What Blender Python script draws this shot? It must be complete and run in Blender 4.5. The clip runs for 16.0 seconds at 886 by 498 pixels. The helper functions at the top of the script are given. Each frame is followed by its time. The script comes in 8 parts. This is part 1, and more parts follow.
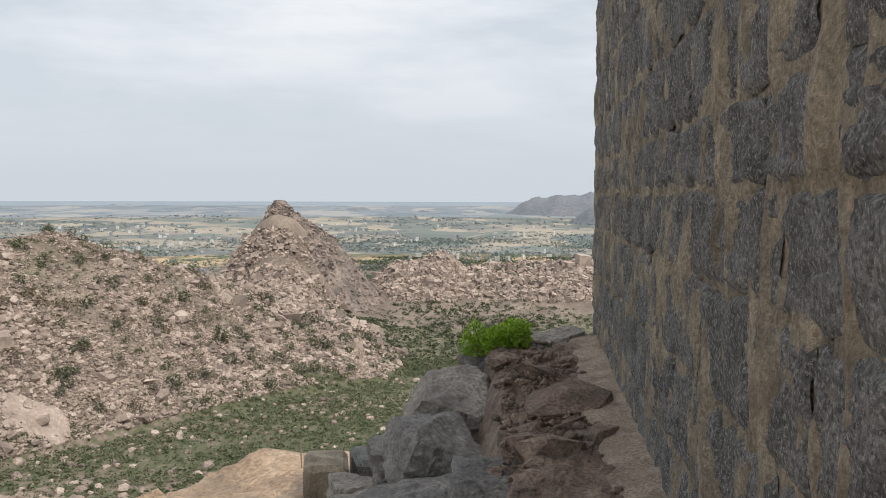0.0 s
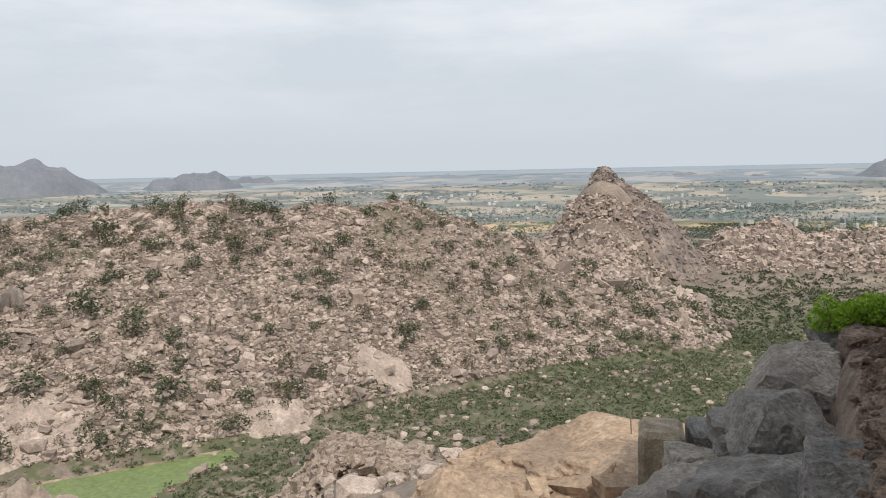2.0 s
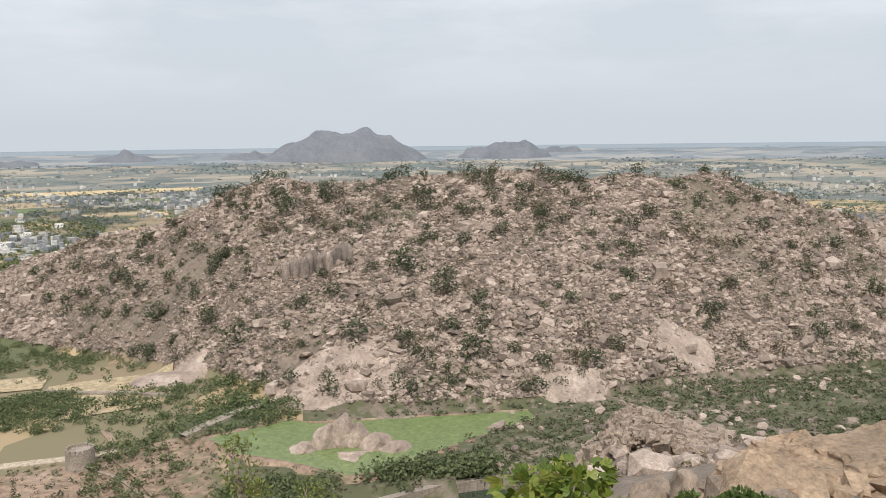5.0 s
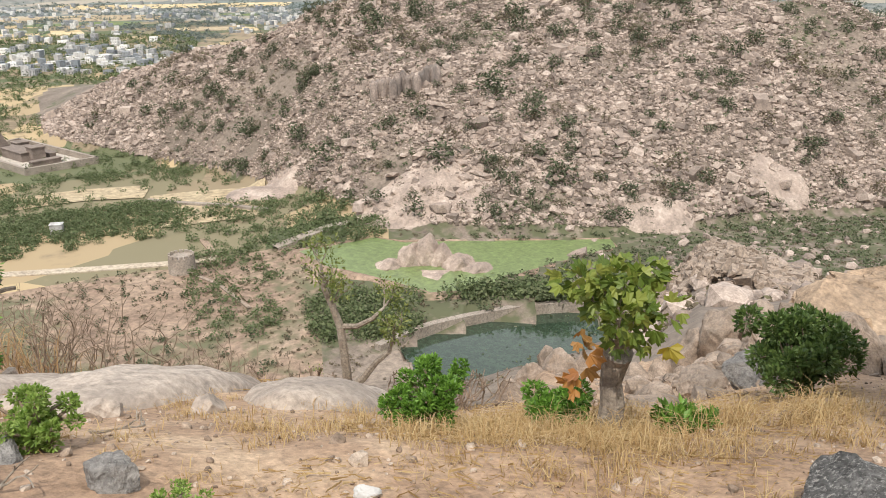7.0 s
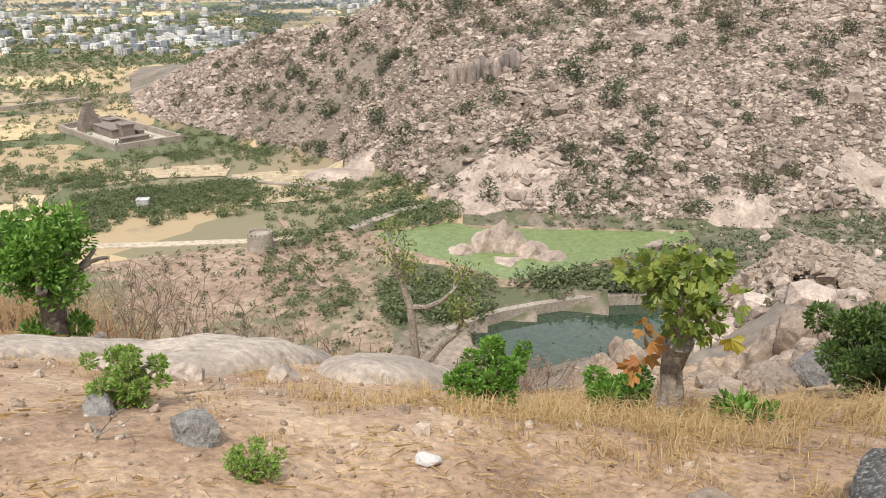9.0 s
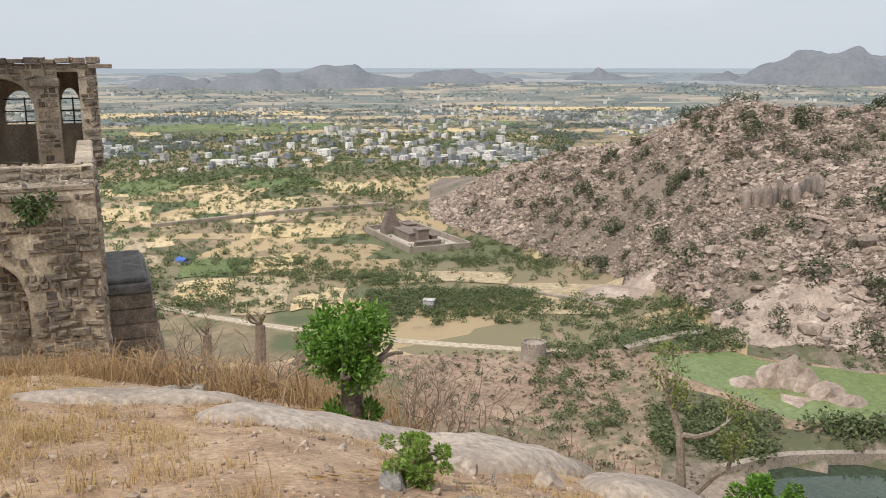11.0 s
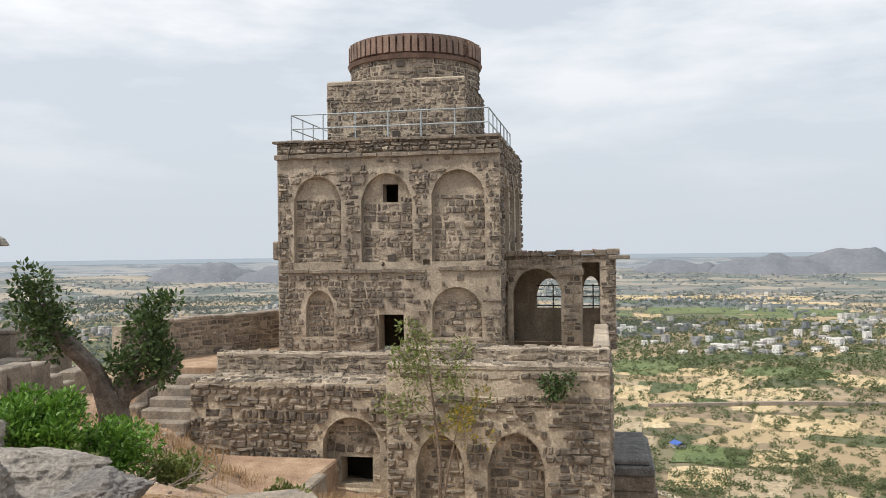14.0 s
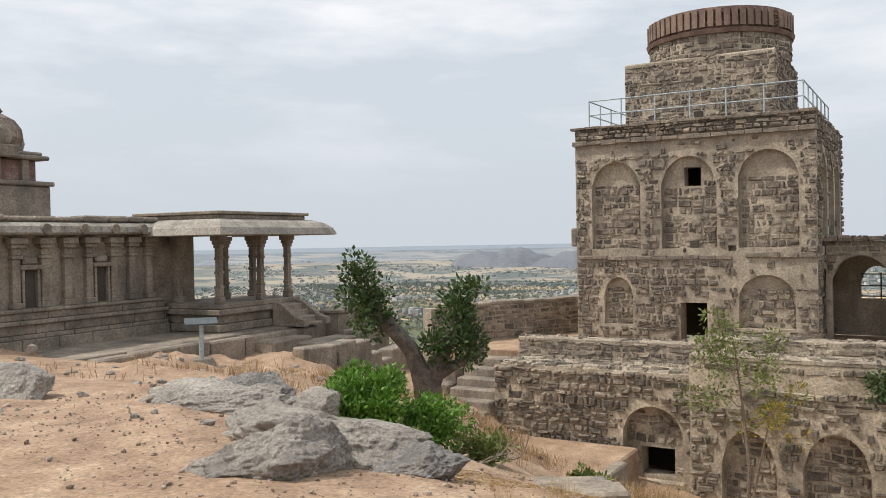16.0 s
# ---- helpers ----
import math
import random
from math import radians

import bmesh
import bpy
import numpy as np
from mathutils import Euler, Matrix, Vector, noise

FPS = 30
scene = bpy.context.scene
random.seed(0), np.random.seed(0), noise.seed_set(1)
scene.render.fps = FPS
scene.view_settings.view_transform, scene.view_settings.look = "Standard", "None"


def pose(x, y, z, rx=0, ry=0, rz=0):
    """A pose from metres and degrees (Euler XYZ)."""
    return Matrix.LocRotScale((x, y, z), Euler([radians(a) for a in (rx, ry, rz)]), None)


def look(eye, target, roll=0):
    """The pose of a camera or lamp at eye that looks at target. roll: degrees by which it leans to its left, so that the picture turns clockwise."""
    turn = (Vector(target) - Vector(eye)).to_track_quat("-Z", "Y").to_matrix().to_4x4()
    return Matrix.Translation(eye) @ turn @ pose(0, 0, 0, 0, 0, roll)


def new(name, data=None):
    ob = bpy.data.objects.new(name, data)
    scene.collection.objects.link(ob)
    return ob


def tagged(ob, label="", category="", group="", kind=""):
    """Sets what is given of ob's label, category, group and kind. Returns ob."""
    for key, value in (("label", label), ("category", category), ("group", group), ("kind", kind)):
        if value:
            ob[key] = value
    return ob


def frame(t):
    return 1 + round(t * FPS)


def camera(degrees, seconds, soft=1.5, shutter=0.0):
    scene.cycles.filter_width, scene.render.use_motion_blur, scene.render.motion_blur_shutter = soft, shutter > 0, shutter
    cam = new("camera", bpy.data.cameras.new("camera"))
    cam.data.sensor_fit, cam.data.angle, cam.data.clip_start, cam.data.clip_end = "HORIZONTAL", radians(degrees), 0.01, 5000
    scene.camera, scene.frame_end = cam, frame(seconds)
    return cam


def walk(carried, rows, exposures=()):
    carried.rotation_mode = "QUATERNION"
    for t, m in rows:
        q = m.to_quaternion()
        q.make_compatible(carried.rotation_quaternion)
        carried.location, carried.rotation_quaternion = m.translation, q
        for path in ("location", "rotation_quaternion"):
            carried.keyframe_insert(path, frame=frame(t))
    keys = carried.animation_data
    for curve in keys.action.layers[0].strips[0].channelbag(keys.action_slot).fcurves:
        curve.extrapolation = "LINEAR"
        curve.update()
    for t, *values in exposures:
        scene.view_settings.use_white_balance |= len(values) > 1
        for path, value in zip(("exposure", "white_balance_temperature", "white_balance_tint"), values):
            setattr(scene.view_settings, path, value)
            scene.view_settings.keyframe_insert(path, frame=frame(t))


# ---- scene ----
# The camera: the first eye is the world's origin; the ground below it lies at -1.6 m.
cam = camera(55.17, 16.0, soft=0.9)
ROWS = [  # seconds, x, y, z, yaw, pitch, roll
    (0, 0.000, 0.000, -0.001, 0.00, -3.58, -0.21),
    (0.5, -0.031, -0.023, -0.002, 5.28, -4.41, -0.17),
    (1, -0.051, -0.049, -0.001, 9.76, -4.74, -0.20),
    (1.5, -0.081, -0.110, 0.020, 15.58, -5.12, 0.56),
    (2, -0.112, -0.186, 0.030, 21.54, -5.65, 1.21),
    (2.5, -0.131, -0.293, 0.055, 25.66, -5.81, 1.17),
    (3, -0.168, -0.274, 0.040, 30.14, -5.70, 1.45),
    (3.5, -0.214, -0.241, 0.015, 34.44, -5.69, 1.67),
    (4, -0.261, -0.201, -0.011, 37.31, -5.69, 1.75),
    (6.5, 0.066, -0.331, -0.200, 47.86, -14.23, -0.23),
    (7, 0.057, -0.324, -0.200, 48.13, -19.11, -0.09),
    (7.5, 0.068, -0.334, -0.200, 49.97, -21.83, -0.25),
    (8, 0.071, -0.342, -0.200, 51.55, -21.80, -0.28),
    (10.5, 0.490, -0.550, -0.034, 63.95, -14.04, -0.39),
    (11, 0.540, -0.598, -0.004, 72.65, -12.44, 0.02),
    (11.5, 0.653, -0.688, 0.058, 79.19, -10.67, -0.15),
    (12, 0.780, -0.787, 0.120, 85.92, -8.69, -0.05),
    (12.5, 0.787, -0.850, 0.117, 91.42, -6.82, 1.10),
    (13, 0.828, -0.885, 0.158, 95.69, -4.21, 1.41),
    (13.5, 0.842, -0.880, 0.171, 100.71, -1.49, 1.00),
    (14, 0.846, -0.844, 0.189, 105.46, 0.06, 0.69),
    (14.5, 0.855, -0.826, 0.170, 110.21, 0.36, 1.07),
    (15, 0.865, -0.852, 0.177, 114.49, 0.32, 1.17),
    (15.5, 0.894, -0.891, 0.212, 119.12, 0.06, 1.06),
    (16, 0.898, -0.930, 0.226, 125.22, -0.63, 1.05),
]
EXPOSURES = [(0.0, 0.0), (4.2, 0.0), (6.3, 0.03), (6.6, 0.1), (7.0, 0.33), (7.5, 0.66), (8.2, 0.6), (10.3, 0.05), (11.0, 0.02), (12.0, 0.2), (13.0, 0.22), (14.0, 0.05), (15.0, 0.0), (16.0, 0.0)]
walk(cam, [(t, pose(x, y, z, 90 + pitch, roll, yaw)) for t, x, y, z, yaw, pitch, roll in ROWS], EXPOSURES)

# ---- light ----
SUN_AZ, SUN_EL = 220.0, 56.0


def build_light():
    world = bpy.data.worlds.new("hazy_sky")
    scene.world = world
    world.use_nodes = True
    nt = world.node_tree
    n, l = nt.nodes, nt.links
    n.clear()
    out, bg = n.new("ShaderNodeOutputWorld"), n.new("ShaderNodeBackground")
    sky = n.new("ShaderNodeTexSky")
    sky.sky_type, sky.sun_disc = "NISHITA", False
    sky.sun_elevation, sky.sun_rotation = radians(SUN_EL), radians(360 - SUN_AZ)
    sky.dust_density, sky.air_density, sky.altitude = 7.0, 1.0, 100
    gain = n.new("ShaderNodeVectorMath")
    gain.operation = "SCALE"
    gain.inputs["Scale"].default_value = 0.085
    l.new(sky.outputs[0], gain.inputs[0])
    # a thin veil of cloud in front of the blue
    co, sep = n.new("ShaderNodeTexCoord"), n.new("ShaderNodeSeparateXYZ")
    l.new(co.outputs["Generated"], sep.inputs[0])
    mp = n.new("ShaderNodeMapping")
    mp.inputs["Scale"].default_value = (1.6, 1.6, 6.5)
    l.new(co.outputs["Generated"], mp.inputs[0])
    cl = n.new("ShaderNodeTexNoise")
    cl.inputs["Scale"].default_value, cl.inputs["Detail"].default_value, cl.inputs["Roughness"].default_value = 2.1, 7, 0.55
    l.new(mp.outputs[0], cl.inputs["Vector"])
    band = n.new("ShaderNodeMapRange")
    band.inputs["From Min"].default_value, band.inputs["From Max"].default_value = 0.02, 0.30
    l.new(sep.outputs["Z"], band.inputs["Value"])
    cr = n.new("ShaderNodeMapRange")
    cr.inputs["From Min"].default_value, cr.inputs["From Max"].default_value = 0.42, 0.66
    l.new(cl.outputs["Fac"], cr.inputs["Value"])
    mul = n.new("ShaderNodeMath")
    mul.operation = "MULTIPLY"
    l.new(band.outputs[0], mul.inputs[0])
    l.new(cr.outputs[0], mul.inputs[1])
    haze = n.new("ShaderNodeMix")
    haze.data_type = "RGBA"
    haze.inputs["A"].default_value = (0.66, 0.715, 0.78, 1)
    haze.inputs["B"].default_value = (1.04, 1.04, 1.05, 1)
    l.new(mul.outputs[0], haze.inputs["Factor"])
    both = n.new("ShaderNodeMix")
    both.data_type = "RGBA"
    both.inputs["Factor"].default_value = 0.82
    l.new(gain.outputs[0], both.inputs["A"])
    l.new(haze.outputs["Result"], both.inputs["B"])
    l.new(both.outputs["Result"], bg.inputs["Color"])
    bg.inputs["Strength"].default_value = 1.13
    l.new(bg.outputs[0], out.inputs[0])
    sun = bpy.data.lights.new("sun", "SUN")
    sun.energy, sun.angle, sun.color = 2.9, radians(2.0), (1.0, 0.94, 0.85)
    a, e = radians(SUN_AZ), radians(SUN_EL)
    way = Vector((-math.sin(a) * math.cos(e), math.cos(a) * math.cos(e), math.sin(e)))
    new("sun", sun).matrix_world = look(way * 50, (0, 0, 0))


build_light()


# ---- materials ----
def material(name, colors, scale=3.0, rough=0.85, bump=0.3, fine=25.0, coord="Object", random_by=None, spread=0.35, bump_dist=0.02, stain=None, metal=0.0, grit=(0.55, 1.4), speck=None):
    """A worn surface: colours mixed by coarse noise, darkened and lightened by fine grain, with relief."""
    m = bpy.data.materials.new(name)
    m.use_nodes = True
    nt = m.node_tree
    n, l = nt.nodes, nt.links
    bsdf = n["Principled BSDF"]
    co = n.new("ShaderNodeTexCoord")
    if coord == "Position":
        vec = n.new("ShaderNodeNewGeometry").outputs["Position"]
    else:
        vec = co.outputs[coord]
    big, small = n.new("ShaderNodeTexNoise"), n.new("ShaderNodeTexNoise")
    big.inputs["Scale"].default_value, big.inputs["Detail"].default_value, big.inputs["Roughness"].default_value = scale, 5, 0.6
    small.inputs["Scale"].default_value, small.inputs["Detail"].default_value, small.inputs["Roughness"].default_value = fine, 5, 0.7
    l.new(vec, big.inputs["Vector"])
    l.new(vec, small.inputs["Vector"])
    ramp = n.new("ShaderNodeValToRGB")
    els = ramp.color_ramp.elements
    while len(els) < len(colors):
        els.new(0.5)
    for i, (e, c) in enumerate(zip(els, colors)):
        e.position = 0.3 + 0.4 * i / max(1, len(colors) - 1)
        e.color = (*c, 1)
    fac = big.outputs["Fac"]
    if random_by:
        if random_by == "island":
            rnd = n.new("ShaderNodeNewGeometry").outputs["Random Per Island"]
        else:
            rnd = n.new("ShaderNodeObjectInfo").outputs["Random"]
        mr = n.new("ShaderNodeMapRange")
        mr.inputs["To Min"].default_value, mr.inputs["To Max"].default_value = -spread, spread
        l.new(rnd, mr.inputs["Value"])
        ad = n.new("ShaderNodeMath")
        l.new(fac, ad.inputs[0])
        l.new(mr.outputs[0], ad.inputs[1])
        fac = ad.outputs[0]
    l.new(fac, ramp.inputs["Fac"])
    grain = n.new("ShaderNodeMapRange")
    grain.inputs["From Min"].default_value, grain.inputs["From Max"].default_value = 0.3, 0.7
    grain.inputs["To Min"].default_value, grain.inputs["To Max"].default_value = grit
    l.new(small.outputs["Fac"], grain.inputs["Value"])
    mul = n.new("ShaderNodeMix")
    mul.data_type, mul.blend_type = "RGBA", "MULTIPLY"
    mul.inputs["Factor"].default_value = 1.0
    l.new(ramp.outputs["Color"], mul.inputs["A"])
    l.new(grain.outputs[0], mul.inputs["B"])
    col = mul.outputs["Result"]
    if stain:
        sc, amount, tint = stain
        st = n.new("ShaderNodeTexNoise")
        st.inputs["Scale"].default_value, st.inputs["Detail"].default_value, st.inputs["Roughness"].default_value = sc, 6, 0.65
        mp = n.new("ShaderNodeMapping")
        mp.inputs["Scale"].default_value, mp.inputs["Location"].default_value = (1, 1, 0.35), (3.1, 7.7, 1.3)
        l.new(vec, mp.inputs[0])
        l.new(mp.outputs[0], st.inputs["Vector"])
        sr = n.new("ShaderNodeMapRange")
        sr.inputs["From Min"].default_value, sr.inputs["From Max"].default_value = 0.48, 0.62
        sr.inputs["To Max"].default_value = amount
        l.new(st.outputs["Fac"], sr.inputs["Value"])
        mx = n.new("ShaderNodeMix")
        mx.data_type = "RGBA"
        mx.inputs["B"].default_value = (*tint, 1)
        l.new(sr.outputs[0], mx.inputs["Factor"])
        l.new(col, mx.inputs["A"])
        col = mx.outputs["Result"]
    if speck:
        sc, tint, amount = speck
        sp = n.new("ShaderNodeTexNoise")
        sp.inputs["Scale"].default_value, sp.inputs["Detail"].default_value, sp.inputs["Roughness"].default_value = sc, 3, 0.8
        l.new(vec, sp.inputs["Vector"])
        sr = n.new("ShaderNodeMapRange")
        sr.inputs["From Min"].default_value, sr.inputs["From Max"].default_value = 0.52, 0.66
        sr.inputs["To Max"].default_value = amount
        l.new(sp.outputs["Fac"], sr.inputs["Value"])
        mx = n.new("ShaderNodeMix")
        mx.data_type = "RGBA"
        mx.inputs["B"].default_value = (*tint, 1)
        l.new(sr.outputs[0], mx.inputs["Factor"])
        l.new(col, mx.inputs["A"])
        col = mx.outputs["Result"]
    l.new(col, bsdf.inputs["Base Color"])
    bsdf.inputs["Roughness"].default_value = rough
    bsdf.inputs["Metallic"].default_value = metal
    if bump:
        b = n.new("ShaderNodeBump")
        b.inputs["Strength"].default_value, b.inputs["Distance"].default_value = bump, bump_dist
        l.new(small.outputs["Fac"], b.inputs["Height"])
        l.new(b.outputs[0], bsdf.inputs["Normal"])
    return m


def leafy(name, colors, gloss=0.5):
    """Leaves: colour varies leaf by leaf, and some light comes through."""
    m = bpy.data.materials.new(name)
    m.use_nodes = True
    n, l = m.node_tree.nodes, m.node_tree.links
    bsdf = n["Principled BSDF"]
    ramp = n.new("ShaderNodeValToRGB")
    els = ramp.color_ramp.elements
    while len(els) < len(colors):
        els.new(0.5)
    for i, (e, c) in enumerate(zip(els, colors)):
        e.position, e.color = i / max(1, len(colors) - 1), (*c, 1)
    l.new(n.new("ShaderNodeNewGeometry").outputs["Random Per Island"], ramp.inputs["Fac"])
    l.new(ramp.outputs["Color"], bsdf.inputs["Base Color"])
    bsdf.inputs["Roughness"].default_value = gloss
    tr = n.new("ShaderNodeBsdfTranslucent")
    l.new(ramp.outputs["Color"], tr.inputs["Color"])
    mix = n.new("ShaderNodeMixShader")
    mix.inputs[0].default_value = 0.3
    l.new(bsdf.outputs[0], mix.inputs[1])
    l.new(tr.outputs[0], mix.inputs[2])
    l.new(mix.outputs[0], n["Material Output"].inputs["Surface"])
    return m


def land(name, dry, green, scale, fine):
    """Ground whose plant cover follows the mesh's own 'cover' value."""
    m = material(name, dry, scale=scale, fine=fine, coord="Position", rough=0.95, bump=0.4, bump_dist=0.05)
    n, l = m.node_tree.nodes, m.node_tree.links
    bsdf = n["Principled BSDF"]
    at = n.new("ShaderNodeAttribute")
    at.attribute_name = "cover"
    ns = n.new("ShaderNodeTexNoise")
    ns.inputs["Scale"].default_value, ns.inputs["Detail"].default_value = fine * 0.35, 6
    l.new(n.new("ShaderNodeNewGeometry").outputs["Position"], ns.inputs["Vector"])
    ad = n.new("ShaderNodeMath")
    l.new(at.outputs["Fac"], ad.inputs[0])
    l.new(ns.outputs["Fac"], ad.inputs[1])
    mr = n.new("ShaderNodeMapRange")
    mr.inputs["From Min"].default_value, mr.inputs["From Max"].default_value = 0.9, 1.1
    l.new(ad.outputs[0], mr.inputs["Value"])
    old = bsdf.inputs["Base Color"].links[0].from_socket
    mx = n.new("ShaderNodeMix")
    mx.data_type = "RGBA"
    l.new(mr.outputs[0], mx.inputs["Factor"])
    l.new(old, mx.inputs["A"])
    mx.inputs["B"].default_value = (*green, 1)
    l.new(mx.outputs["Result"], bsdf.inputs["Base Color"])
    return m


def field_land(name, plots, dry, green, scale, fine, cell, share=0.75):
    """The plain: plots of stubble, fallow and crops with straight edges, and plant cover between them."""
    m = land(name, dry, green, scale, fine)
    n, l = m.node_tree.nodes, m.node_tree.links
    bsdf = n["Principled BSDF"]
    mp = n.new("ShaderNodeMapping")
    mp.inputs["Rotation"].default_value, mp.inputs["Scale"].default_value = (0, 0, 0.45), (1 / cell, 0.7 / cell, 0)
    l.new(n.new("ShaderNodeNewGeometry").outputs["Position"], mp.inputs[0])
    vo = n.new("ShaderNodeTexVoronoi")
    vo.distance, vo.inputs["Scale"].default_value, vo.inputs["Randomness"].default_value = "CHEBYCHEV", 1.0, 0.8
    l.new(mp.outputs[0], vo.inputs["Vector"])
    sep = n.new("ShaderNodeSeparateColor")
    l.new(vo.outputs["Color"], sep.inputs[0])
    ramp = n.new("ShaderNodeValToRGB")
    ramp.color_ramp.interpolation = "CONSTANT"
    els = ramp.color_ramp.elements
    while len(els) < len(plots):
        els.new(0.5)
    for i, (e, c) in enumerate(zip(els, plots)):
        e.position, e.color = i / len(plots), (*c, 1)
    l.new(sep.outputs[0], ramp.inputs["Fac"])
    pick = n.new("ShaderNodeMapRange")
    pick.inputs["From Min"].default_value, pick.inputs["From Max"].default_value = share, share - 0.02
    l.new(sep.outputs[1], pick.inputs["Value"])
    wear = n.new("ShaderNodeTexNoise")
    wear.inputs["Scale"].default_value, wear.inputs["Detail"].default_value = 3.0 / cell, 6
    l.new(n.new("ShaderNodeNewGeometry").outputs["Position"], wear.inputs["Vector"])
    wr = n.new("ShaderNodeMapRange")
    wr.inputs["From Min"].default_value, wr.inputs["From Max"].default_value = 0.74, 0.6
    l.new(wear.outputs["Fac"], wr.inputs["Value"])
    both = n.new("ShaderNodeMath")
    both.operation = "MULTIPLY"
    l.new(pick.outputs[0], both.inputs[0])
    l.new(wr.outputs[0], both.inputs[1])
    mx = n.new("ShaderNodeMix")
    mx.data_type = "RGBA"
    l.new(both.outputs[0], mx.inputs["Factor"])
    l.new(bsdf.inputs["Base Color"].links[0].from_socket, mx.inputs["A"])
    l.new(ramp.outputs["Color"], mx.inputs["B"])
    l.new(mx.outputs["Result"], bsdf.inputs["Base Color"])
    return m


M_SOIL = land("dry_soil", [(0.24, 0.155, 0.10), (0.37, 0.25, 0.165), (0.49, 0.36, 0.245)], (0.20, 0.17, 0.07), 1.6, 22.0)
M_HILL = land("stony_hillside", [(0.135, 0.108, 0.085), (0.20, 0.16, 0.128), (0.28, 0.225, 0.18)], (0.095, 0.10, 0.052), 0.03, 0.5)
M_PLAIN = field_land("dry_plain", [(0.355, 0.27, 0.16), (0.26, 0.205, 0.13), (0.095, 0.115, 0.052), (0.42, 0.32, 0.185), (0.12, 0.13, 0.065), (0.20, 0.175, 0.105)], [(0.17, 0.135, 0.085), (0.24, 0.185, 0.12), (0.31, 0.24, 0.155)], (0.09, 0.105, 0.052), 0.006, 0.09, 62.0, 0.65)
# Haze is painted into the next three land colours, paler and bluer with range.
M_HAZY_MIDPLAIN = field_land("hazy_middle_plain", [(0.30, 0.27, 0.22), (0.155, 0.18, 0.165), (0.255, 0.235, 0.20), (0.34, 0.30, 0.24), (0.13, 0.155, 0.148)], [(0.15, 0.16, 0.15), (0.185, 0.19, 0.175), (0.235, 0.225, 0.195)], (0.105, 0.13, 0.125), 0.004, 0.05, 110.0, 0.62)
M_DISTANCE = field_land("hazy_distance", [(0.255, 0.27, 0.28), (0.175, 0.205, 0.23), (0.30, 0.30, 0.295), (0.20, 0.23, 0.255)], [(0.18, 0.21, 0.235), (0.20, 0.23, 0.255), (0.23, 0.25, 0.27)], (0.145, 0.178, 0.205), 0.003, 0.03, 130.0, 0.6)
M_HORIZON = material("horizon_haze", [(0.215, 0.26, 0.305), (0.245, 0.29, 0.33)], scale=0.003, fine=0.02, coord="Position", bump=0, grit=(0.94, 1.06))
# the hills' blue-grey is distance haze put into the base colour
M_FARHILL = material("hazed_hill", [(0.145, 0.16, 0.185), (0.175, 0.19, 0.215), (0.20, 0.21, 0.23)], scale=0.008, fine=0.06, coord="Position", bump=0.6, bump_dist=12.0, grit=(0.85, 1.12))
M_GRANITE = material("pink_granite", [(0.19, 0.15, 0.125), (0.335, 0.265, 0.22), (0.465, 0.378, 0.32)], scale=0.10, fine=2.0, coord="Position", random_by="island", spread=0.24, bump=0.5, bump_dist=0.1, stain=(0.35, 0.4, (0.16, 0.128, 0.11)))
M_ROCK = material("grey_rock", [(0.13, 0.125, 0.12), (0.24, 0.225, 0.21), (0.36, 0.33, 0.30)], scale=1.8, fine=26.0, coord="Position", bump=1.0, bump_dist=0.04, stain=(1.1, 0.55, (0.09, 0.085, 0.08)), grit=(0.45, 1.5), speck=(80.0, (0.42, 0.40, 0.37), 0.4))
M_STONE = material("palace_stone", [(0.105, 0.089, 0.075), (0.20, 0.166, 0.132), (0.29, 0.238, 0.185), (0.41, 0.338, 0.26)], scale=2.4, fine=20.0, coord="Position", random_by="island", spread=0.18, bump=1.0, bump_dist=0.05, stain=(0.6, 0.4, (0.12, 0.103, 0.088)), grit=(0.45, 1.5), speck=(26.0, (0.42, 0.36, 0.29), 0.35))
M_MORTAR = material("lime_plaster", [(0.26, 0.217, 0.165), (0.41, 0.343, 0.264), (0.56, 0.474, 0.366)], scale=0.9, fine=16.0, coord="Position", bump=0.8, bump_dist=0.04, stain=(1.2, 0.45, (0.17, 0.147, 0.122)))
M_TEMPLE = material("temple_granite", [(0.16, 0.135, 0.105), (0.28, 0.235, 0.185), (0.38, 0.32, 0.255)], scale=1.1, fine=14.0, coord="Position", bump=0.5, bump_dist=0.02, stain=(0.8, 0.5, (0.09, 0.085, 0.08)))
M_BRICK = material("red_brick", [(0.12, 0.075, 0.058), (0.20, 0.125, 0.097), (0.29, 0.20, 0.155)], scale=2.0, fine=18.0, coord="Position", random_by="island", spread=0.2, bump=0.8, stain=(1.0, 0.4, (0.10, 0.083, 0.07)))
M_WALLROCK = material("weathered_wall_stone", [(0.075, 0.074, 0.072), (0.155, 0.152, 0.147), (0.27, 0.262, 0.25)], scale=4.0, fine=42.0, coord="Position", random_by="island", spread=0.14, bump=1.0, bump_dist=0.06, stain=(4.0, 0.15, (0.22, 0.185, 0.138)), speck=(52.0, (0.55, 0.53, 0.50), 0.9), grit=(0.22, 1.9))
M_JOINT = material("earth_mortar", [(0.29, 0.238, 0.176), (0.48, 0.40, 0.298), (0.66, 0.56, 0.43)], scale=1.4, fine=14.0, coord="Position", bump=0.8, bump_dist=0.04, stain=(1.4, 0.4, (0.20, 0.172, 0.138)))
M_SLOPE = land("brown_slope", [(0.19, 0.13, 0.095), (0.28, 0.20, 0.145), (0.36, 0.275, 0.205)], (0.13, 0.125, 0.07), 0.03, 0.4)
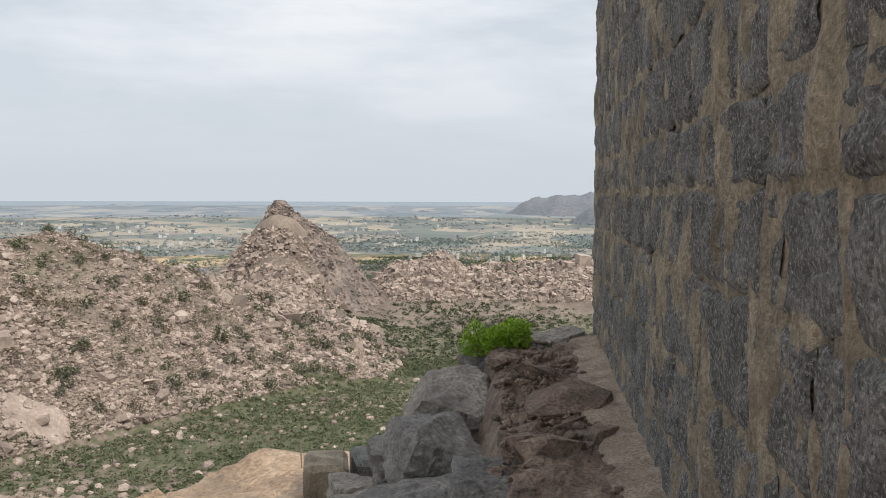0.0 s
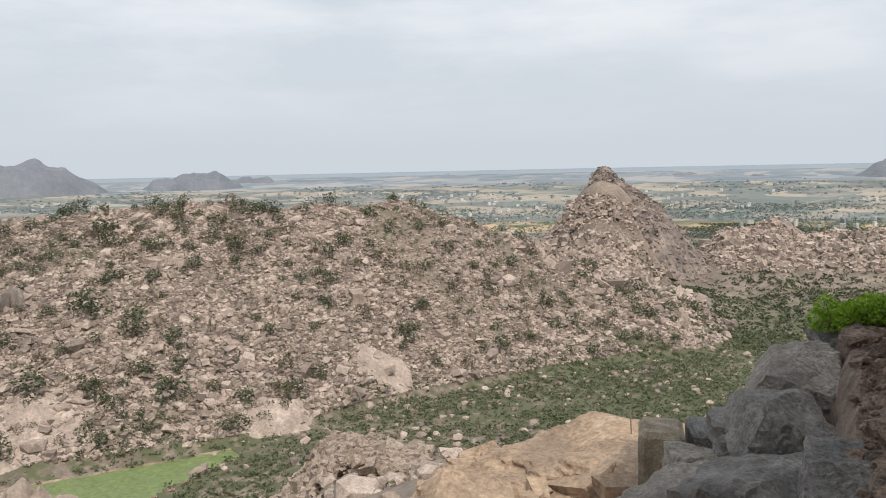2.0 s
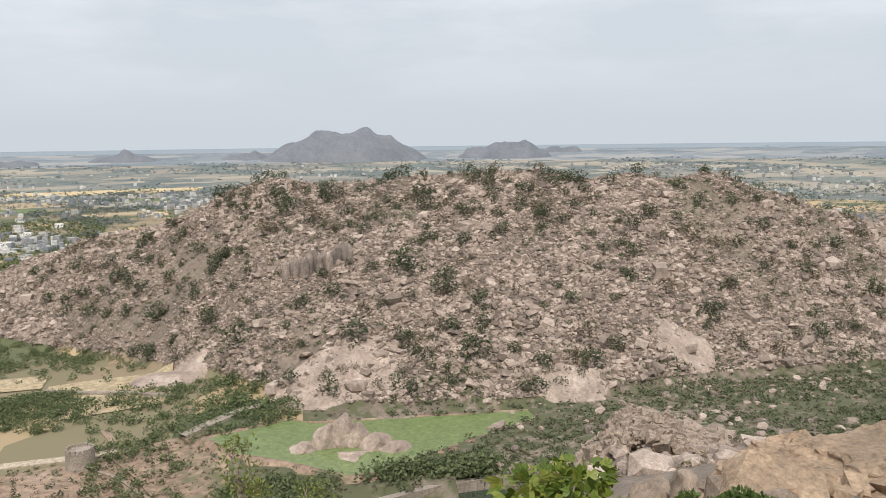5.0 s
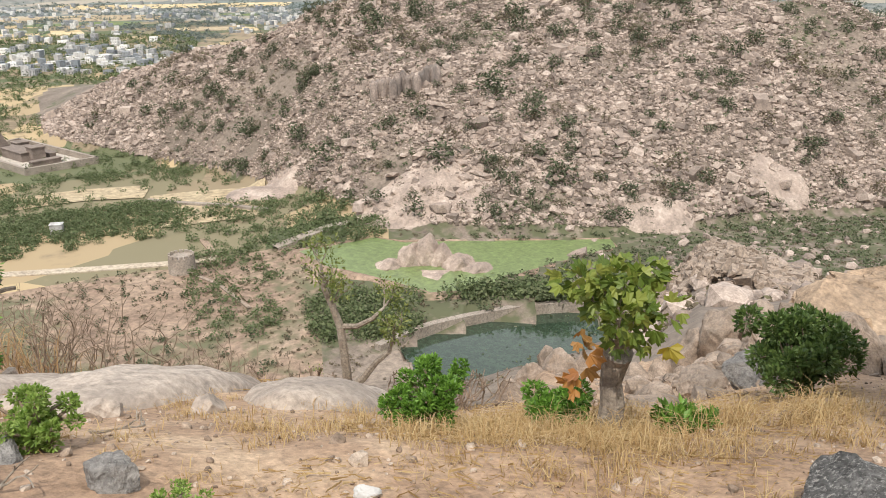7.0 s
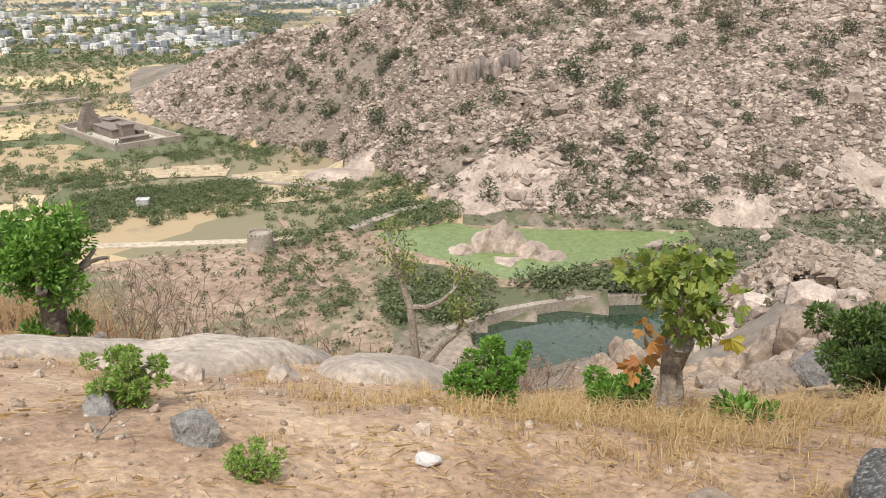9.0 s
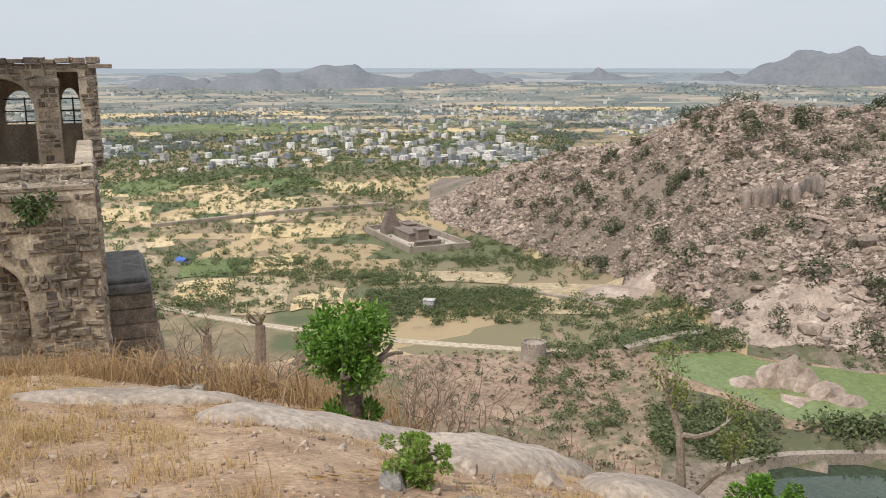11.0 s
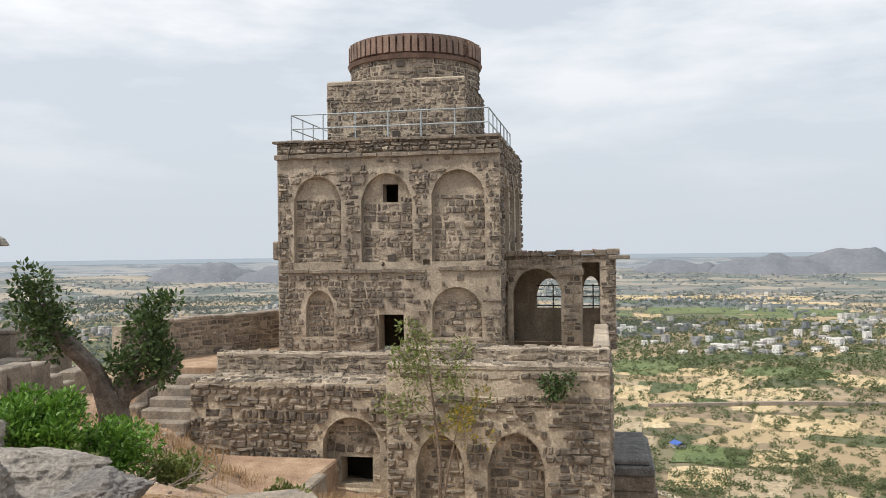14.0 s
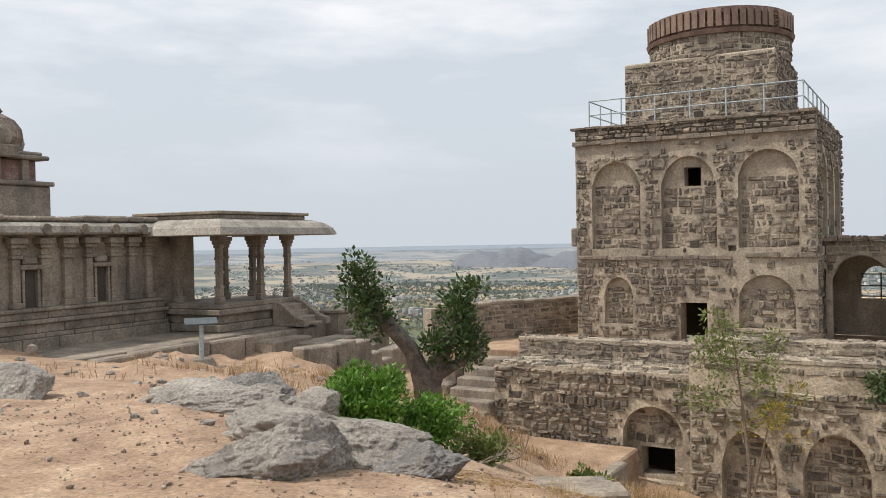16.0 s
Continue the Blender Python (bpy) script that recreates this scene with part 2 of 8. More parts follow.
M_RENDER = material("crumbling_render", [(0.26, 0.215, 0.155), (0.42, 0.35, 0.255), (0.57, 0.48, 0.355)], scale=4.5, fine=40.0, coord="Position", bump=1.0, bump_dist=0.05, stain=(5.0, 0.4, (0.13, 0.118, 0.10)), grit=(0.55, 1.4))
M_LATERITE = material("rusty_laterite", [(0.14, 0.10, 0.076), (0.27, 0.182, 0.135), (0.43, 0.32, 0.245)], scale=4.0, fine=34.0, coord="Position", bump=1.0, bump_dist=0.05, stain=(2.0, 0.45, (0.17, 0.152, 0.135)), grit=(0.35, 1.6), speck=(60.0, (0.42, 0.36, 0.29), 0.4))
# near-black: the shade inside openings is put into this colour
M_DARK = material("interior_shade", [(0.05, 0.042, 0.035), (0.09, 0.075, 0.06)], scale=2.0)
M_RAIL = material("painted_steel", [(0.36, 0.42, 0.45), (0.46, 0.52, 0.55)], scale=4.0, rough=0.45, bump=0.05, metal=0.3)
M_DARKRAIL = material("dark_steel", [(0.03, 0.035, 0.04), (0.06, 0.065, 0.07)], scale=4.0, rough=0.5, bump=0.05, metal=0.4)
M_BARK = material("grey_bark", [(0.16, 0.13, 0.105), (0.27, 0.225, 0.18), (0.36, 0.32, 0.27)], scale=6.0, fine=40.0, bump=0.8)
M_DARKBARK = material("rough_dark_bark", [(0.07, 0.055, 0.045), (0.13, 0.105, 0.085), (0.20, 0.165, 0.135)], scale=7.0, fine=30.0, bump=1.0)
M_TWIG = material("dry_twig", [(0.17, 0.125, 0.09), (0.28, 0.21, 0.155)], scale=5.0)
M_GRASS = leafy("dry_grass", [(0.32, 0.205, 0.085), (0.45, 0.31, 0.14), (0.55, 0.42, 0.225)], 0.7)
M_LEAF = leafy("green_leaf", [(0.06, 0.14, 0.015), (0.12, 0.25, 0.03), (0.20, 0.36, 0.06)])
M_LEAF_LIME = leafy("lime_leaf", [(0.16, 0.30, 0.02), (0.28, 0.45, 0.04), (0.40, 0.55, 0.08)])
M_LEAF_DARK = leafy("dark_leaf", [(0.03, 0.06, 0.018), (0.06, 0.105, 0.028), (0.11, 0.165, 0.05)])
M_LEAF_YELLOW = leafy("yellow_leaf", [(0.35, 0.25, 0.03), (0.50, 0.36, 0.04), (0.28, 0.28, 0.05)])
M_LEAF_RUST = leafy("withered_leaf", [(0.28, 0.10, 0.03), (0.42, 0.20, 0.05), (0.30, 0.17, 0.06)])
M_LEAF_BIG = leafy("broad_leaf", [(0.08, 0.13, 0.018), (0.165, 0.225, 0.035), (0.29, 0.32, 0.07)])
M_SHRUB = leafy("far_shrub", [(0.05, 0.064, 0.034), (0.072, 0.09, 0.046), (0.10, 0.12, 0.062), (0.14, 0.14, 0.09)], 0.8)
M_SHRUB_DRY = leafy("dry_shrub", [(0.12, 0.095, 0.065), (0.18, 0.145, 0.10), (0.16, 0.15, 0.08)], 0.8)

M_PINKROCK = material("pink_rock_face", [(0.27, 0.215, 0.178), (0.41, 0.325, 0.27), (0.52, 0.43, 0.365)], scale=0.09, fine=0.7, coord="Position", bump=0.8, bump_dist=0.6, stain=(0.10, 0.5, (0.23, 0.18, 0.155)), grit=(0.65, 1.25))
M_BEDROCK = material("orange_bedrock", [(0.225, 0.16, 0.107), (0.38, 0.272, 0.183), (0.49, 0.37, 0.262)], scale=0.8, fine=9.0, coord="Position", bump=0.9, bump_dist=0.06, stain=(0.7, 0.35, (0.17, 0.14, 0.112)), grit=(0.5, 1.4))
M_PALE = material("pale_slab_stone", [(0.27, 0.22, 0.18), (0.40, 0.335, 0.28), (0.49, 0.42, 0.36)], scale=0.9, fine=14.0, coord="Position", bump=0.5, bump_dist=0.03, stain=(0.9, 0.5, (0.24, 0.20, 0.17)))
M_BOULDER = material("brown_boulder", [(0.17, 0.132, 0.10), (0.32, 0.25, 0.195), (0.45, 0.36, 0.29)], scale=1.5, fine=18.0, coord="Position", bump=0.8, bump_dist=0.05, stain=(0.9, 0.45, (0.15, 0.125, 0.105)), grit=(0.6, 1.3))
M_PALEROCK = material("pale_grey_rock", [(0.235, 0.21, 0.182), (0.38, 0.342, 0.298), (0.52, 0.468, 0.405)], scale=1.6, fine=24.0, coord="Position", bump=1.0, bump_dist=0.05, stain=(0.9, 0.5, (0.16, 0.147, 0.132)), grit=(0.45, 1.5), speck=(60.0, (0.52, 0.485, 0.43), 0.4))
M_PEBBLE = material("pebble", [(0.20, 0.145, 0.105), (0.32, 0.245, 0.185), (0.44, 0.36, 0.29)], scale=5.0, fine=40.0, coord="Position", random_by="island", bump=0.2)
# leaf colours of distant trees with haze mixed in, two strengths by range
M_HAZIER_WOOD = leafy("hazier_wood", [(0.19, 0.22, 0.225), (0.215, 0.245, 0.25), (0.24, 0.265, 0.265)], 0.9)
M_HAZY_WOOD = leafy("hazy_wood", [(0.135, 0.165, 0.15), (0.165, 0.195, 0.175), (0.20, 0.225, 0.20)], 0.9)
M_PEAK = material("stained_granite", [(0.12, 0.10, 0.09), (0.25, 0.20, 0.17), (0.36, 0.29, 0.25)], scale=0.08, fine=1.2, coord="Position", random_by="island", spread=0.15, bump=0.5, bump_dist=0.3, stain=(0.15, 0.6, (0.10, 0.09, 0.085)))
M_GROVE = leafy("thorn_tree_leaf", [(0.078, 0.105, 0.045), (0.11, 0.145, 0.06), (0.15, 0.185, 0.08), (0.185, 0.20, 0.11)], 0.8)
M_SHRUB_HILL = leafy("hill_shrub", [(0.075, 0.095, 0.048), (0.105, 0.13, 0.062), (0.135, 0.16, 0.08), (0.165, 0.165, 0.11)], 0.8)
M_TERRACE = material("terrace_stone", [(0.13, 0.11, 0.088), (0.24, 0.20, 0.155), (0.36, 0.30, 0.23), (0.52, 0.44, 0.34)], scale=2.0, fine=18.0, coord="Position", random_by="island", spread=0.2, bump=1.0, bump_dist=0.05, stain=(0.45, 0.4, (0.13, 0.112, 0.095)), grit=(0.45, 1.5), speck=(26.0, (0.46, 0.39, 0.31), 0.3))
M_TEMPLE_PALE = material("weathered_eave_stone", [(0.24, 0.215, 0.18), (0.36, 0.33, 0.28), (0.43, 0.40, 0.34)], scale=1.5, fine=14.0, coord="Position", bump=0.4, stain=(1.5, 0.5, (0.14, 0.125, 0.105)))
M_BOARD = material("grey_board", [(0.07, 0.085, 0.095), (0.10, 0.115, 0.125)], scale=3.0, rough=0.8, bump=0.05)
M_DOME = material("stained_dome_plaster", [(0.15, 0.105, 0.085), (0.27, 0.20, 0.16), (0.38, 0.30, 0.24)], scale=1.5, fine=14.0, coord="Position", bump=0.5, stain=(1.5, 0.55, (0.10, 0.085, 0.075)))
M_PINK = material("faded_red_plaster", [(0.16, 0.09, 0.075), (0.26, 0.15, 0.125), (0.34, 0.24, 0.20)], scale=1.5, fine=12.0, coord="Position", bump=0.4, stain=(1.2, 0.5, (0.12, 0.10, 0.09)))
M_GRAVEL = material("wall_foot_gravel", [(0.28, 0.21, 0.155), (0.43, 0.335, 0.25), (0.56, 0.455, 0.355)], scale=5.0, fine=50.0, coord="Position", bump=1.0, bump_dist=0.04, speck=(70.0, (0.48, 0.41, 0.33), 0.5), grit=(0.4, 1.6))
M_LEAF_DENSE = leafy("dense_leaf", [(0.045, 0.085, 0.02), (0.09, 0.15, 0.035), (0.15, 0.22, 0.06)])
M_LEAF_MID = leafy("fresh_leaf", [(0.12, 0.21, 0.03), (0.22, 0.33, 0.06), (0.32, 0.42, 0.12)])
M_GRASS_BROWN = leafy("brown_grass", [(0.22, 0.13, 0.06), (0.34, 0.22, 0.11), (0.42, 0.30, 0.16)], 0.8)
M_LEAF_DULL = leafy("dull_leaf", [(0.10, 0.14, 0.03), (0.18, 0.22, 0.055), (0.27, 0.29, 0.09)])


def water(name, color, rough):
    m = material(name, [color, tuple(1.12 * c for c in color)], scale=0.02, fine=0.6, coord="Position", rough=rough, bump=0.04, bump_dist=0.05)
    return m


M_ALGAE = water("algae_green_water", (0.15, 0.195, 0.075), 0.35)
M_TANK = water("dark_tank_water", (0.035, 0.055, 0.035), 0.08)


# ---- mesh helpers ----
def raw_mesh(name, verts, faces, mat, parent=None, smooth=False, cover=None):
    """A mesh object from arrays: verts (n, 3), faces (m, 3 or 4)."""
    verts, faces = np.asarray(verts, np.float32), np.asarray(faces, np.int32)
    me = bpy.data.meshes.new(name)
    k = faces.shape[1]
    me.vertices.add(len(verts))
    me.vertices.foreach_set("co", verts.ravel())
    me.loops.add(faces.size)
    me.loops.foreach_set("vertex_index", faces.ravel())
    me.polygons.add(len(faces))
    me.polygons.foreach_set("loop_start", np.arange(0, faces.size, k, dtype=np.int32))
    me.polygons.foreach_set("loop_total", np.full(len(faces), k, np.int32))
    me.polygons.foreach_set("use_smooth", np.full(len(faces), smooth))
    for mm in mat if isinstance(mat, (list, tuple)) else [mat]:
        me.materials.append(mm)
    if cover is not None:
        at = me.attributes.new("cover", "FLOAT", "POINT")
        at.data.foreach_set("value", np.asarray(cover, np.float32))
    me.update(calc_edges=True)
    me.validate()
    ob = new(name, me)
    if parent:
        ob.parent = parent
    return ob


def part(name, bm, mat, parent=None, label="", smooth=False):
    """Links a bmesh as one mesh object under a thing or a part."""
    me = bpy.data.meshes.new(name)
    bmesh.ops.recalc_face_normals(bm, faces=bm.faces)
    for fc in bm.faces:
        fc.smooth = smooth
    bm.to_mesh(me)
    bm.free()
    for mm in mat if isinstance(mat, (list, tuple)) else [mat]:
        me.materials.append(mm)
    ob = new(name, me)
    if parent:
        ob.parent = parent
    if label:
        tagged(ob, label)
    return ob


def thing(name, label, category, m=None, group="", kind=""):
    ob = new(name)
    if m is not None:
        ob.matrix_world = m
    return tagged(ob, label, category, group, kind)


def box(bm, x0, x1, y0, y1, z0, z1, bevel=0.0):
    m = Matrix.Translation(((x0 + x1) / 2, (y0 + y1) / 2, (z0 + z1) / 2)) @ Matrix.Diagonal((x1 - x0, y1 - y0, z1 - z0, 1))
    r = bmesh.ops.create_cube(bm, size=1, matrix=m)
    if bevel:
        edges = list({e for v in r["verts"] for e in v.link_edges})
        bmesh.ops.bevel(bm, geom=edges, offset=bevel, segments=1, affect="EDGES", profile=0.5)
    return r["verts"]


def one_box(name, mat, parent, x0, x1, y0, y1, z0, z1, bevel=0.02, label=""):
    bm = bmesh.new()
    box(bm, x0, x1, y0, y1, z0, z1, bevel)
    return part(name, bm, mat, parent, label)


def tube(bm, points, radii, sides=7):
    """A tapered tube along points."""
    rings = []
    pts = [Vector(p) for p in points]
    for i, p in enumerate(pts):
        d = (pts[min(i + 1, len(pts) - 1)] - pts[max(i - 1, 0)]).normalized()
        a = d.orthogonal().normalized()
        if i and abs(d.dot(last)) < 0.95:
            a = (last - d * last.dot(d)).normalized()
        last = a
        b = d.cross(a)
        r = radii[i]
        rings.append([bm.verts.new(p + (a * math.cos(2 * math.pi * k / sides) + b * math.sin(2 * math.pi * k / sides)) * r) for k in range(sides)])
    for r0, r1 in zip(rings, rings[1:]):
        for k in range(sides):
            bm.faces.new((r0[k], r0[(k + 1) % sides], r1[(k + 1) % sides], r1[k]))
    bm.faces.new(rings[0][::-1])
    bm.faces.new(rings[-1])


def vnoise(x, y, seed=0):
    """Smooth value noise in 0..1 on arrays."""
    x, y = np.asarray(x, float), np.asarray(y, float)
    ix, iy = np.floor(x).astype(np.int64), np.floor(y).astype(np.int64)
    fx, fy = x - ix, y - iy
    fx, fy = fx * fx * (3 - 2 * fx), fy * fy * (3 - 2 * fy)

    def h(a, b):
        v = (a * 374761393 + b * 668265263 + seed * 974634777) & 0xFFFFFFFF
        v = ((v ^ (v >> 13)) * 1274126177) & 0xFFFFFFFF
        return ((v ^ (v >> 16)) & 0xFFFF) / 65535.0

    return (h(ix, iy) * (1 - fx) + h(ix + 1, iy) * fx) * (1 - fy) + (h(ix, iy + 1) * (1 - fx) + h(ix + 1, iy + 1) * fx) * fy


def fbm(x, y, seed=0, octaves=4):
    t, a = 0.0, 0.5
    for o in range(octaves):
        t = t + a * vnoise(x * 2**o, y * 2**o, seed + 17 * o)
        a *= 0.5
    return t / (1 - 0.5**octaves)


# ---- the land: heights by bearing (degrees left of +y) and range from the hilltop ----
NEAR_R = [0.0, 3.0, 7.0, 12.0, 20.0, 30.0]
NEAR = {
    -180: (-1.6, -1.6, -1.6, -1.6, -1.7, -1.8), -60: (-1.6, -1.6, -1.7, -1.9, -2.5, -4.0), -12: (-1.6, -1.9, -2.8, -4.8, -7.0, -10.5),
    8: (-1.6, -2.0, -3.3, -5.0, -7.3, -10.8), 22: (-1.6, -2.15, -3.75, -5.6, -7.8, -11.8), 33: (-1.6, -2.25, -4.2, -7.2, -11.0, -16.2), 41: (-1.6, -2.25, -4.3, -7.4, -10.8, -15.6), 45: (-1.6, -2.25, -4.3, -7.7, -12.6, -19.0), 50: (-1.6, -2.25, -4.35, -8.0, -14.4, -22.0),
    68: (-1.6, -2.2, -3.75, -6.9, -12.2, -19.0), 80: (-1.6, -2.05, -3.55, -5.5, -9.5, -15.5), 92: (-1.6, -1.9, -3.05, -4.95, -8.0, -12.0),
    100: (-1.6, -1.85, -2.9, -4.4, -7.3, -9.0), 110: (-1.6, -1.8, -2.6, -4.1, -6.5, -7.6), 116: (-1.6, -1.75, -2.4, -3.95, -6.0, -6.6), 122: (-1.6, -1.7, -2.1, -3.5, -5.5, -5.8),
}
NEAR |= {
    128: (-1.6, -1.65, -2.0, -3.1, -4.2, -4.8), 137: (-1.6, -1.6, -1.75, -2.5, -2.95, -3.5), 150: (-1.6, -1.55, -1.55, -1.75, -2.4, -3.1), 180: (-1.6, -1.6, -1.6, -1.6, -1.7, -1.8),
}
FAR_R = [30.0, 70.0, 150.0, 210.0, 270.0, 340.0]
FAR = {
    -180: (-30, -70, -100, -118, -120), -12: (-25, -50, -75, -95, -100), 10: (-25, -52, -78, -98, -103), 22: (-27, -56, -74, -96, -106),
    30: (-30, -59, -70, -97, -108), 36: (-35.5, -77, -98, -109, -110.4), 48: (-46, -92, -113, -111, -110.4), 56: (-46, -94, -113, -112, -110.6), 66: (-46, -96, -114, -118, -119),
    92: (-44, -94, -114, -120, -121), 110: (-40, -90, -113, -120, -121), 150: (-35, -80, -108, -119, -121), 180: (-30, -70, -100, -118, -120),
}
HILL = [  # bearing, foot range, crest range, crest height angle
    (77.0, 660, 690, -10.2), (74.0, 630, 690, -9.2), (69.0, 555, 640, -6.4), (63.3, 485, 600, -4.75), (59.6, 435, 575, -4.1), (57.4, 415, 560, -3.0), (53.7, 362, 540, -1.95),
    (48.9, 338, 525, -2.1), (43.0, 336, 512, -1.8), (37.7, 342, 510, -1.65), (32.0, 348, 512, -2.1), (24.8, 390, 530, -1.8), (21.5, 405, 540, -2.8), (18.0, 420, 565, -3.7), (15.0, 440, 590, -4.6), (11.0, 470, 610, -6.5), (6.0, 500, 600, -8.3), (2.0, 540, 600, -9.2),
]


def by_bearing(table, az):
    keys = sorted(table)
    rows = np.array([table[k] for k in keys], float)
    a = (np.asarray(az) + 180) % 360 - 180
    return np.stack([np.interp(a, keys, rows[:, j]) for j in range(rows.shape[1])], -1)


def along(values, ranges, r):
    """Interpolates values (n, k) known at ranges (k) at r (n)."""
    i = np.clip(np.searchsorted(ranges, r, side="right") - 1, 0, len(ranges) - 2)
    lo, hi = np.take(ranges, i), np.take(ranges, i + 1)
    f = np.clip((r - lo) / (hi - lo), 0, 1)
    n = np.arange(len(r))
    return values[n, i] * (1 - f) + values[n, i + 1] * f


def hill_height(az, r):
    """How high the boulder hill, its spur, its rock peak and the low ridge beyond stand over the plain, at most."""
    h = np.array(sorted(HILL))
    foot, crest, el = (np.interp(az, h[:, 0], h[:, k]) for k in (1, 2, 3))
    inside = np.clip(np.minimum((az - 2) / 3.0, (77 - az) / 2.0), 0, 1)
    top = crest * np.tan(np.radians(el)) + 112
    f = np.clip((r - foot) / (crest - foot), 0, 1)
    up = top * (0.72 * f + 0.28 * np.sin(f * np.pi / 2)) * (r <= crest)
    down = top * np.clip(1 - (r - crest) / 260.0, 0, 1) * (r > crest)
    z = np.where(r <= crest, up, down) * inside
    x, y = -r * np.sin(np.radians(az)), r * np.cos(np.radians(az))
    # spur that runs up to the peak, then the peak itself
    a = np.clip((r - 520) / 330.0, 0, 1) * np.clip((1010 - r) / 120.0, 0, 1)
    spur = 62 * a * np.exp(-(((az - 11.3) / 3.6) ** 2))
    d = np.hypot((x + 171), (y - 868))
    peak = 34 * np.clip(1 - (d / 80.0) ** 1.4, 0, 1) + 22 * np.clip(1 - np.hypot(x + 132, (y - 868) * 0.6) / 70.0, 0, 1)
    low = 60 * np.exp(-(((r - 1020) / 150.0) ** 2)) * np.clip((6.0 - az) / 3, 0, 1) * (0.7 + 0.6 * (fbm(az * 0.35, az * 0, 4) - 0.5))
    return np.maximum(np.maximum(z, spur) + peak, low)


def ground_z(x, y):
    """The land's height at any place."""
    x, y = np.atleast_1d(np.asarray(x, float)), np.atleast_1d(np.asarray(y, float))
    r, az = np.hypot(x, y), np.degrees(np.arctan2(-x, y))
    near = by_bearing(NEAR, az)
    far = np.concatenate([near[:, -1:], by_bearing(FAR, az)], 1)
    z = np.where(r < 30, along(near, NEAR_R, r), along(far, FAR_R, r))
    flat = np.interp(r, [340, 600, 2300, 3000, 4000, 4950], [0, -10, -12, 4, 36, 76])
    z = np.where(r > 340, far[:, -1] * np.interp(r, [340, 600], [1, 0]) + -111 * np.interp(r, [340, 600], [0, 1]) + flat, z)
    hh = hill_height(az, r)
    z = z + np.where(r > 330, hh, 0)
    rough = np.interp(r, [0, 4, 12, 30, 100, 300], [0.05, 0.07, 0.22, 0.8, 3.0, 1.0]) + np.clip(hh / 12, 0, 1) * 5
    rough = np.where((hh < 1) & (r > 330), 0.4, rough)
    s = np.interp(r, [0, 12, 30, 100, 400], [0.9, 0.5, 0.25, 0.1, 0.06])
    q = np.where(r < 60, fbm(x * 0.9, y * 0.9, 3), fbm(x * 0.05, y * 0.05, 5, 5))
    wet = in_polygon(az, r, POND)
    z = np.where(wet, z - 2.5, z)
    z = np.where(in_polygon(az, r, TANK), -116.0, z)
    return z + np.where(wet, 0, rough) * (q - 0.5) * 1.3


def gz(x, y):
    return float(ground_z(x, y)[0])


def polar(az, r):
    return -r * math.sin(radians(az)), r * math.cos(radians(az))


POND = [(58.4, 322), (54.8, 330), (53.2, 336), (50.8, 328), (46.8, 330), (41.3, 333), (36.3, 340), (35.9, 328), (38.8, 313), (42.7, 293), (45.5, 277), (49.0, 273), (53.2, 290), (56.5, 302)]
TANK = [(51.5, 238), (49.0, 246), (46.6, 252), (42.5, 262), (38.6, 268), (36.0, 262), (36.0, 215), (44.0, 205), (50.0, 215)]


def in_polygon(az, r, corners):
    """Which places lie inside a polygon of (bearing, range) corners."""
    x, y = -r * np.sin(np.radians(az)), r * np.cos(np.radians(az))
    p = [polar(*c) for c in corners]
    inside_it = np.zeros(np.shape(x), bool)
    for (x0, y0), (x1, y1) in zip(p, p[1:] + p[:1]):
        cross = (y0 > y) != (y1 > y)
        with np.errstate(divide="ignore", invalid="ignore"):
            inside_it ^= cross & (x < (x1 - x0) * (y - y0) / (y1 - y0 + 1e-12) + x0)
    return inside_it


def smooth(v, a, b):
    f = np.clip((v - a) / (b - a), 0, 1)
    return f * f * (3 - 2 * f)


def green_cover(x, y):
    """How much of the land is grown over, 0 to 1."""
    r, az = np.hypot(x, y), np.degrees(np.arctan2(-x, y))
    hh = hill_height(az, r)
    n = fbm(x * 0.018, y * 0.018, 21, 4) - 0.5
    hill = 0.22 + 0.9 * n
    valley = 0.62 + 0.7 * n
    plain = 0.36 + 1.3 * n
    away = 0.40 + 1.1 * (fbm(x * 0.006, y * 0.01, 9) - 0.5)
    c = valley + (plain - valley) * smooth(az + 20 * n, 54, 64)
    c = c + (away - c) * smooth(r + 300 * n, 600, 800)
    c = c + (hill - c) * smooth(hh + 14 * n, 0, 14)
    c = c + (0.3 + 0.8 * n - c) * smooth(-r - 60 * n, -240, -190)
    c = np.where(r < 60, 0.12 + 0.5 * (fbm(x * 0.5, y * 0.5, 8) - 0.5), c)
    return np.clip(c, 0, 1)


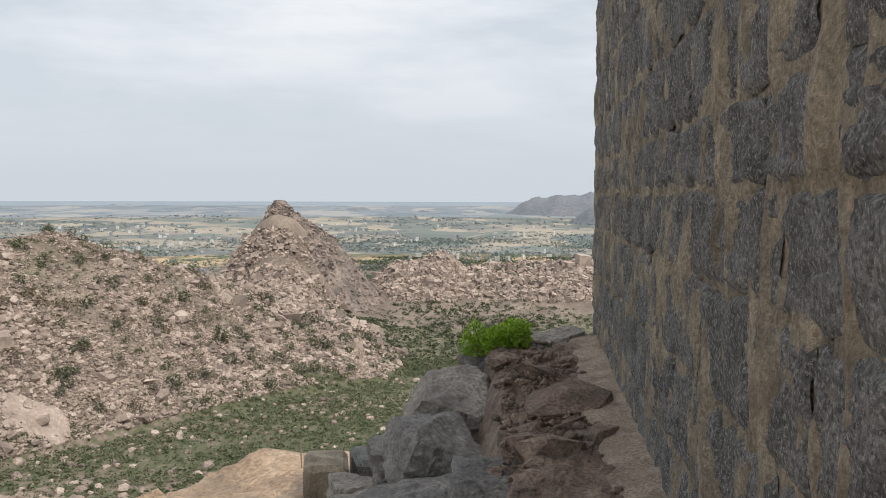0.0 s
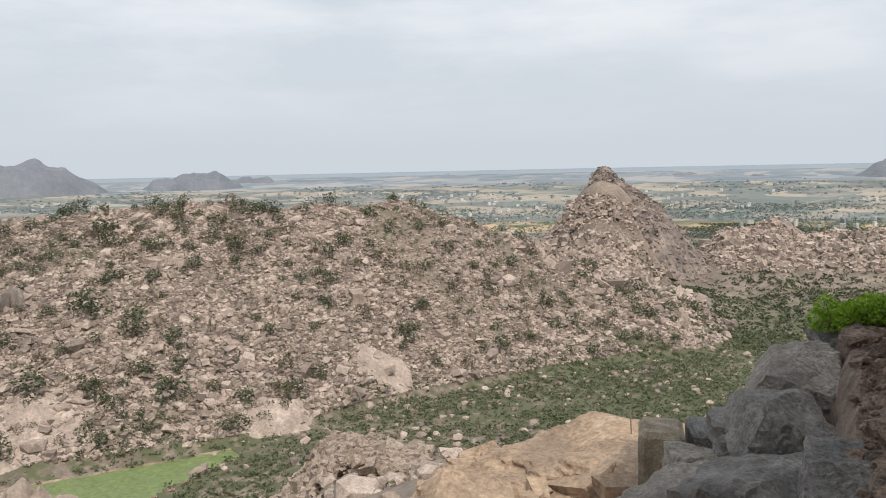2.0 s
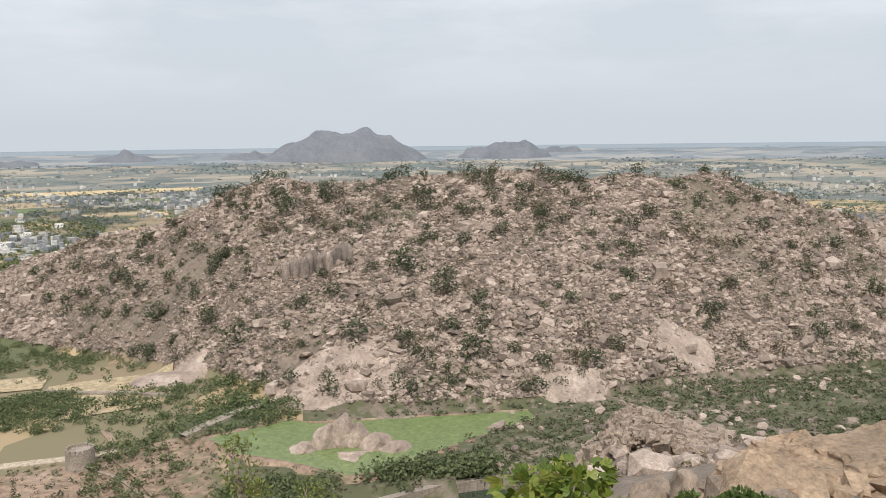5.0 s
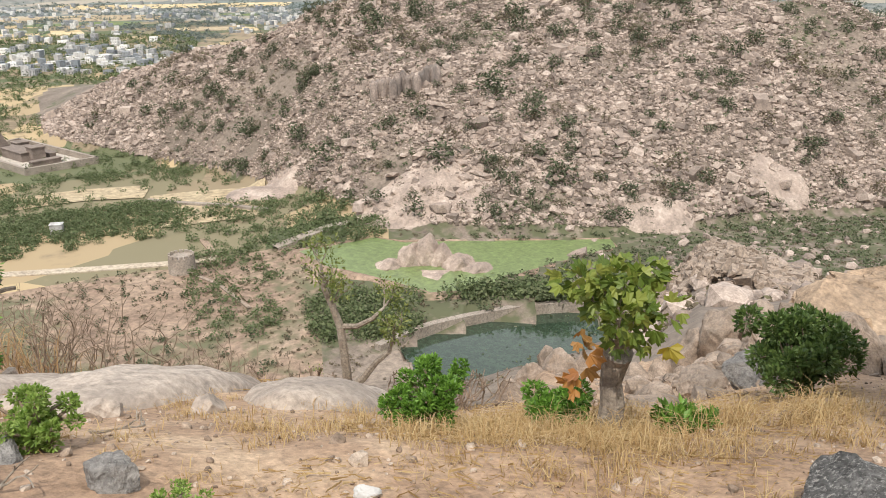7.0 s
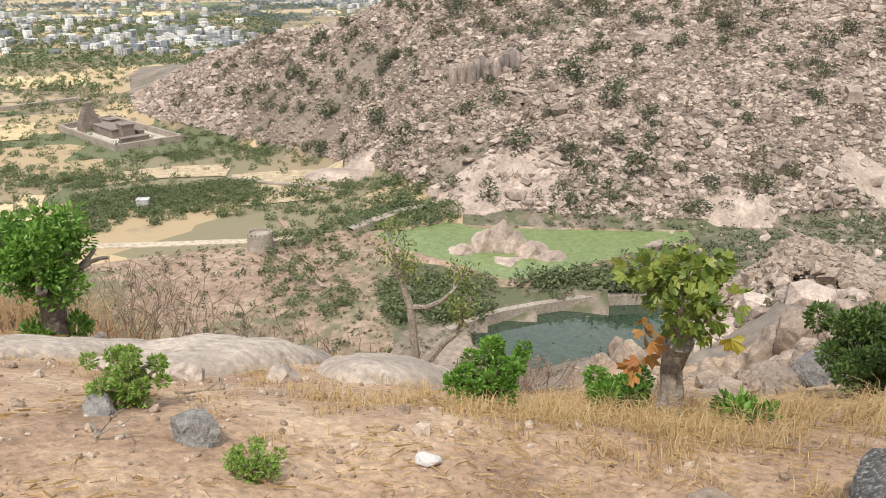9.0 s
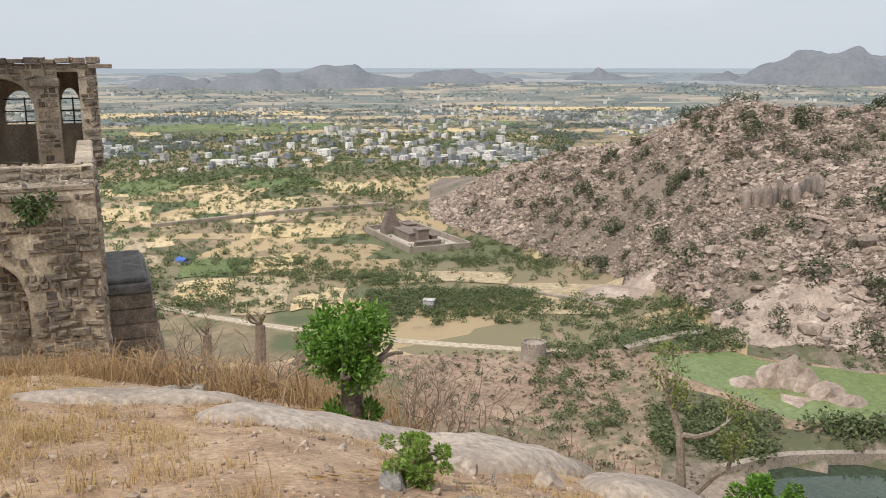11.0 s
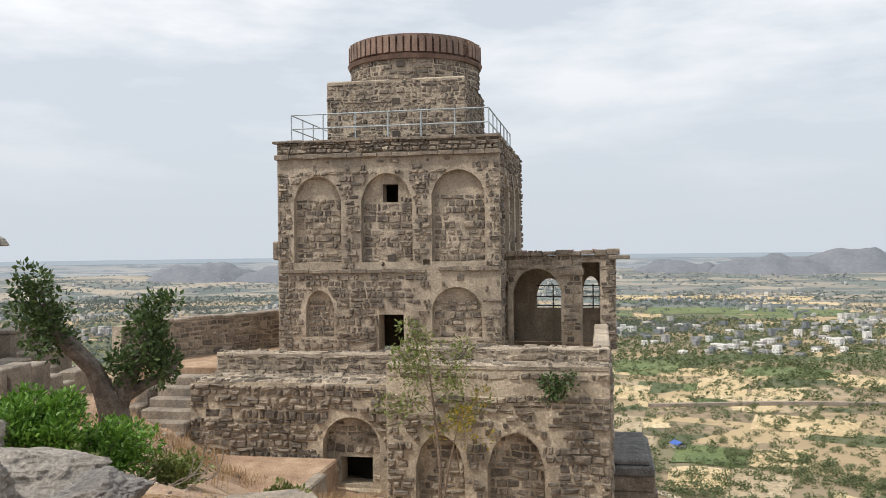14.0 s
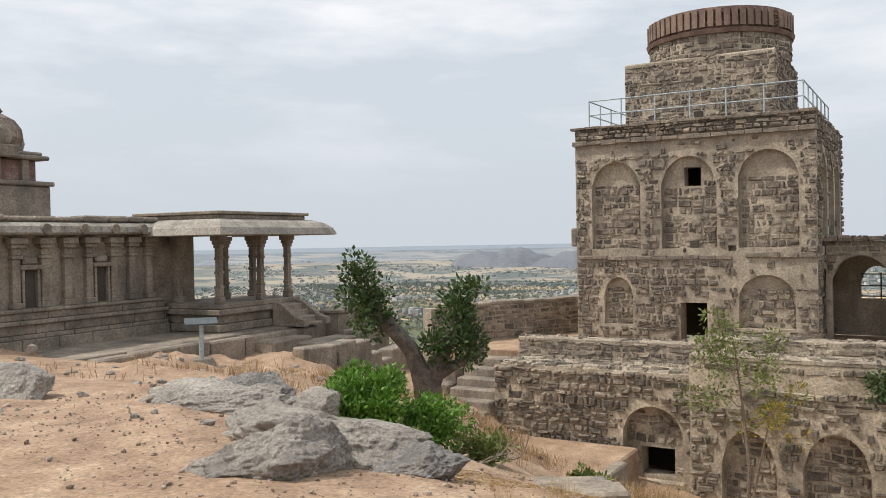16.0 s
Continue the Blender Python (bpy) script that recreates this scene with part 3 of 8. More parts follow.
def build_ground():
    az = np.concatenate([np.arange(-180, -26, 3.0), np.arange(-26, 150, 0.3), np.arange(150, 180, 3.0)])
    r = np.concatenate([[0.02], np.geomspace(0.5, 300, 150), np.arange(306, 660, 5.0), np.geomspace(664, 4950, 70)])
    A, R = np.meshgrid(np.radians(az), r)
    x, y = -R * np.sin(A), R * np.cos(A)
    z = ground_z(x.ravel(), y.ravel())
    n, k = len(az), len(r)
    i = np.arange(k - 1)[:, None] * n + np.arange(n)[None]
    j = np.arange(k - 1)[:, None] * n + (np.arange(n)[None] + 1) % n
    faces = np.stack([i, j, j + n, i + n], -1).reshape(-1, 4)
    ob = raw_mesh("ground", np.stack([x.ravel(), y.ravel(), z], -1), faces, [M_SOIL, M_HILL, M_PLAIN, M_DISTANCE, M_SLOPE, M_HAZY_MIDPLAIN, M_HORIZON], smooth=True, cover=green_cover(x.ravel(), y.ravel()))
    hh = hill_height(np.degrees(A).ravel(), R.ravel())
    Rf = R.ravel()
    # rings beyond 1750 m take the land materials that carry painted haze
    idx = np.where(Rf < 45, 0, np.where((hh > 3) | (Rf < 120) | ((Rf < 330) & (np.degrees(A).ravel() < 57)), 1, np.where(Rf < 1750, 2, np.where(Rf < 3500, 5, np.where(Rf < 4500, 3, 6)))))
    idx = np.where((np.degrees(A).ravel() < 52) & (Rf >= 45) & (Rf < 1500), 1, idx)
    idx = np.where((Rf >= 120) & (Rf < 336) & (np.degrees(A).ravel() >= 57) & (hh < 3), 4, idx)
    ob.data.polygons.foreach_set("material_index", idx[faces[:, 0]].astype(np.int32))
    return tagged(ob, "dry stony hilltop falling away to a valley and a wide hazy plain", "ground", kind="structure")


build_ground()
# ---- palace on the terrace (x along the front, y into the building, z up) ----
PALACE = pose(-26.57, -6.46, 0, 0, 0, 95)


def arch_top(o, x):
    """Upper edge of the opening o = (left, right, bottom, spring, top) at x: a slightly pointed arch."""
    l, r, b, s, t = o
    if t <= s:
        return s
    f = min(1.0, abs((x - (l + r) / 2) / ((r - l) / 2)))
    return s + (t - s) * max(0.0, 1 - f**2.0) ** 0.6


def wall_skin(bm, x0, x1, z0, z1, openings, y0, y1, steps=10):
    """A wall slab from y0 (front) to y1 with openings cut right through."""
    xs = {x0, x1}
    for o in openings:
        for k in range(steps + 1):
            xs.add(o[0] + (o[1] - o[0]) * k / steps)
    xs = sorted(x for x in xs if x0 <= x <= x1)

    def quad(*p):
        bm.faces.new([bm.verts.new(c) for c in p])

    for a, b in zip(xs, xs[1:]):
        if b - a < 1e-5:
            continue
        mid = (a + b) / 2
        here = sorted([o for o in openings if o[0] < mid < o[1]], key=lambda o: o[2])
        za, zb = z0, z0
        for o in here + [None]:
            ta, tb = (o[2], o[2]) if o else (z1, z1)
            if ta > za + 1e-4 or tb > zb + 1e-4:
                for y in (y0, y1):
                    quad((a, y, za), (b, y, zb), (b, y, tb), (a, y, ta))
            if o:
                if o[2] > z0 + 1e-4:
                    quad((a, y0, o[2]), (b, y0, o[2]), (b, y1, o[2]), (a, y1, o[2]))
                za, zb = min(arch_top(o, a), z1), min(arch_top(o, b), z1)
                quad((a, y0, za), (b, y0, zb), (b, y1, zb), (a, y1, za))
    for o in openings:
        for x in (o[0], o[1]):
            if x0 < x < x1:
                quad((x, y0, o[2]), (x, y1, o[2]), (x, y1, arch_top(o, x)), (x, y0, arch_top(o, x)))
    for x in (x0, x1):
        quad((x, y0, z0), (x, y1, z0), (x, y1, z1), (x, y0, z1))
    quad((x0, y0, z1), (x1, y0, z1), (x1, y1, z1), (x0, y1, z1))
    bmesh.ops.remove_doubles(bm, verts=bm.verts, dist=0.0005)


def inside(o, x, z, grow=0.0):
    return o[0] - grow < x < o[1] + grow and o[2] - grow < z < arch_top(o, min(max(x, o[0]), o[1])) + grow


def stones(rng, x0, x1, z0, z1, openings=(), course=0.24, length=0.42, fill=0.9, depth=0.05, gap=0.03, keep=None):
    """Rubble courses: (x0, x1, z0, z1, depth) for each stone that clears the openings."""
    out, z = [], z0 + 0.01
    while z < z1 - 0.08:
        h = min(course * rng.uniform(0.55, 1.35), z1 - z)
        x = x0 + 0.01
        while x < x1 - 0.06:
            w = min(length * rng.choice((0.45, 0.6, 0.8, 1.0, 1.3)) * rng.uniform(0.85, 1.15), x1 - x)
            if x1 - x - w < 0.1:
                w = x1 - x
            a, b, c, d = x + gap * rng.uniform(0.2, 0.8), x + w - gap * rng.uniform(0.2, 0.8), z + gap * rng.uniform(0.1, 0.7), z + h - gap * rng.uniform(0.2, 0.9)
            hit = any(inside(o, px, pz, 0.01) for o in openings for px in (a, (a + b) / 2, b) for pz in (c, (c + d) / 2, d))
            if not hit and rng.random() < fill and (keep is None or keep((a + b) / 2, (c + d) / 2)):
                out.append((a, b, c, d, depth * rng.uniform(0.25, 1.5)))
            x += w
        z += h
    return out


def stone_mesh(rng, list_of, place):
    """Verts and faces of many pillow-faced stones; place(x, z, out) gives the point."""
    V, F = [], []
    bend = lambda x, z: (x + 0.035 * noise.noise(Vector((x * 1.3, z * 1.9, 3))), z + 0.055 * noise.noise(Vector((x * 0.9, z * 1.1, 8))) + 0.03 * noise.noise(Vector((x * 2.6, z * 2.2, 5))))
    for a, b, c, d, h in list_of:
        j = lambda s: rng.uniform(-s, s)
        e = min(0.22 * (b - a), 0.22 * (d - c), 0.035)
        s = len(V)
        for x, z in ((a, c), (b, c), (b, d), (a, d)):
            V.append(place(*bend(x + j(0.026), z + j(0.022)), -0.02))
        for x, z in ((a + e, c + e), (b - e, c + e), (b - e, d - e), (a + e, d - e)):
            V.append(place(*bend(x + j(0.03), z + j(0.026)), h + j(0.024)))
        F += [(s + 4, s + 5, s + 6, s + 7)] + [(s + k, s + (k + 1) % 4, s + 4 + (k + 1) % 4, s + 4 + k) for k in range(4)]
    return V, F


def lay_stones(rng, list_of, place, parent, mat, single=0, name="stone"):
    """The first ones become stones of their own, the rest one mesh."""
    list_of = list(list_of)
    for s in list_of[:single]:
        V, F = stone_mesh(rng, [s], place)
        raw_mesh(name, V, F, mat, parent)
    if len(list_of) > single:
        V, F = stone_mesh(rng, list_of[single:], place)
        tagged(raw_mesh("masonry", V, F, mat, parent), kind="stuff")


TW, TH0, TH1 = 7.72, -3.3, 3.95
T_NICHES = [(-7.14, -5.45, -0.2, 1.95, 2.75), (-4.74, -2.96, -0.2, 1.9, 2.8), (-2.3, -0.5, -0.2, 2.05, 2.86)]
T_LOW = [(-6.75, -5.75, -2.75, -1.75, -1.15), (-2.32, -0.64, -2.75, -1.75, -1.05)]
T_DOOR = (-4.16, -3.3, -3.3, -1.97, -1.97)
T_WIN = (-4.03, -3.49, 1.83, 2.45, 2.45)
T_HOLES = [(-2.62, -2.38, -0.3, -0.12, -0.12)]


def build_tower():
    rng = random.Random(11)
    tower = thing("palace_tower", "square weathered stone tower with blind arches and a round drum", "tower", PALACE)
    skin = bmesh.new()
    wall_skin(skin, -TW, 0, TH0, TH1, T_NICHES + T_LOW + [T_DOOR] + T_HOLES, 0.0, 0.22)
    front = part("front_wall", skin, M_MORTAR, tower)
    back = bmesh.new()
    wall_skin(back, -TW + 0.01, -0.01, TH0, TH1 - 0.05, [T_DOOR, T_WIN], 0.22, 0.75)
    part("niche_wall", back, M_MORTAR, tower)
    for nm, x0, x1, y0, y1 in (("side_wall", -TW, -TW + 0.6, 0.75, 7.6), ("back_wall", -TW, 0, 7.0, 7.6)):
        one_box(nm, M_MORTAR, tower, x0, x1, y0, y1, TH0, TH1 - 0.02, 0.03)
    # side with its own niches, seen edge-on
    sm = bmesh.new()
    wall_skin(sm, 0.75, 7.6, TH0, TH1 - 0.03, [(1.0, 2.7, -0.2, 1.9, 2.8), (3.1, 4.8, -0.2, 1.9, 2.8), (5.2, 6.9, -0.2, 1.9, 2.8), (1.0, 2.7, -3.0, -1.6, -0.9), (3.1, 4.8, -3.0, -1.6, -0.9)], 0.0, 0.25)
    bmesh.ops.transform(sm, matrix=Matrix(((0, -1, 0, 0), (1, 0, 0, 0), (0, 0, 1, 0), (0, 0, 0, 1))), verts=sm.verts)
    side = part("side_wall", sm, M_MORTAR, tower)
    one_box("side_core", M_MORTAR, tower, -0.7, -0.252, 0.752, 6.99, TH0, TH1 - 0.1, 0)
    # inner surfaces behind door and window, with their shade painted in
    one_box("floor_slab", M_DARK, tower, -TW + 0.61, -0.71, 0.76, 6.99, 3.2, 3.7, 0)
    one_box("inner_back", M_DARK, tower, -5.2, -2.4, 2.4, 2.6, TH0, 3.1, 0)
    allo = T_NICHES + T_LOW + [T_DOOR] + T_HOLES
    plaster = lambda x, z: not (0.0 < z - 2.9 < 0.42 and rng.random() < 0.75) and not (abs(z + 0.42) < 0.12) and not (-1.35 < z < -0.55 and x > -2.9 and rng.random() < 0.8)
    body = stones(rng, -TW, 0, TH0, 3.35, allo, 0.185, 0.26, 0.88, 0.055, keep=plaster)
    lay_stones(rng, body, lambda x, z, o: (x, -o, z), front, M_STONE, 260)
    lay_stones(rng, stones(rng, -TW, 0, 3.52, TH1, (), 0.17, 0.3, 0.95, 0.04), lambda x, z, o: (x, -0.1 - o, z), front, M_STONE, 0)
    for o in T_NICHES:
        fill = stones(rng, o[0] + 0.03, o[1] - 0.03, o[2], o[3] + 0.1, [T_WIN], 0.2, 0.34, 0.95, 0.04)
        lay_stones(rng, fill, lambda x, z, q: (x, 0.22 - q, z), front, M_STONE)
    for o in T_LOW:
        fill = stones(rng, o[0] + 0.03, o[1] - 0.03, o[2], o[3] + 0.25, (), 0.2, 0.34, 0.9, 0.05)
        lay_stones(rng, fill, lambda x, z, q: (x, 0.22 - q, z), front, M_STONE)
    sides = stones(rng, 0.0, 7.6, TH0, TH1, [(1.0, 2.7, -0.2, 1.9, 2.8), (3.1, 4.8, -0.2, 1.9, 2.8), (5.2, 6.9, -0.2, 1.9, 2.8), (1.0, 2.7, -3.0, -1.6, -0.9), (3.1, 4.8, -3.0, -1.6, -0.9)], 0.22, 0.4, 0.95, 0.06)
    lay_stones(rng, sides, lambda x, z, o: (o, x, z), side, M_STONE)
    # ledges
    for x0, x1, z0, z1, y in ((-TW - 0.06, 0.05, 3.36, 3.5, -0.14), (-TW + 0.1, -2.5, -0.56, -0.44, -0.09), (-2.1, -0.02, -0.5, -0.36, -0.09), (-TW - 0.12, 0.06, 3.9, 3.99, -0.16)):
        n = int((x1 - x0) / 0.5)
        for k in range(n):
            a, b = x0 + (x1 - x0) * k / n, x0 + (x1 - x0) * (k + 1) / n
            one_box("ledge_stone", M_STONE, tower, a, b - 0.01, y + rng.uniform(-0.02, 0.02), 0.1, z0 + rng.uniform(-0.015, 0.015), z1 + rng.uniform(-0.02, 0.02), 0.012)
    # jutting broken corner on the far left
    one_box("corbel", M_STONE, tower, -TW - 0.22, -TW + 0.02, 0.02, 0.9, -0.1, 0.55, 0.05)
    # upper block
    ub = one_box("upper_block", M_MORTAR, tower, -6.5, -1.38, 1.8, 6.6, TH1 - 0.1, 6.35, 0.05)
    for fn, a, b in ((lambda x, z, o: (x, 1.8 - o, z), -6.5, -1.38), (lambda x, z, o: (-1.38 + o, x, z), 1.8, 6.6)):
        lay_stones(rng, stones(rng, a, b, TH1 - 0.05, 6.33, [(-4.02, -3.8, 5.45, 5.65, 5.65), (-4.02, -3.8, 4.3, 4.45, 4.45)], 0.175, 0.26, 0.97, 0.03, 0.02), fn, ub, M_STONE)
    # round drum with a brick crown
    cx, cy, rr = -3.72, 4.25, 2.43
    bm = bmesh.new()
    bmesh.ops.create_cone(bm, cap_ends=True, segments=64, radius1=rr, radius2=rr, depth=0.84, matrix=Matrix.Translation((cx, cy, 6.7)))
    drum = part("drum", bm, M_MORTAR, tower)
    circ = 2 * math.pi * rr
    around = lambda base: lambda x, z, o: (cx + (base + o) * math.sin(x / rr), cy - (base + o) * math.cos(x / rr), z)
    lay_stones(rng, stones(rng, -circ / 3, circ / 3, 6.3, 7.1, [(-0.2, 0.1, 6.8, 6.97, 6.97)], 0.17, 0.32, 0.97, 0.035, 0.02), around(rr), drum, M_STONE)
    bm = bmesh.new()
    bmesh.ops.create_cone(bm, cap_ends=True, segments=64, radius1=rr + 0.02, radius2=rr - 0.02, depth=0.87, matrix=Matrix.Translation((cx, cy, 7.54)))
    crown = part("brick_crown", bm, M_BRICK, tower, "crumbling red brick crown")
    lay_stones(rng, stones(rng, -circ / 3, circ / 3, 7.13, 7.92, (), 0.075, 0.26, 0.97, 0.025, 0.012), around(rr + 0.02), crown, M_BRICK, name="brick")
    for k in range(60):
        if rng.random() < 0.93:
            bm = bmesh.new()
            a = 2 * math.pi * k / 60
            h = rng.uniform(0.56, 0.64)
            m = Matrix.Translation((cx + (rr + 0.04) * math.sin(a), cy - (rr + 0.04) * math.cos(a), 7.3 + h / 2)) @ Matrix.Rotation(a, 4, "Z") @ Matrix.Diagonal((0.19, 0.15, h, 1))
            bmesh.ops.create_cube(bm, size=1, matrix=m)
            part("brick_rib", bm, M_BRICK, crown)
    bm = bmesh.new()
    bmesh.ops.create_cone(bm, cap_ends=True, segments=64, radius1=rr + 0.1, radius2=rr + 0.16, depth=0.14, matrix=Matrix.Translation((cx, cy, 7.14)))
    part("string_course", bm, M_BRICK, tower)
    # uncut vent holes: dark boxes on the wall paint the shade inside them
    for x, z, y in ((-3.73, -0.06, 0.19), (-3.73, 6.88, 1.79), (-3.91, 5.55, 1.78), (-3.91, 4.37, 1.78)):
        one_box("vent_shade", M_DARK, tower, x - 0.14, x + 0.14, y - 0.02, y + 0.1, z - 0.1, z + 0.1, 0)
    return tower


def build_railing():
    rail = thing("roof_railing", "grey painted pipe railing round the tower roof", "railing", PALACE)
    z0, z1 = TH1, 4.93
    x0, x1, y0, y1 = -7.3, -0.38, 0.3, 7.2

    def bar(name, p, q, r):
        bm = bmesh.new()
        tube(bm, [p, q], [r, r], 6)
        part(name, bm, M_RAIL, rail)

    for k in range(7):
        x = x0 + (x1 - x0) * k / 6
        bar("post", (x, y0, z0), (x, y0, z1), 0.025)
    for k in range(1, 7):
        for x in (x0, x1):
            y = y0 + (y1 - y0) * k / 6
            bar("post", (x, y, z0), (x, y, z1), 0.025)
    for z in (z1, z0 + 0.5):
        bar("rail", (x0, y0, z), (x1, y0, z), 0.022)
        for x in (x0, x1):
            bar("rail", (x, y0, z), (x, y1, z), 0.022)


TE_TOP = -2.45




def build_terrace():
    """The retaining wall with its arches, parapets and the floor that the tower stands on."""
    rng = random.Random(5)
    ter = thing("terrace", "rubble stone terrace with bricked-up arches below the tower", "terrace", PALACE)
    X0, X1, Y = -2.4, 3.42, -6.0
    arches = [(-1.62, -0.32, -6.9, -5.5, -4.65), (0.28, 1.76, -6.9, -5.45, -4.55)]
    band = [(-0.1, 2.1, -4.4, -3.55, -3.55)]
    bm = bmesh.new()
    wall_skin(bm, X0, X1, -9.0, -2.85, arches, Y, Y + 0.3)
    front = part("front_wall", bm, M_JOINT, ter)
    one_box("core", M_JOINT, ter, X0, X1 - 0.01, Y + 0.3, 1.0, -9.0, -3.3, 0.02)
    lay_stones(rng, stones(rng, X0, X1, -8.6, -2.9, arches, 0.2, 0.36, 0.96, 0.07, 0.028, keep=lambda x, z: not (-4.8 < z < -3.75 and -2.0 < x < 2.2 and rng.random() < 0.45) and not (-3.6 < z < -3.1)), lambda x, z, o: (x, Y - o, z), front, M_TERRACE, 300)
    for o in arches:
        lay_stones(rng, stones(rng, o[0] + 0.02, o[1] - 0.02, o[2], o[4], [], 0.22, 0.36, 0.9, 0.05, keep=lambda x, z, o=o: inside(o, x, z + 0.08)), lambda x, z, q: (x, Y + 0.3 - q, z), front, M_TERRACE)
    one_box("ledge", M_MORTAR, ter, -2.4, X1, Y - 0.02, Y + 1.2, -2.95, -2.8, 0.03)
    # parapet along the front and right edge
    par = one_box("parapet", M_MORTAR, ter, -2.3, X1 + 0.02, Y + 0.85, Y + 1.3, -2.8, TE_TOP, 0.04)
    lay_stones(rng, stones(rng, -2.3, X1, -2.8, TE_TOP - 0.02, (), 0.2, 0.4, 0.97, 0.03), lambda x, z, o: (x, Y + 0.85 - o, z), par, M_TERRACE)
    par2 = one_box("parapet", M_MORTAR, ter, X1 - 0.42, X1 + 0.03, Y + 1.3, 1.6, -3.3, TE_TOP + 0.05, 0.04)
    lay_stones(rng, stones(rng, Y, 1.6, -8.6, -2.85, (), 0.24, 0.45, 0.97, 0.05), lambda x, z, o: (X1 + 0.03 + o, x, z), par2, M_TERRACE)
    one_box("side_skin", M_MORTAR, ter, X1 - 0.02, X1 + 0.025, Y + 0.02, 1.6, -9.0, -2.86, 0)
    # lower wall to the left with a low doorway, and the narrow upper step wall
    niche, hole = (-4.25, -2.65, -6.3, -4.95, -4.3), (-3.85, -2.95, -6.2, -5.45, -5.45)
    bm = bmesh.new()
    wall_skin(bm, -8.1, X0, -7.5, -3.4, [niche], Y + 0.25, Y + 0.6)
    low = part("low_wall", bm, M_JOINT, ter)
    lay_stones(rng, stones(rng, -8.1, X0, -7.2, -3.45, [niche], 0.2, 0.32, 0.95, 0.08, 0.03), lambda x, z, o: (x, Y + 0.25 - o, z), low, M_STONE, 200)
    bm = bmesh.new()
    wall_skin(bm, -8.1, X0, -7.5, -3.42, [hole], Y + 0.6, Y + 1.2)
    part("niche_wall", bm, M_MORTAR, ter)
    lay_stones(rng, stones(rng, -4.23, -2.67, -6.3, -4.45, [hole], 0.2, 0.35, 0.9, 0.05, keep=lambda x, z: inside(niche, x, z + 0.1)), lambda x, z, o: (x, Y + 0.6 - o, z), low, M_TERRACE)
    # the shade behind the low doorway is painted as this core's near-black
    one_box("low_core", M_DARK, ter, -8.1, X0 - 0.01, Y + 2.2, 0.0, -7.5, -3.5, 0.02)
    one_box("low_top", M_MORTAR, ter, -8.1, X0 - 0.01, Y + 0.3, Y + 2.3, -3.48, -3.38, 0.03)
    step = one_box("step_wall", M_MORTAR, ter, -8.1, -2.32, Y + 1.9, Y + 2.4, -3.5, -2.78, 0.04)
    lay_stones(rng, stones(rng, -8.1, -2.35, -3.45, -2.8, (), 0.14, 0.3, 0.97, 0.03, 0.02), lambda x, z, o: (x, Y + 1.9 - o, z), step, M_STONE)
    for x0, x1, y0, y1, top in ((-8.1, X0, Y + 0.25, Y + 1.88, -3.4), (-2.4, X1, Y - 0.03, Y + 0.84, -2.82), (-8.1, -2.35, Y + 1.9, Y + 2.4, -2.8), (-2.3, X1 + 0.02, Y + 0.85, Y + 1.3, TE_TOP - 0.02)):
        lay_stones(rng, stones(rng, x0, x1, y0, y1, (), 0.24, 0.34, 0.8, 0.06, 0.03), lambda x, y, o, top=top: (x, y, top + o), ter, M_TERRACE)
    return ter


build_tower()
build_railing()
build_terrace()
# ---- rocks and plants as shapes ----
def ico():
    bm = bmesh.new()
    bmesh.ops.create_icosphere(bm, subdivisions=1, radius=1)
    v = np.array([w.co[:] for w in bm.verts])
    f = np.array([[w.index for w in fc.verts] for fc in bm.faces])
    bm.free()
    return v, f


ICO_V, ICO_F = ico()
BLOCK_V = np.array([[i, j, k] for k in (-1, 1) for j in (-1, 1) for i in (-1, 1)], float)
BLOCK_F = np.array([[4, 5, 7, 6], [0, 1, 5, 4], [1, 3, 7, 5], [3, 2, 6, 7], [2, 0, 4, 6], [1, 0, 2, 3]])


def turn_matrices(rng, n, tilt=1.0):
    """Random rotations: any bearing, tilted up to tilt radians."""
    a, b, c = rng.uniform(0, 2 * np.pi, n), rng.uniform(-tilt, tilt, n), rng.uniform(-tilt, tilt, n)
    ca, sa, cb, sb, cc, sc = np.cos(a), np.sin(a), np.cos(b), np.sin(b), np.cos(c), np.sin(c)
    z, o = np.zeros(n), np.ones(n)
    A = np.array([[ca, -sa, z], [sa, ca, z], [z, z, o]]).transpose(2, 0, 1)
    B = np.array([[o, z, z], [z, cb, -sb], [z, sb, cb]]).transpose(2, 0, 1)
    C = np.array([[cc, z, sc], [z, o, z], [-sc, z, cc]]).transpose(2, 0, 1)
    return A @ B @ C


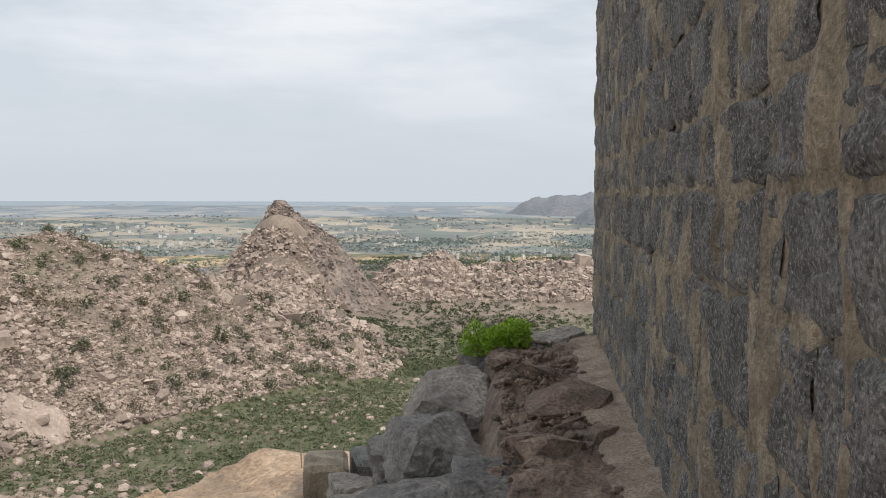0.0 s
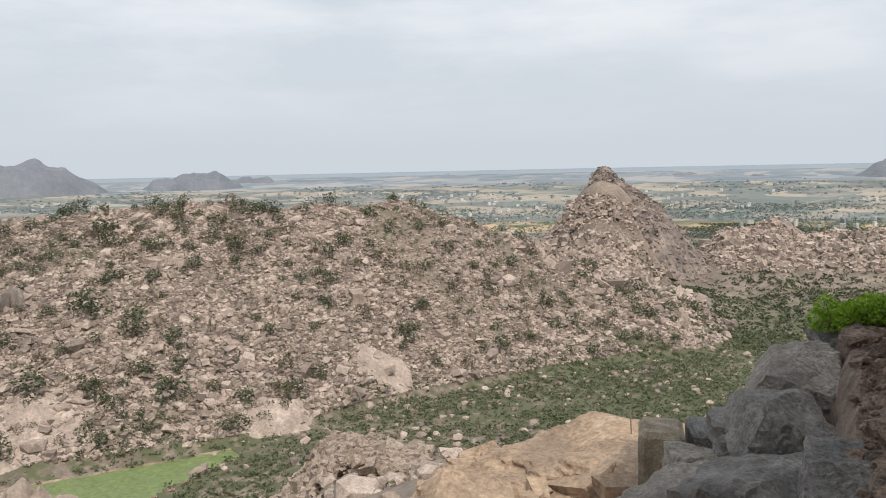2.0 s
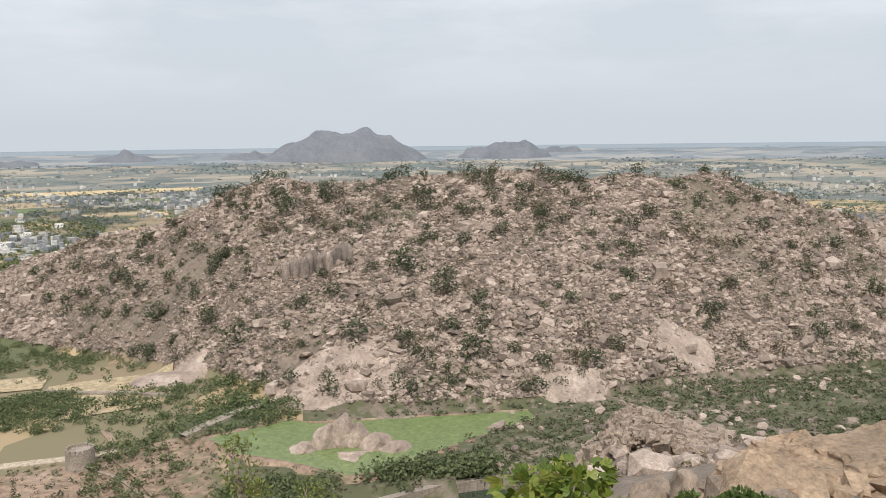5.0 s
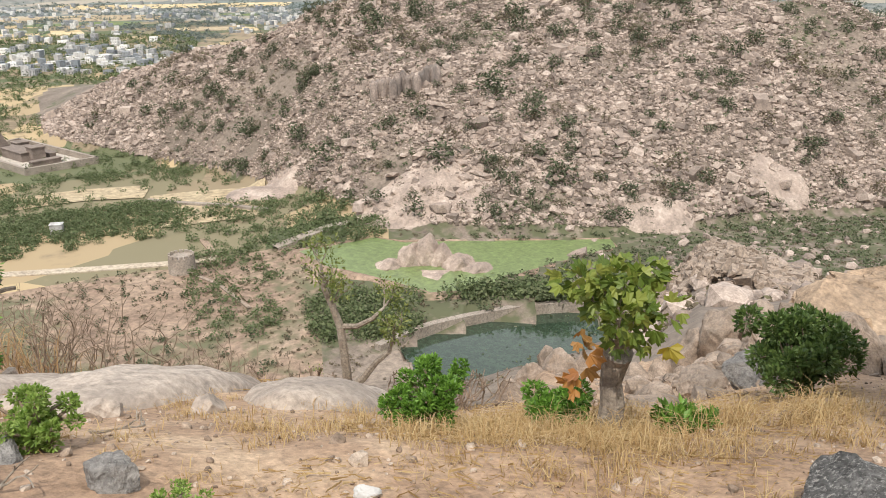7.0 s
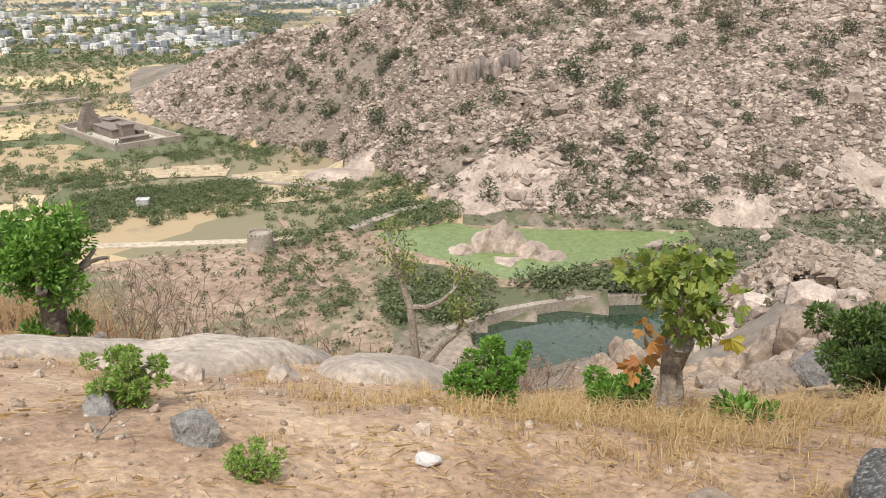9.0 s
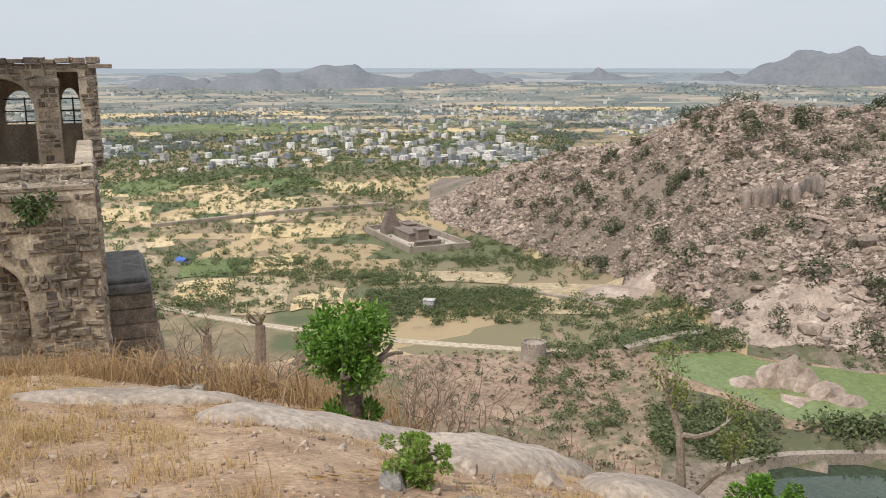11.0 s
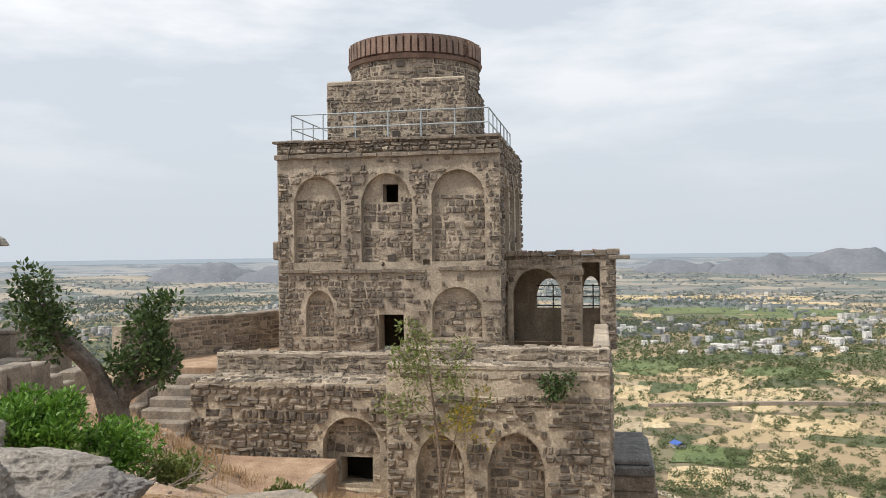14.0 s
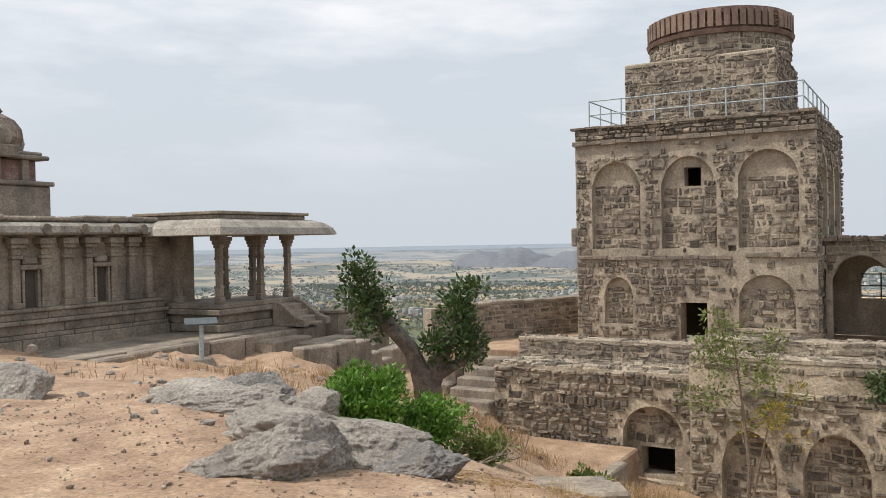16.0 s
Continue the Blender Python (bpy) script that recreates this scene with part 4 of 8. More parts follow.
def boulders(name, x, y, z, size, mat, label, seed=1, sink=0.25, flat=(0.55, 0.9), category="boulders", parent=None, blocky=False):
    """One mesh of many angular boulders with centres at x, y resting on z."""
    rng = np.random.default_rng(seed)
    n = len(x)
    shapes = []
    for k in range(10):
        w = ICO_V * (1 + rng.uniform(-0.28, 0.22, (len(ICO_V), 1)))
        w = np.clip(w, -0.78, 0.78) / 0.78
        if blocky:
            w = BLOCK_V * (1 + rng.uniform(-0.42, 0.12, (8, 3)))
        shapes.append(w)
    shapes = np.array(shapes)
    face = BLOCK_F if blocky else ICO_F
    pick = rng.integers(0, 10, n)
    sc = np.stack([rng.uniform(0.75, 1.35, n), rng.uniform(0.6, 1.0, n), rng.uniform(*flat, n)], -1) * (np.asarray(size) / 2)[:, None]
    V = shapes[pick] * sc[:, None, :]
    V = np.einsum("nij,nkj->nki", turn_matrices(rng, n, 0.5), V)
    V += np.stack([x, y, z + sc[:, 2] * (1 - 2 * sink) * 0.8], -1)[:, None, :]
    k = shapes.shape[1]
    F = (face[None] + (np.arange(n) * k)[:, None, None]).reshape(-1, face.shape[1])
    ob = raw_mesh(name, V.reshape(-1, 3), F, mat, parent)
    if not parent:
        tagged(ob, label, category, kind="stuff")
    return ob


def leaf_clumps(x, y, z, size, per, leaf, rng, tall=0.8):
    """Verts and faces of bushes: per leaves in each of the clumps, filling a lumpy crown that stands on z."""
    n = len(x)
    d = rng.normal(size=(n, per, 3))
    d /= np.linalg.norm(d, axis=2, keepdims=True)
    d *= rng.uniform(0.35, 1.0, (n, per, 1)) ** 0.6
    lump = 1 + 0.35 * np.sin(3 * np.arctan2(d[..., 1], d[..., 0]) + rng.uniform(0, 6, (n, 1)))[..., None]
    c = d * lump * (np.asarray(size) / 2)[:, None, None] * np.array([1, 1, tall])
    c[..., 2] += (np.asarray(size) / 2 * tall * 0.85)[:, None]
    c += np.stack([x, y, z], -1)[:, None, :]
    c = c.reshape(-1, 3)
    m = len(c)
    R = turn_matrices(rng, m, 1.2)
    s = (np.repeat(np.asarray(size), per) * leaf * rng.uniform(0.6, 1.4, m))[:, None]
    u, v = R[:, :, 0] * s, R[:, :, 1] * s * 0.6
    V = np.stack([c - u, c - v, c + u, c + v], 1).reshape(-1, 3)
    F = np.arange(4 * m).reshape(-1, 4)
    return V, F


def shrubs(name, x, y, size, mat, label, seed, per=16, leaf=0.22, tall=0.8, sink=0.1, category="shrubs"):
    rng = np.random.default_rng(seed)
    V, F = leaf_clumps(np.asarray(x), np.asarray(y), ground_z(x, y) - np.asarray(size) * sink, size, per, leaf, rng, tall)
    return tagged(raw_mesh(name, V, F, mat), label, category, kind="stuff")


def spread(rng, n, az0, az1, r0, r1):
    a = rng.uniform(az0, az1, n)
    r = np.sqrt(rng.uniform(r0**2, r1**2, n))
    return -r * np.sin(np.radians(a)), r * np.cos(np.radians(a)), a, r




# ---- the boulder hill, the valley and the plain ----
def build_hill():
    rng = np.random.default_rng(42)
    x, y, a, r = spread(rng, 660000, 1, 77, 335, 760)
    h = np.array(sorted(HILL))
    crest = np.interp(a, h[:, 0], h[:, 2])
    hh = hill_height(a, r)
    n1 = fbm(x * 0.03, y * 0.03, 31)
    keep = (hh > 3.0) & (r < crest + 25) & (n1 + 0.25 * rng.random(len(x)) > 0.47) & ~in_polygon(a, r, POND)
    x, y, n1 = x[keep], y[keep], n1[keep]
    size = np.exp(rng.normal(-0.13, 0.55, len(x))) * (0.6 + 0.9 * n1)
    z, half = ground_z(x, y), len(x) // 4
    boulders("hillside_boulders", x[:half], y[:half], z[:half], size[:half] * 1.15, M_GRANITE, "rounded pinkish granite boulders heaped over the hillside", 2, flat=(0.4, 0.8))
    boulders("hillside_blocks", x[half:], y[half:], z[half:], size[half:], M_GRANITE, "broken pinkish granite blocks covering the whole hillside", 22, flat=(0.35, 0.8), blocky=True)
    # smooth bedrock faces near the foot and the cliff
    x, y, a, r = spread(rng, 130, 36, 62, 340, 420)
    hh = hill_height(a, r)
    k = (hh > 4) & (hh < 45)
    boulders("bedrock_slabs", x[k], y[k], ground_z(x[k], y[k]), rng.uniform(4, 9, k.sum()), M_PINKROCK, "bare pale granite slabs at the foot of the hill", 3, sink=0.42, flat=(0.3, 0.5))
    # the peak, its spur and the ridge beyond
    x, y, a, r = spread(rng, 60000, -14, 18, 560, 1150)
    hh = hill_height(a, r)
    k = (hh > 14) & (r < 1060) & (np.hypot(x + 160, y - 868) > 40)
    x, y = x[k][:24000], y[k][:24000]
    boulders("ridge_boulders", x, y, ground_z(x, y), np.exp(rng.normal(0.85, 0.5, len(x))) * (0.5 + fbm(x * 0.02, y * 0.02, 35)), M_GRANITE, "granite boulders on the spur below the rocky peak", 4, blocky=True)
    # valley and own slope
    x, y, a, r = spread(rng, 1500, -14, 40, 240, 560)
    hh = hill_height(a, r)
    k = hh < 6
    boulders("valley_boulders", x[k], y[k], ground_z(x[k], y[k]), np.exp(rng.normal(0.6, 0.5, k.sum())), M_GRANITE, "scattered pale boulders in the scrubby valley", 5)
    x, y, a, r = spread(rng, 2000, -6, 35, 110, 235)
    n1 = fbm(x * 0.04, y * 0.04, 33)
    k = n1 + 0.2 * rng.random(len(x)) > 0.52
    boulders("slope_boulders", x[k], y[k], ground_z(x[k], y[k]), np.exp(rng.normal(0.45, 0.5, k.sum())), M_GRANITE, "granite boulders strewn on the slope below the fort", 6)
    # outcrop of piled rocks at the shoulder
    x, y, a, r = spread(rng, 4200, 23, 34.5, 165, 250)
    z = ground_z(x, y) + 3.2 * np.exp(-(((a - 28.5) / 2.4) ** 2)) * np.tile((1.0, 0.66, 0.33), len(x) // 3)
    boulders("outcrop", x, y, z, np.exp(rng.normal(0.12, 0.45, len(x))), M_BOULDER, "outcrop of piled granite blocks on the shoulder", 7, blocky=True)




def build_scrub():
    rng = np.random.default_rng(77)
    x, y, a, r = spread(rng, 9000, 1, 76, 340, 620)
    hh = hill_height(a, r)
    n1 = fbm(x * 0.02, y * 0.02, 51)
    h = np.array(sorted(HILL))
    k = (hh > 3) & (r < np.interp(a, h[:, 0], h[:, 2]) + 8) & (n1 + 0.7 * rng.random(len(x)) > 0.92)
    xs, ys, x, y = x[k][520:], y[k][520:], x[k][:520], y[k][:520]
    shrubs("hillside_dry_shrubs", xs[:300], ys[:300], np.exp(rng.normal(1.75, 0.38, len(xs[:300]))), M_SHRUB_DRY, "grey brown leafless shrubs between the boulders", 28, per=150, leaf=0.055, tall=0.7, sink=0.0)
    x3, y3, a3, r3 = spread(rng, 5200, 2, 76, 340, 620)
    k3 = (hill_height(a3, r3) > 2) & (fbm(x3 * 0.03, y3 * 0.03, 54) + 0.4 * rng.random(len(x3)) > 0.62)
    shrubs("hillside_tufts", x3[k3], y3[k3], rng.uniform(1.4, 3.6, k3.sum()), M_SHRUB_HILL, "small green tufts in the gaps of the boulder slope", 29, per=22, leaf=0.16, tall=0.6, sink=0.0)
    shrubs("hillside_shrubs", x, y, np.exp(rng.normal(1.8, 0.38, len(x))), M_SHRUB, "dark green scrub between the boulders", 8, per=240, leaf=0.055, tall=0.75, sink=-0.05)
    x, y, a, r = spread(rng, 22000, -16, 46, 225, 620)
    hh = hill_height(a, r)
    n1 = fbm(x * 0.02, y * 0.02, 52)
    k = (hh < 12) & (n1 + 0.3 * rng.random(len(x)) > 0.5) & ~in_polygon(a, r, POND)
    x, y = x[k][:9000], y[k][:9000]
    shrubs("valley_scrub", x, y, rng.uniform(1.4, 4.4, len(x)), M_SHRUB_HILL, "low green thorn scrub covering the valley floor", 9, per=20, leaf=0.15, tall=0.6)
    x, y, a, r = spread(rng, 8000, -16, 60, 100, 620)
    shrubs("dry_scrub", x, y, rng.uniform(1.0, 2.6, len(x)), M_SHRUB_DRY, "leafless grey brown scrub", 10, per=12, leaf=0.2, tall=0.6)
    x, y, a, r = spread(rng, 30000, -16, 14, 540, 1700)
    k = (fbm(x * 0.012, y * 0.012, 57) + 0.25 * rng.random(len(x)) > 0.62) & (hill_height(a, r) < 40)
    x, y = x[k], y[k]
    shrubs("far_scrub", x, y, rng.uniform(2.5, 6.5, len(x)), M_SHRUB, "dark scrub beyond the rocky peak", 13, per=12, leaf=0.2, tall=0.55)
    # groves on the plain near the pond and road
    for az0, az1, r0, r1, n, s in ((66, 78, 375, 440, 900, 5.0), (52, 66, 300, 420, 900, 5.5), (71, 80, 450, 520, 420, 5.0), (58, 72, 460, 600, 900, 5.0), (38, 50, 266, 278, 90, 7.0), (50, 58, 240, 275, 160, 6.0), (80, 97, 410, 530, 620, 5.5), (66, 100, 520, 900, 1500, 5.0), (60, 66, 250, 300, 120, 4.5)):
        x, y, a, r = spread(rng, n, az0, az1, r0, r1)
        n1 = fbm(x * 0.02, y * 0.02, 61)
        k = (hill_height(a, r) < 3) & (n1 + 0.3 * rng.random(n) > 0.56) & ~in_polygon(a, r, POND) & ~in_polygon(a, r, TANK)
        shrubs("grove", x[k], y[k], rng.uniform(0.6, 1.3, k.sum()) * s, M_GROVE, "dense green thorn trees on the plain", 14 + int(az0), per=80, leaf=0.085, tall=0.75, category="grove")
    # hedgerow and field trees out to the town and beyond
    x, y, a, r = spread(rng, 60000, 60, 135, 640, 2400)
    n1 = fbm(x * 0.008, y * 0.008, 71)
    rows = (np.abs((x * 0.9 + y * 0.43) % 120 - 60) < 5) | (np.abs((y * 0.9 - x * 0.43) % 160 - 80) < 5)
    k = (hill_height(a, r) < 3) & ((rows & (n1 > 0.42) & (rng.random(len(x)) < 0.7)) | (n1 > 0.64) | (rng.random(len(x)) < 0.05))
    x, y = x[k][:14000], y[k][:14000]
    # from 1150 m on, the trees get the leaf colours with haze in them
    for k, m in ((np.hypot(x, y) < 1150, M_GROVE), (np.hypot(x, y) >= 1150, M_HAZY_WOOD)):
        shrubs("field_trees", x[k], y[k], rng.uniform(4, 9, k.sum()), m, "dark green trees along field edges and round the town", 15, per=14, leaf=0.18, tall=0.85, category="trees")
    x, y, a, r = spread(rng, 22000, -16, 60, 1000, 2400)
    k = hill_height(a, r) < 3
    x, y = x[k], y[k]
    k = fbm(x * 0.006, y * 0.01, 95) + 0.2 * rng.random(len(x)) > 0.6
    # these belts use the leaf colour with painted haze too
    shrubs("plain_trees", x[k], y[k], rng.uniform(4, 9, k.sum()), M_HAZY_WOOD, "dark tree belts across the plain", 16, per=10, leaf=0.2, tall=0.7, category="trees")
    x, y, a, r = spread(rng, 4600, 64, 96, 900, 1500)
    shrubs("town_trees", x, y, rng.uniform(3.5, 7.5, len(x)), M_GROVE, "dark green trees between the town's houses", 18, per=14, leaf=0.2, tall=0.85, category="trees")
    x, y, a, r = spread(rng, 1500, 57, 96, 190, 338)
    shrubs("slope_scrub", x, y, rng.uniform(0.9, 2.4, len(x)), M_SHRUB_DRY, "leafless brown scrub on the lower slope", 20, per=14, leaf=0.18, tall=0.6)
    x, y, a, r = spread(rng, 220, 57, 96, 220, 338)
    shrubs("slope_bushes", x, y, rng.uniform(1.5, 4.0, len(x)), M_SHRUB, "scattered green bushes on the lower slope", 21, per=30, leaf=0.13, tall=0.75)
    x, y, a, r = spread(rng, 5200, 62, 102, 420, 980)
    k = hill_height(a, r) < 2
    shrubs("orchard_trees", x[k][:900], y[k][:900], rng.uniform(3.0, 6.5, len(x[k][:900])), M_GROVE, "single green trees dotted over the fields", 22, per=70, leaf=0.09, tall=0.9, category="trees")
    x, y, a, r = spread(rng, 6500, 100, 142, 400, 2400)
    # leaf colour here holds the haze over the plain
    shrubs("back_plain_trees", x, y, rng.uniform(4, 9, len(x)), M_HAZY_WOOD, "dark green trees over the plain behind the temple", 23, per=10, leaf=0.26, tall=0.8, category="trees")
    # belts of woods far out; haze painted into the leaves pales them with distance
    rr = np.random.default_rng(5)
    for r0, r1, n, lo, hi, m, seed in ((2000, 2800, 9000, 6, 13, M_HAZY_WOOD, 17), (2800, 3700, 9000, 8, 17, M_HAZIER_WOOD, 19)):
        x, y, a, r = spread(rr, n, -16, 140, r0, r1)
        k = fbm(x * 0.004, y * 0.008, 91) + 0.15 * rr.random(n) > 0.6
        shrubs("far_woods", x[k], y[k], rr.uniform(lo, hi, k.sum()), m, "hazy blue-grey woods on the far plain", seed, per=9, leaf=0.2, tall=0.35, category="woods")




def sheet(name, corners, z, mat, label, category, lift=0.0):
    """A flat, slightly wavy sheet by (bearing, range) corners; z None: it follows the land."""
    bm = bmesh.new()
    vs = []
    for az, r in corners:
        x, y = polar(az, r)
        vs.append(bm.verts.new((x, y, (gz(x, y) if z is None else z) + lift)))
    bm.faces.new(vs)
    ob = part(name, bm, mat)
    if ob.data.polygons[0].normal.z < 0:
        ob.data.flip_normals()
    return tagged(ob, label, category, kind="structure")


def field(az0, az1, el0, el1, mat, label, skew=0.4, lift=0.5):
    """A field on the plain between two bearings and two angles below the horizon."""
    rng = random.Random(int(az0 * 10 + el0 * 100))
    far, near = 121.5 / math.tan(radians(el0)), 121.5 / math.tan(radians(el1))
    n = 6
    V, F = [], []
    for i in range(n + 1):
        for j in range(n + 1):
            f, g = i / n, j / n
            az = az0 + (az1 - az0) * f + skew * (g - 0.5) + rng.uniform(-0.06, 0.06)
            r = (far * (1 - g) + near * g) * (1 + 0.006 * math.sin(f * 5 + az0))
            x, y = polar(az, r)
            V.append((x, y, gz(x, y) + lift))
    for i in range(n):
        for j in range(n):
            k = i * (n + 1) + j
            F.append((k, k + 1, k + n + 2, k + n + 1))
    ob = raw_mesh("field", V, F, mat)
    return tagged(ob, label, "field", "fields on the plain", kind="structure")


def ribbon(name, pts, width, mat, label, category, height=0.4, kind="structure"):
    """A road, bank or wall along (bearing, angle below the horizon) points on the plain."""
    P = []
    for az, el in pts:
        x, y = polar(az, 121.0 / math.tan(radians(abs(el))))
        P.append(Vector((x, y, 0)))
    Q = []
    for a, b in zip(P, P[1:]):
        k = max(2, int((b - a).length / 12))
        Q += [a.lerp(b, i / k) for i in range(k)]
    Q.append(P[-1])
    V, F = [], []
    for i, p in enumerate(Q):
        d = (Q[min(i + 1, len(Q) - 1)] - Q[max(i - 1, 0)]).normalized()
        s = Vector((-d.y, d.x, 0)) * width / 2
        z = max(gz(*(p + s)[:2]), gz(p.x, p.y), gz(*(p - s)[:2]))
        for q, h in ((p - s, -2), (p - s, height), (p + s, height), (p + s, -2)):
            V.append((q.x, q.y, z + h))
        if i:
            k = 4 * i
            F += [(k - 4 + j, k - 3 + j, k + 1 + j, k + j) for j in range(3)]
    return tagged(raw_mesh(name, V, F, mat), label, category, kind=kind)


M_STRAW = material("ripe_stubble", [(0.44, 0.33, 0.175), (0.54, 0.42, 0.24), (0.60, 0.48, 0.30)], scale=0.02, fine=0.4, coord="Position", bump=0)
M_FALLOW = material("fallow_earth", [(0.30, 0.23, 0.14), (0.38, 0.30, 0.19), (0.44, 0.36, 0.24)], scale=0.02, fine=0.3, coord="Position", bump=0)
M_CROP = material("green_crop", [(0.09, 0.13, 0.045), (0.13, 0.17, 0.06), (0.18, 0.20, 0.08)], scale=0.03, fine=0.5, coord="Position", bump=0)
M_ROAD = material("dust_road", [(0.40, 0.33, 0.25), (0.48, 0.41, 0.32)], scale=0.05, fine=0.6, coord="Position", bump=0)
M_BANK = material("stone_bank", [(0.24, 0.20, 0.165), (0.36, 0.31, 0.26)], scale=0.15, fine=1.5, coord="Position", bump=0.4)
M_WHITE = material("town_wall", [(0.22, 0.24, 0.26), (0.40, 0.39, 0.38), (0.62, 0.61, 0.59), (0.76, 0.75, 0.73)], scale=0.02, fine=0.5, coord="Position", random_by="object", bump=0)
M_WHITE_I = material("town_wall_row", [(0.22, 0.24, 0.26), (0.36, 0.36, 0.355), (0.60, 0.59, 0.57)], scale=0.02, fine=0.5, coord="Position", random_by="island", bump=0)
M_TARP = material("blue_tarpaulin", [(0.04, 0.10, 0.38), (0.06, 0.14, 0.46)], scale=0.3, rough=0.5, bump=0)


def build_water():
    sheet("pond_water", POND, -111.0, M_ALGAE, "algae-green pond below the boulder hill", "pond")
    sheet("tank_water", TANK, -114.2, M_TANK, "still dark green water of the stone tank", "water tank")
    # earth bank round the pond
    ring = [(az, r) for (a0, r0), (a1, r1) in zip(POND, POND[1:] + POND[:1]) for az, r in [(a0 + (a1 - a0) * k / 6, r0 + (r1 - r0) * k / 6) for k in range(6)]]
    P = [Vector((*polar(az, r), 0)) for az, r in ring]
    mid = sum(P, Vector()) / len(P)
    V, F = [], []
    for i, p in enumerate(P):
        d = (p - mid).normalized()
        for o, z in ((-1.5, -111.6), (0.6, -110.6), (2.6, -110.7), (12.0, -118.0), (22.0, -126.0)):
            q = p + d * (o + 0.8 * noise.noise(p * 0.12))
            V.append((q.x, q.y, z + 0.3 * noise.noise(q * 0.2)))
    n = len(P)
    for i in range(n):
        a, b = 5 * i, 5 * ((i + 1) % n)
        F += [(a + k, a + k + 1, b + k + 1, b + k) for k in range(4)]
    tagged(raw_mesh("pond_bank", V, F, M_SLOPE, smooth=True, cover=np.full(len(V), 0.35)), "low earth bank round the green pond", "bank", kind="structure")
    # pale rim of the tank: a curved stone wall of blocks
    wall = thing("tank_wall", "curved pale stone wall along the dark tank", "wall", kind="structure")
    pts = [polar(az, r) for az, r in ((53.0, 232), (51.0, 240), (49.0, 247), (46.6, 253), (44.5, 258), (42.5, 263), (40.5, 266), (38.6, 269), (36, 270))]
    for (xa, ya), (xb, yb) in zip(pts, pts[1:]):
        n = 4
        for k in range(n):
            a, b = Vector((xa, ya, 0)).lerp(Vector((xb, yb, 0)), k / n), Vector((xa, ya, 0)).lerp(Vector((xb, yb, 0)), (k + 1) / n)
            d = (b - a).normalized()
            bm = bmesh.new()
            m = Matrix.Translation(((a.x + b.x) / 2, (a.y + b.y) / 2, -113.0)) @ Matrix.Rotation(math.atan2(d.y, d.x), 4, "Z") @ Matrix.Diagonal(((b - a).length * 0.97, 2.6, 4.6, 1))
            bmesh.ops.create_cube(bm, size=1, matrix=m)
            part("wall_block", bm, M_BANK, wall)
    # rocky islet
    rng = np.random.default_rng(9)
    isl = thing("rock_islet", "rounded granite islet standing in the green pond", "islet")
    V, F = [], []
    for az, r, w, h, z in ((49.3, 304, 6.5, 15, -112), (50.5, 303, 6, 12, -112.5), (48.3, 303, 6, 11, -112.5), (47.0, 300, 8, 8, -112.5), (45.7, 297, 8, 5, -112.5), (52.0, 300, 7, 6, -113), (48.9, 292, 13, 3.0, -113)):
        x, y = polar(az, r)
        bm = bmesh.new()
        bmesh.ops.create_icosphere(bm, subdivisions=3, radius=1)
        for v in bm.verts:
            for q in ((0.8, 0.3, 0.5), (-0.6, 0.5, 0.6), (0.2, -0.8, 0.5), (-0.3, -0.5, 0.8), (0.9, -0.4, 0.1)):
                e = v.co.dot(Vector(q).normalized()) - 0.72
                v.co -= Vector(q).normalized() * max(0.0, e)
            p = v.co * (1 + 0.16 * (noise.noise(v.co * 1.8 + Vector((az, r, 0))) + 0.25 * noise.noise(v.co * 5 + Vector((az, r, 0)))))
            v.co = Vector((x + p.x * w * 0.8, y + p.y * w * 0.8, z + (p.z * 0.5 + 0.25) * h * 1.15))
        part("boulder", bm, M_PINKROCK, isl)
    ribbon("pond_dam", [(60.0, -19.9), (57.0, -19.3), (54.6, -18.8)], 5, M_BANK, "sloping stone dam at the end of the pond", "dam", 1.2)


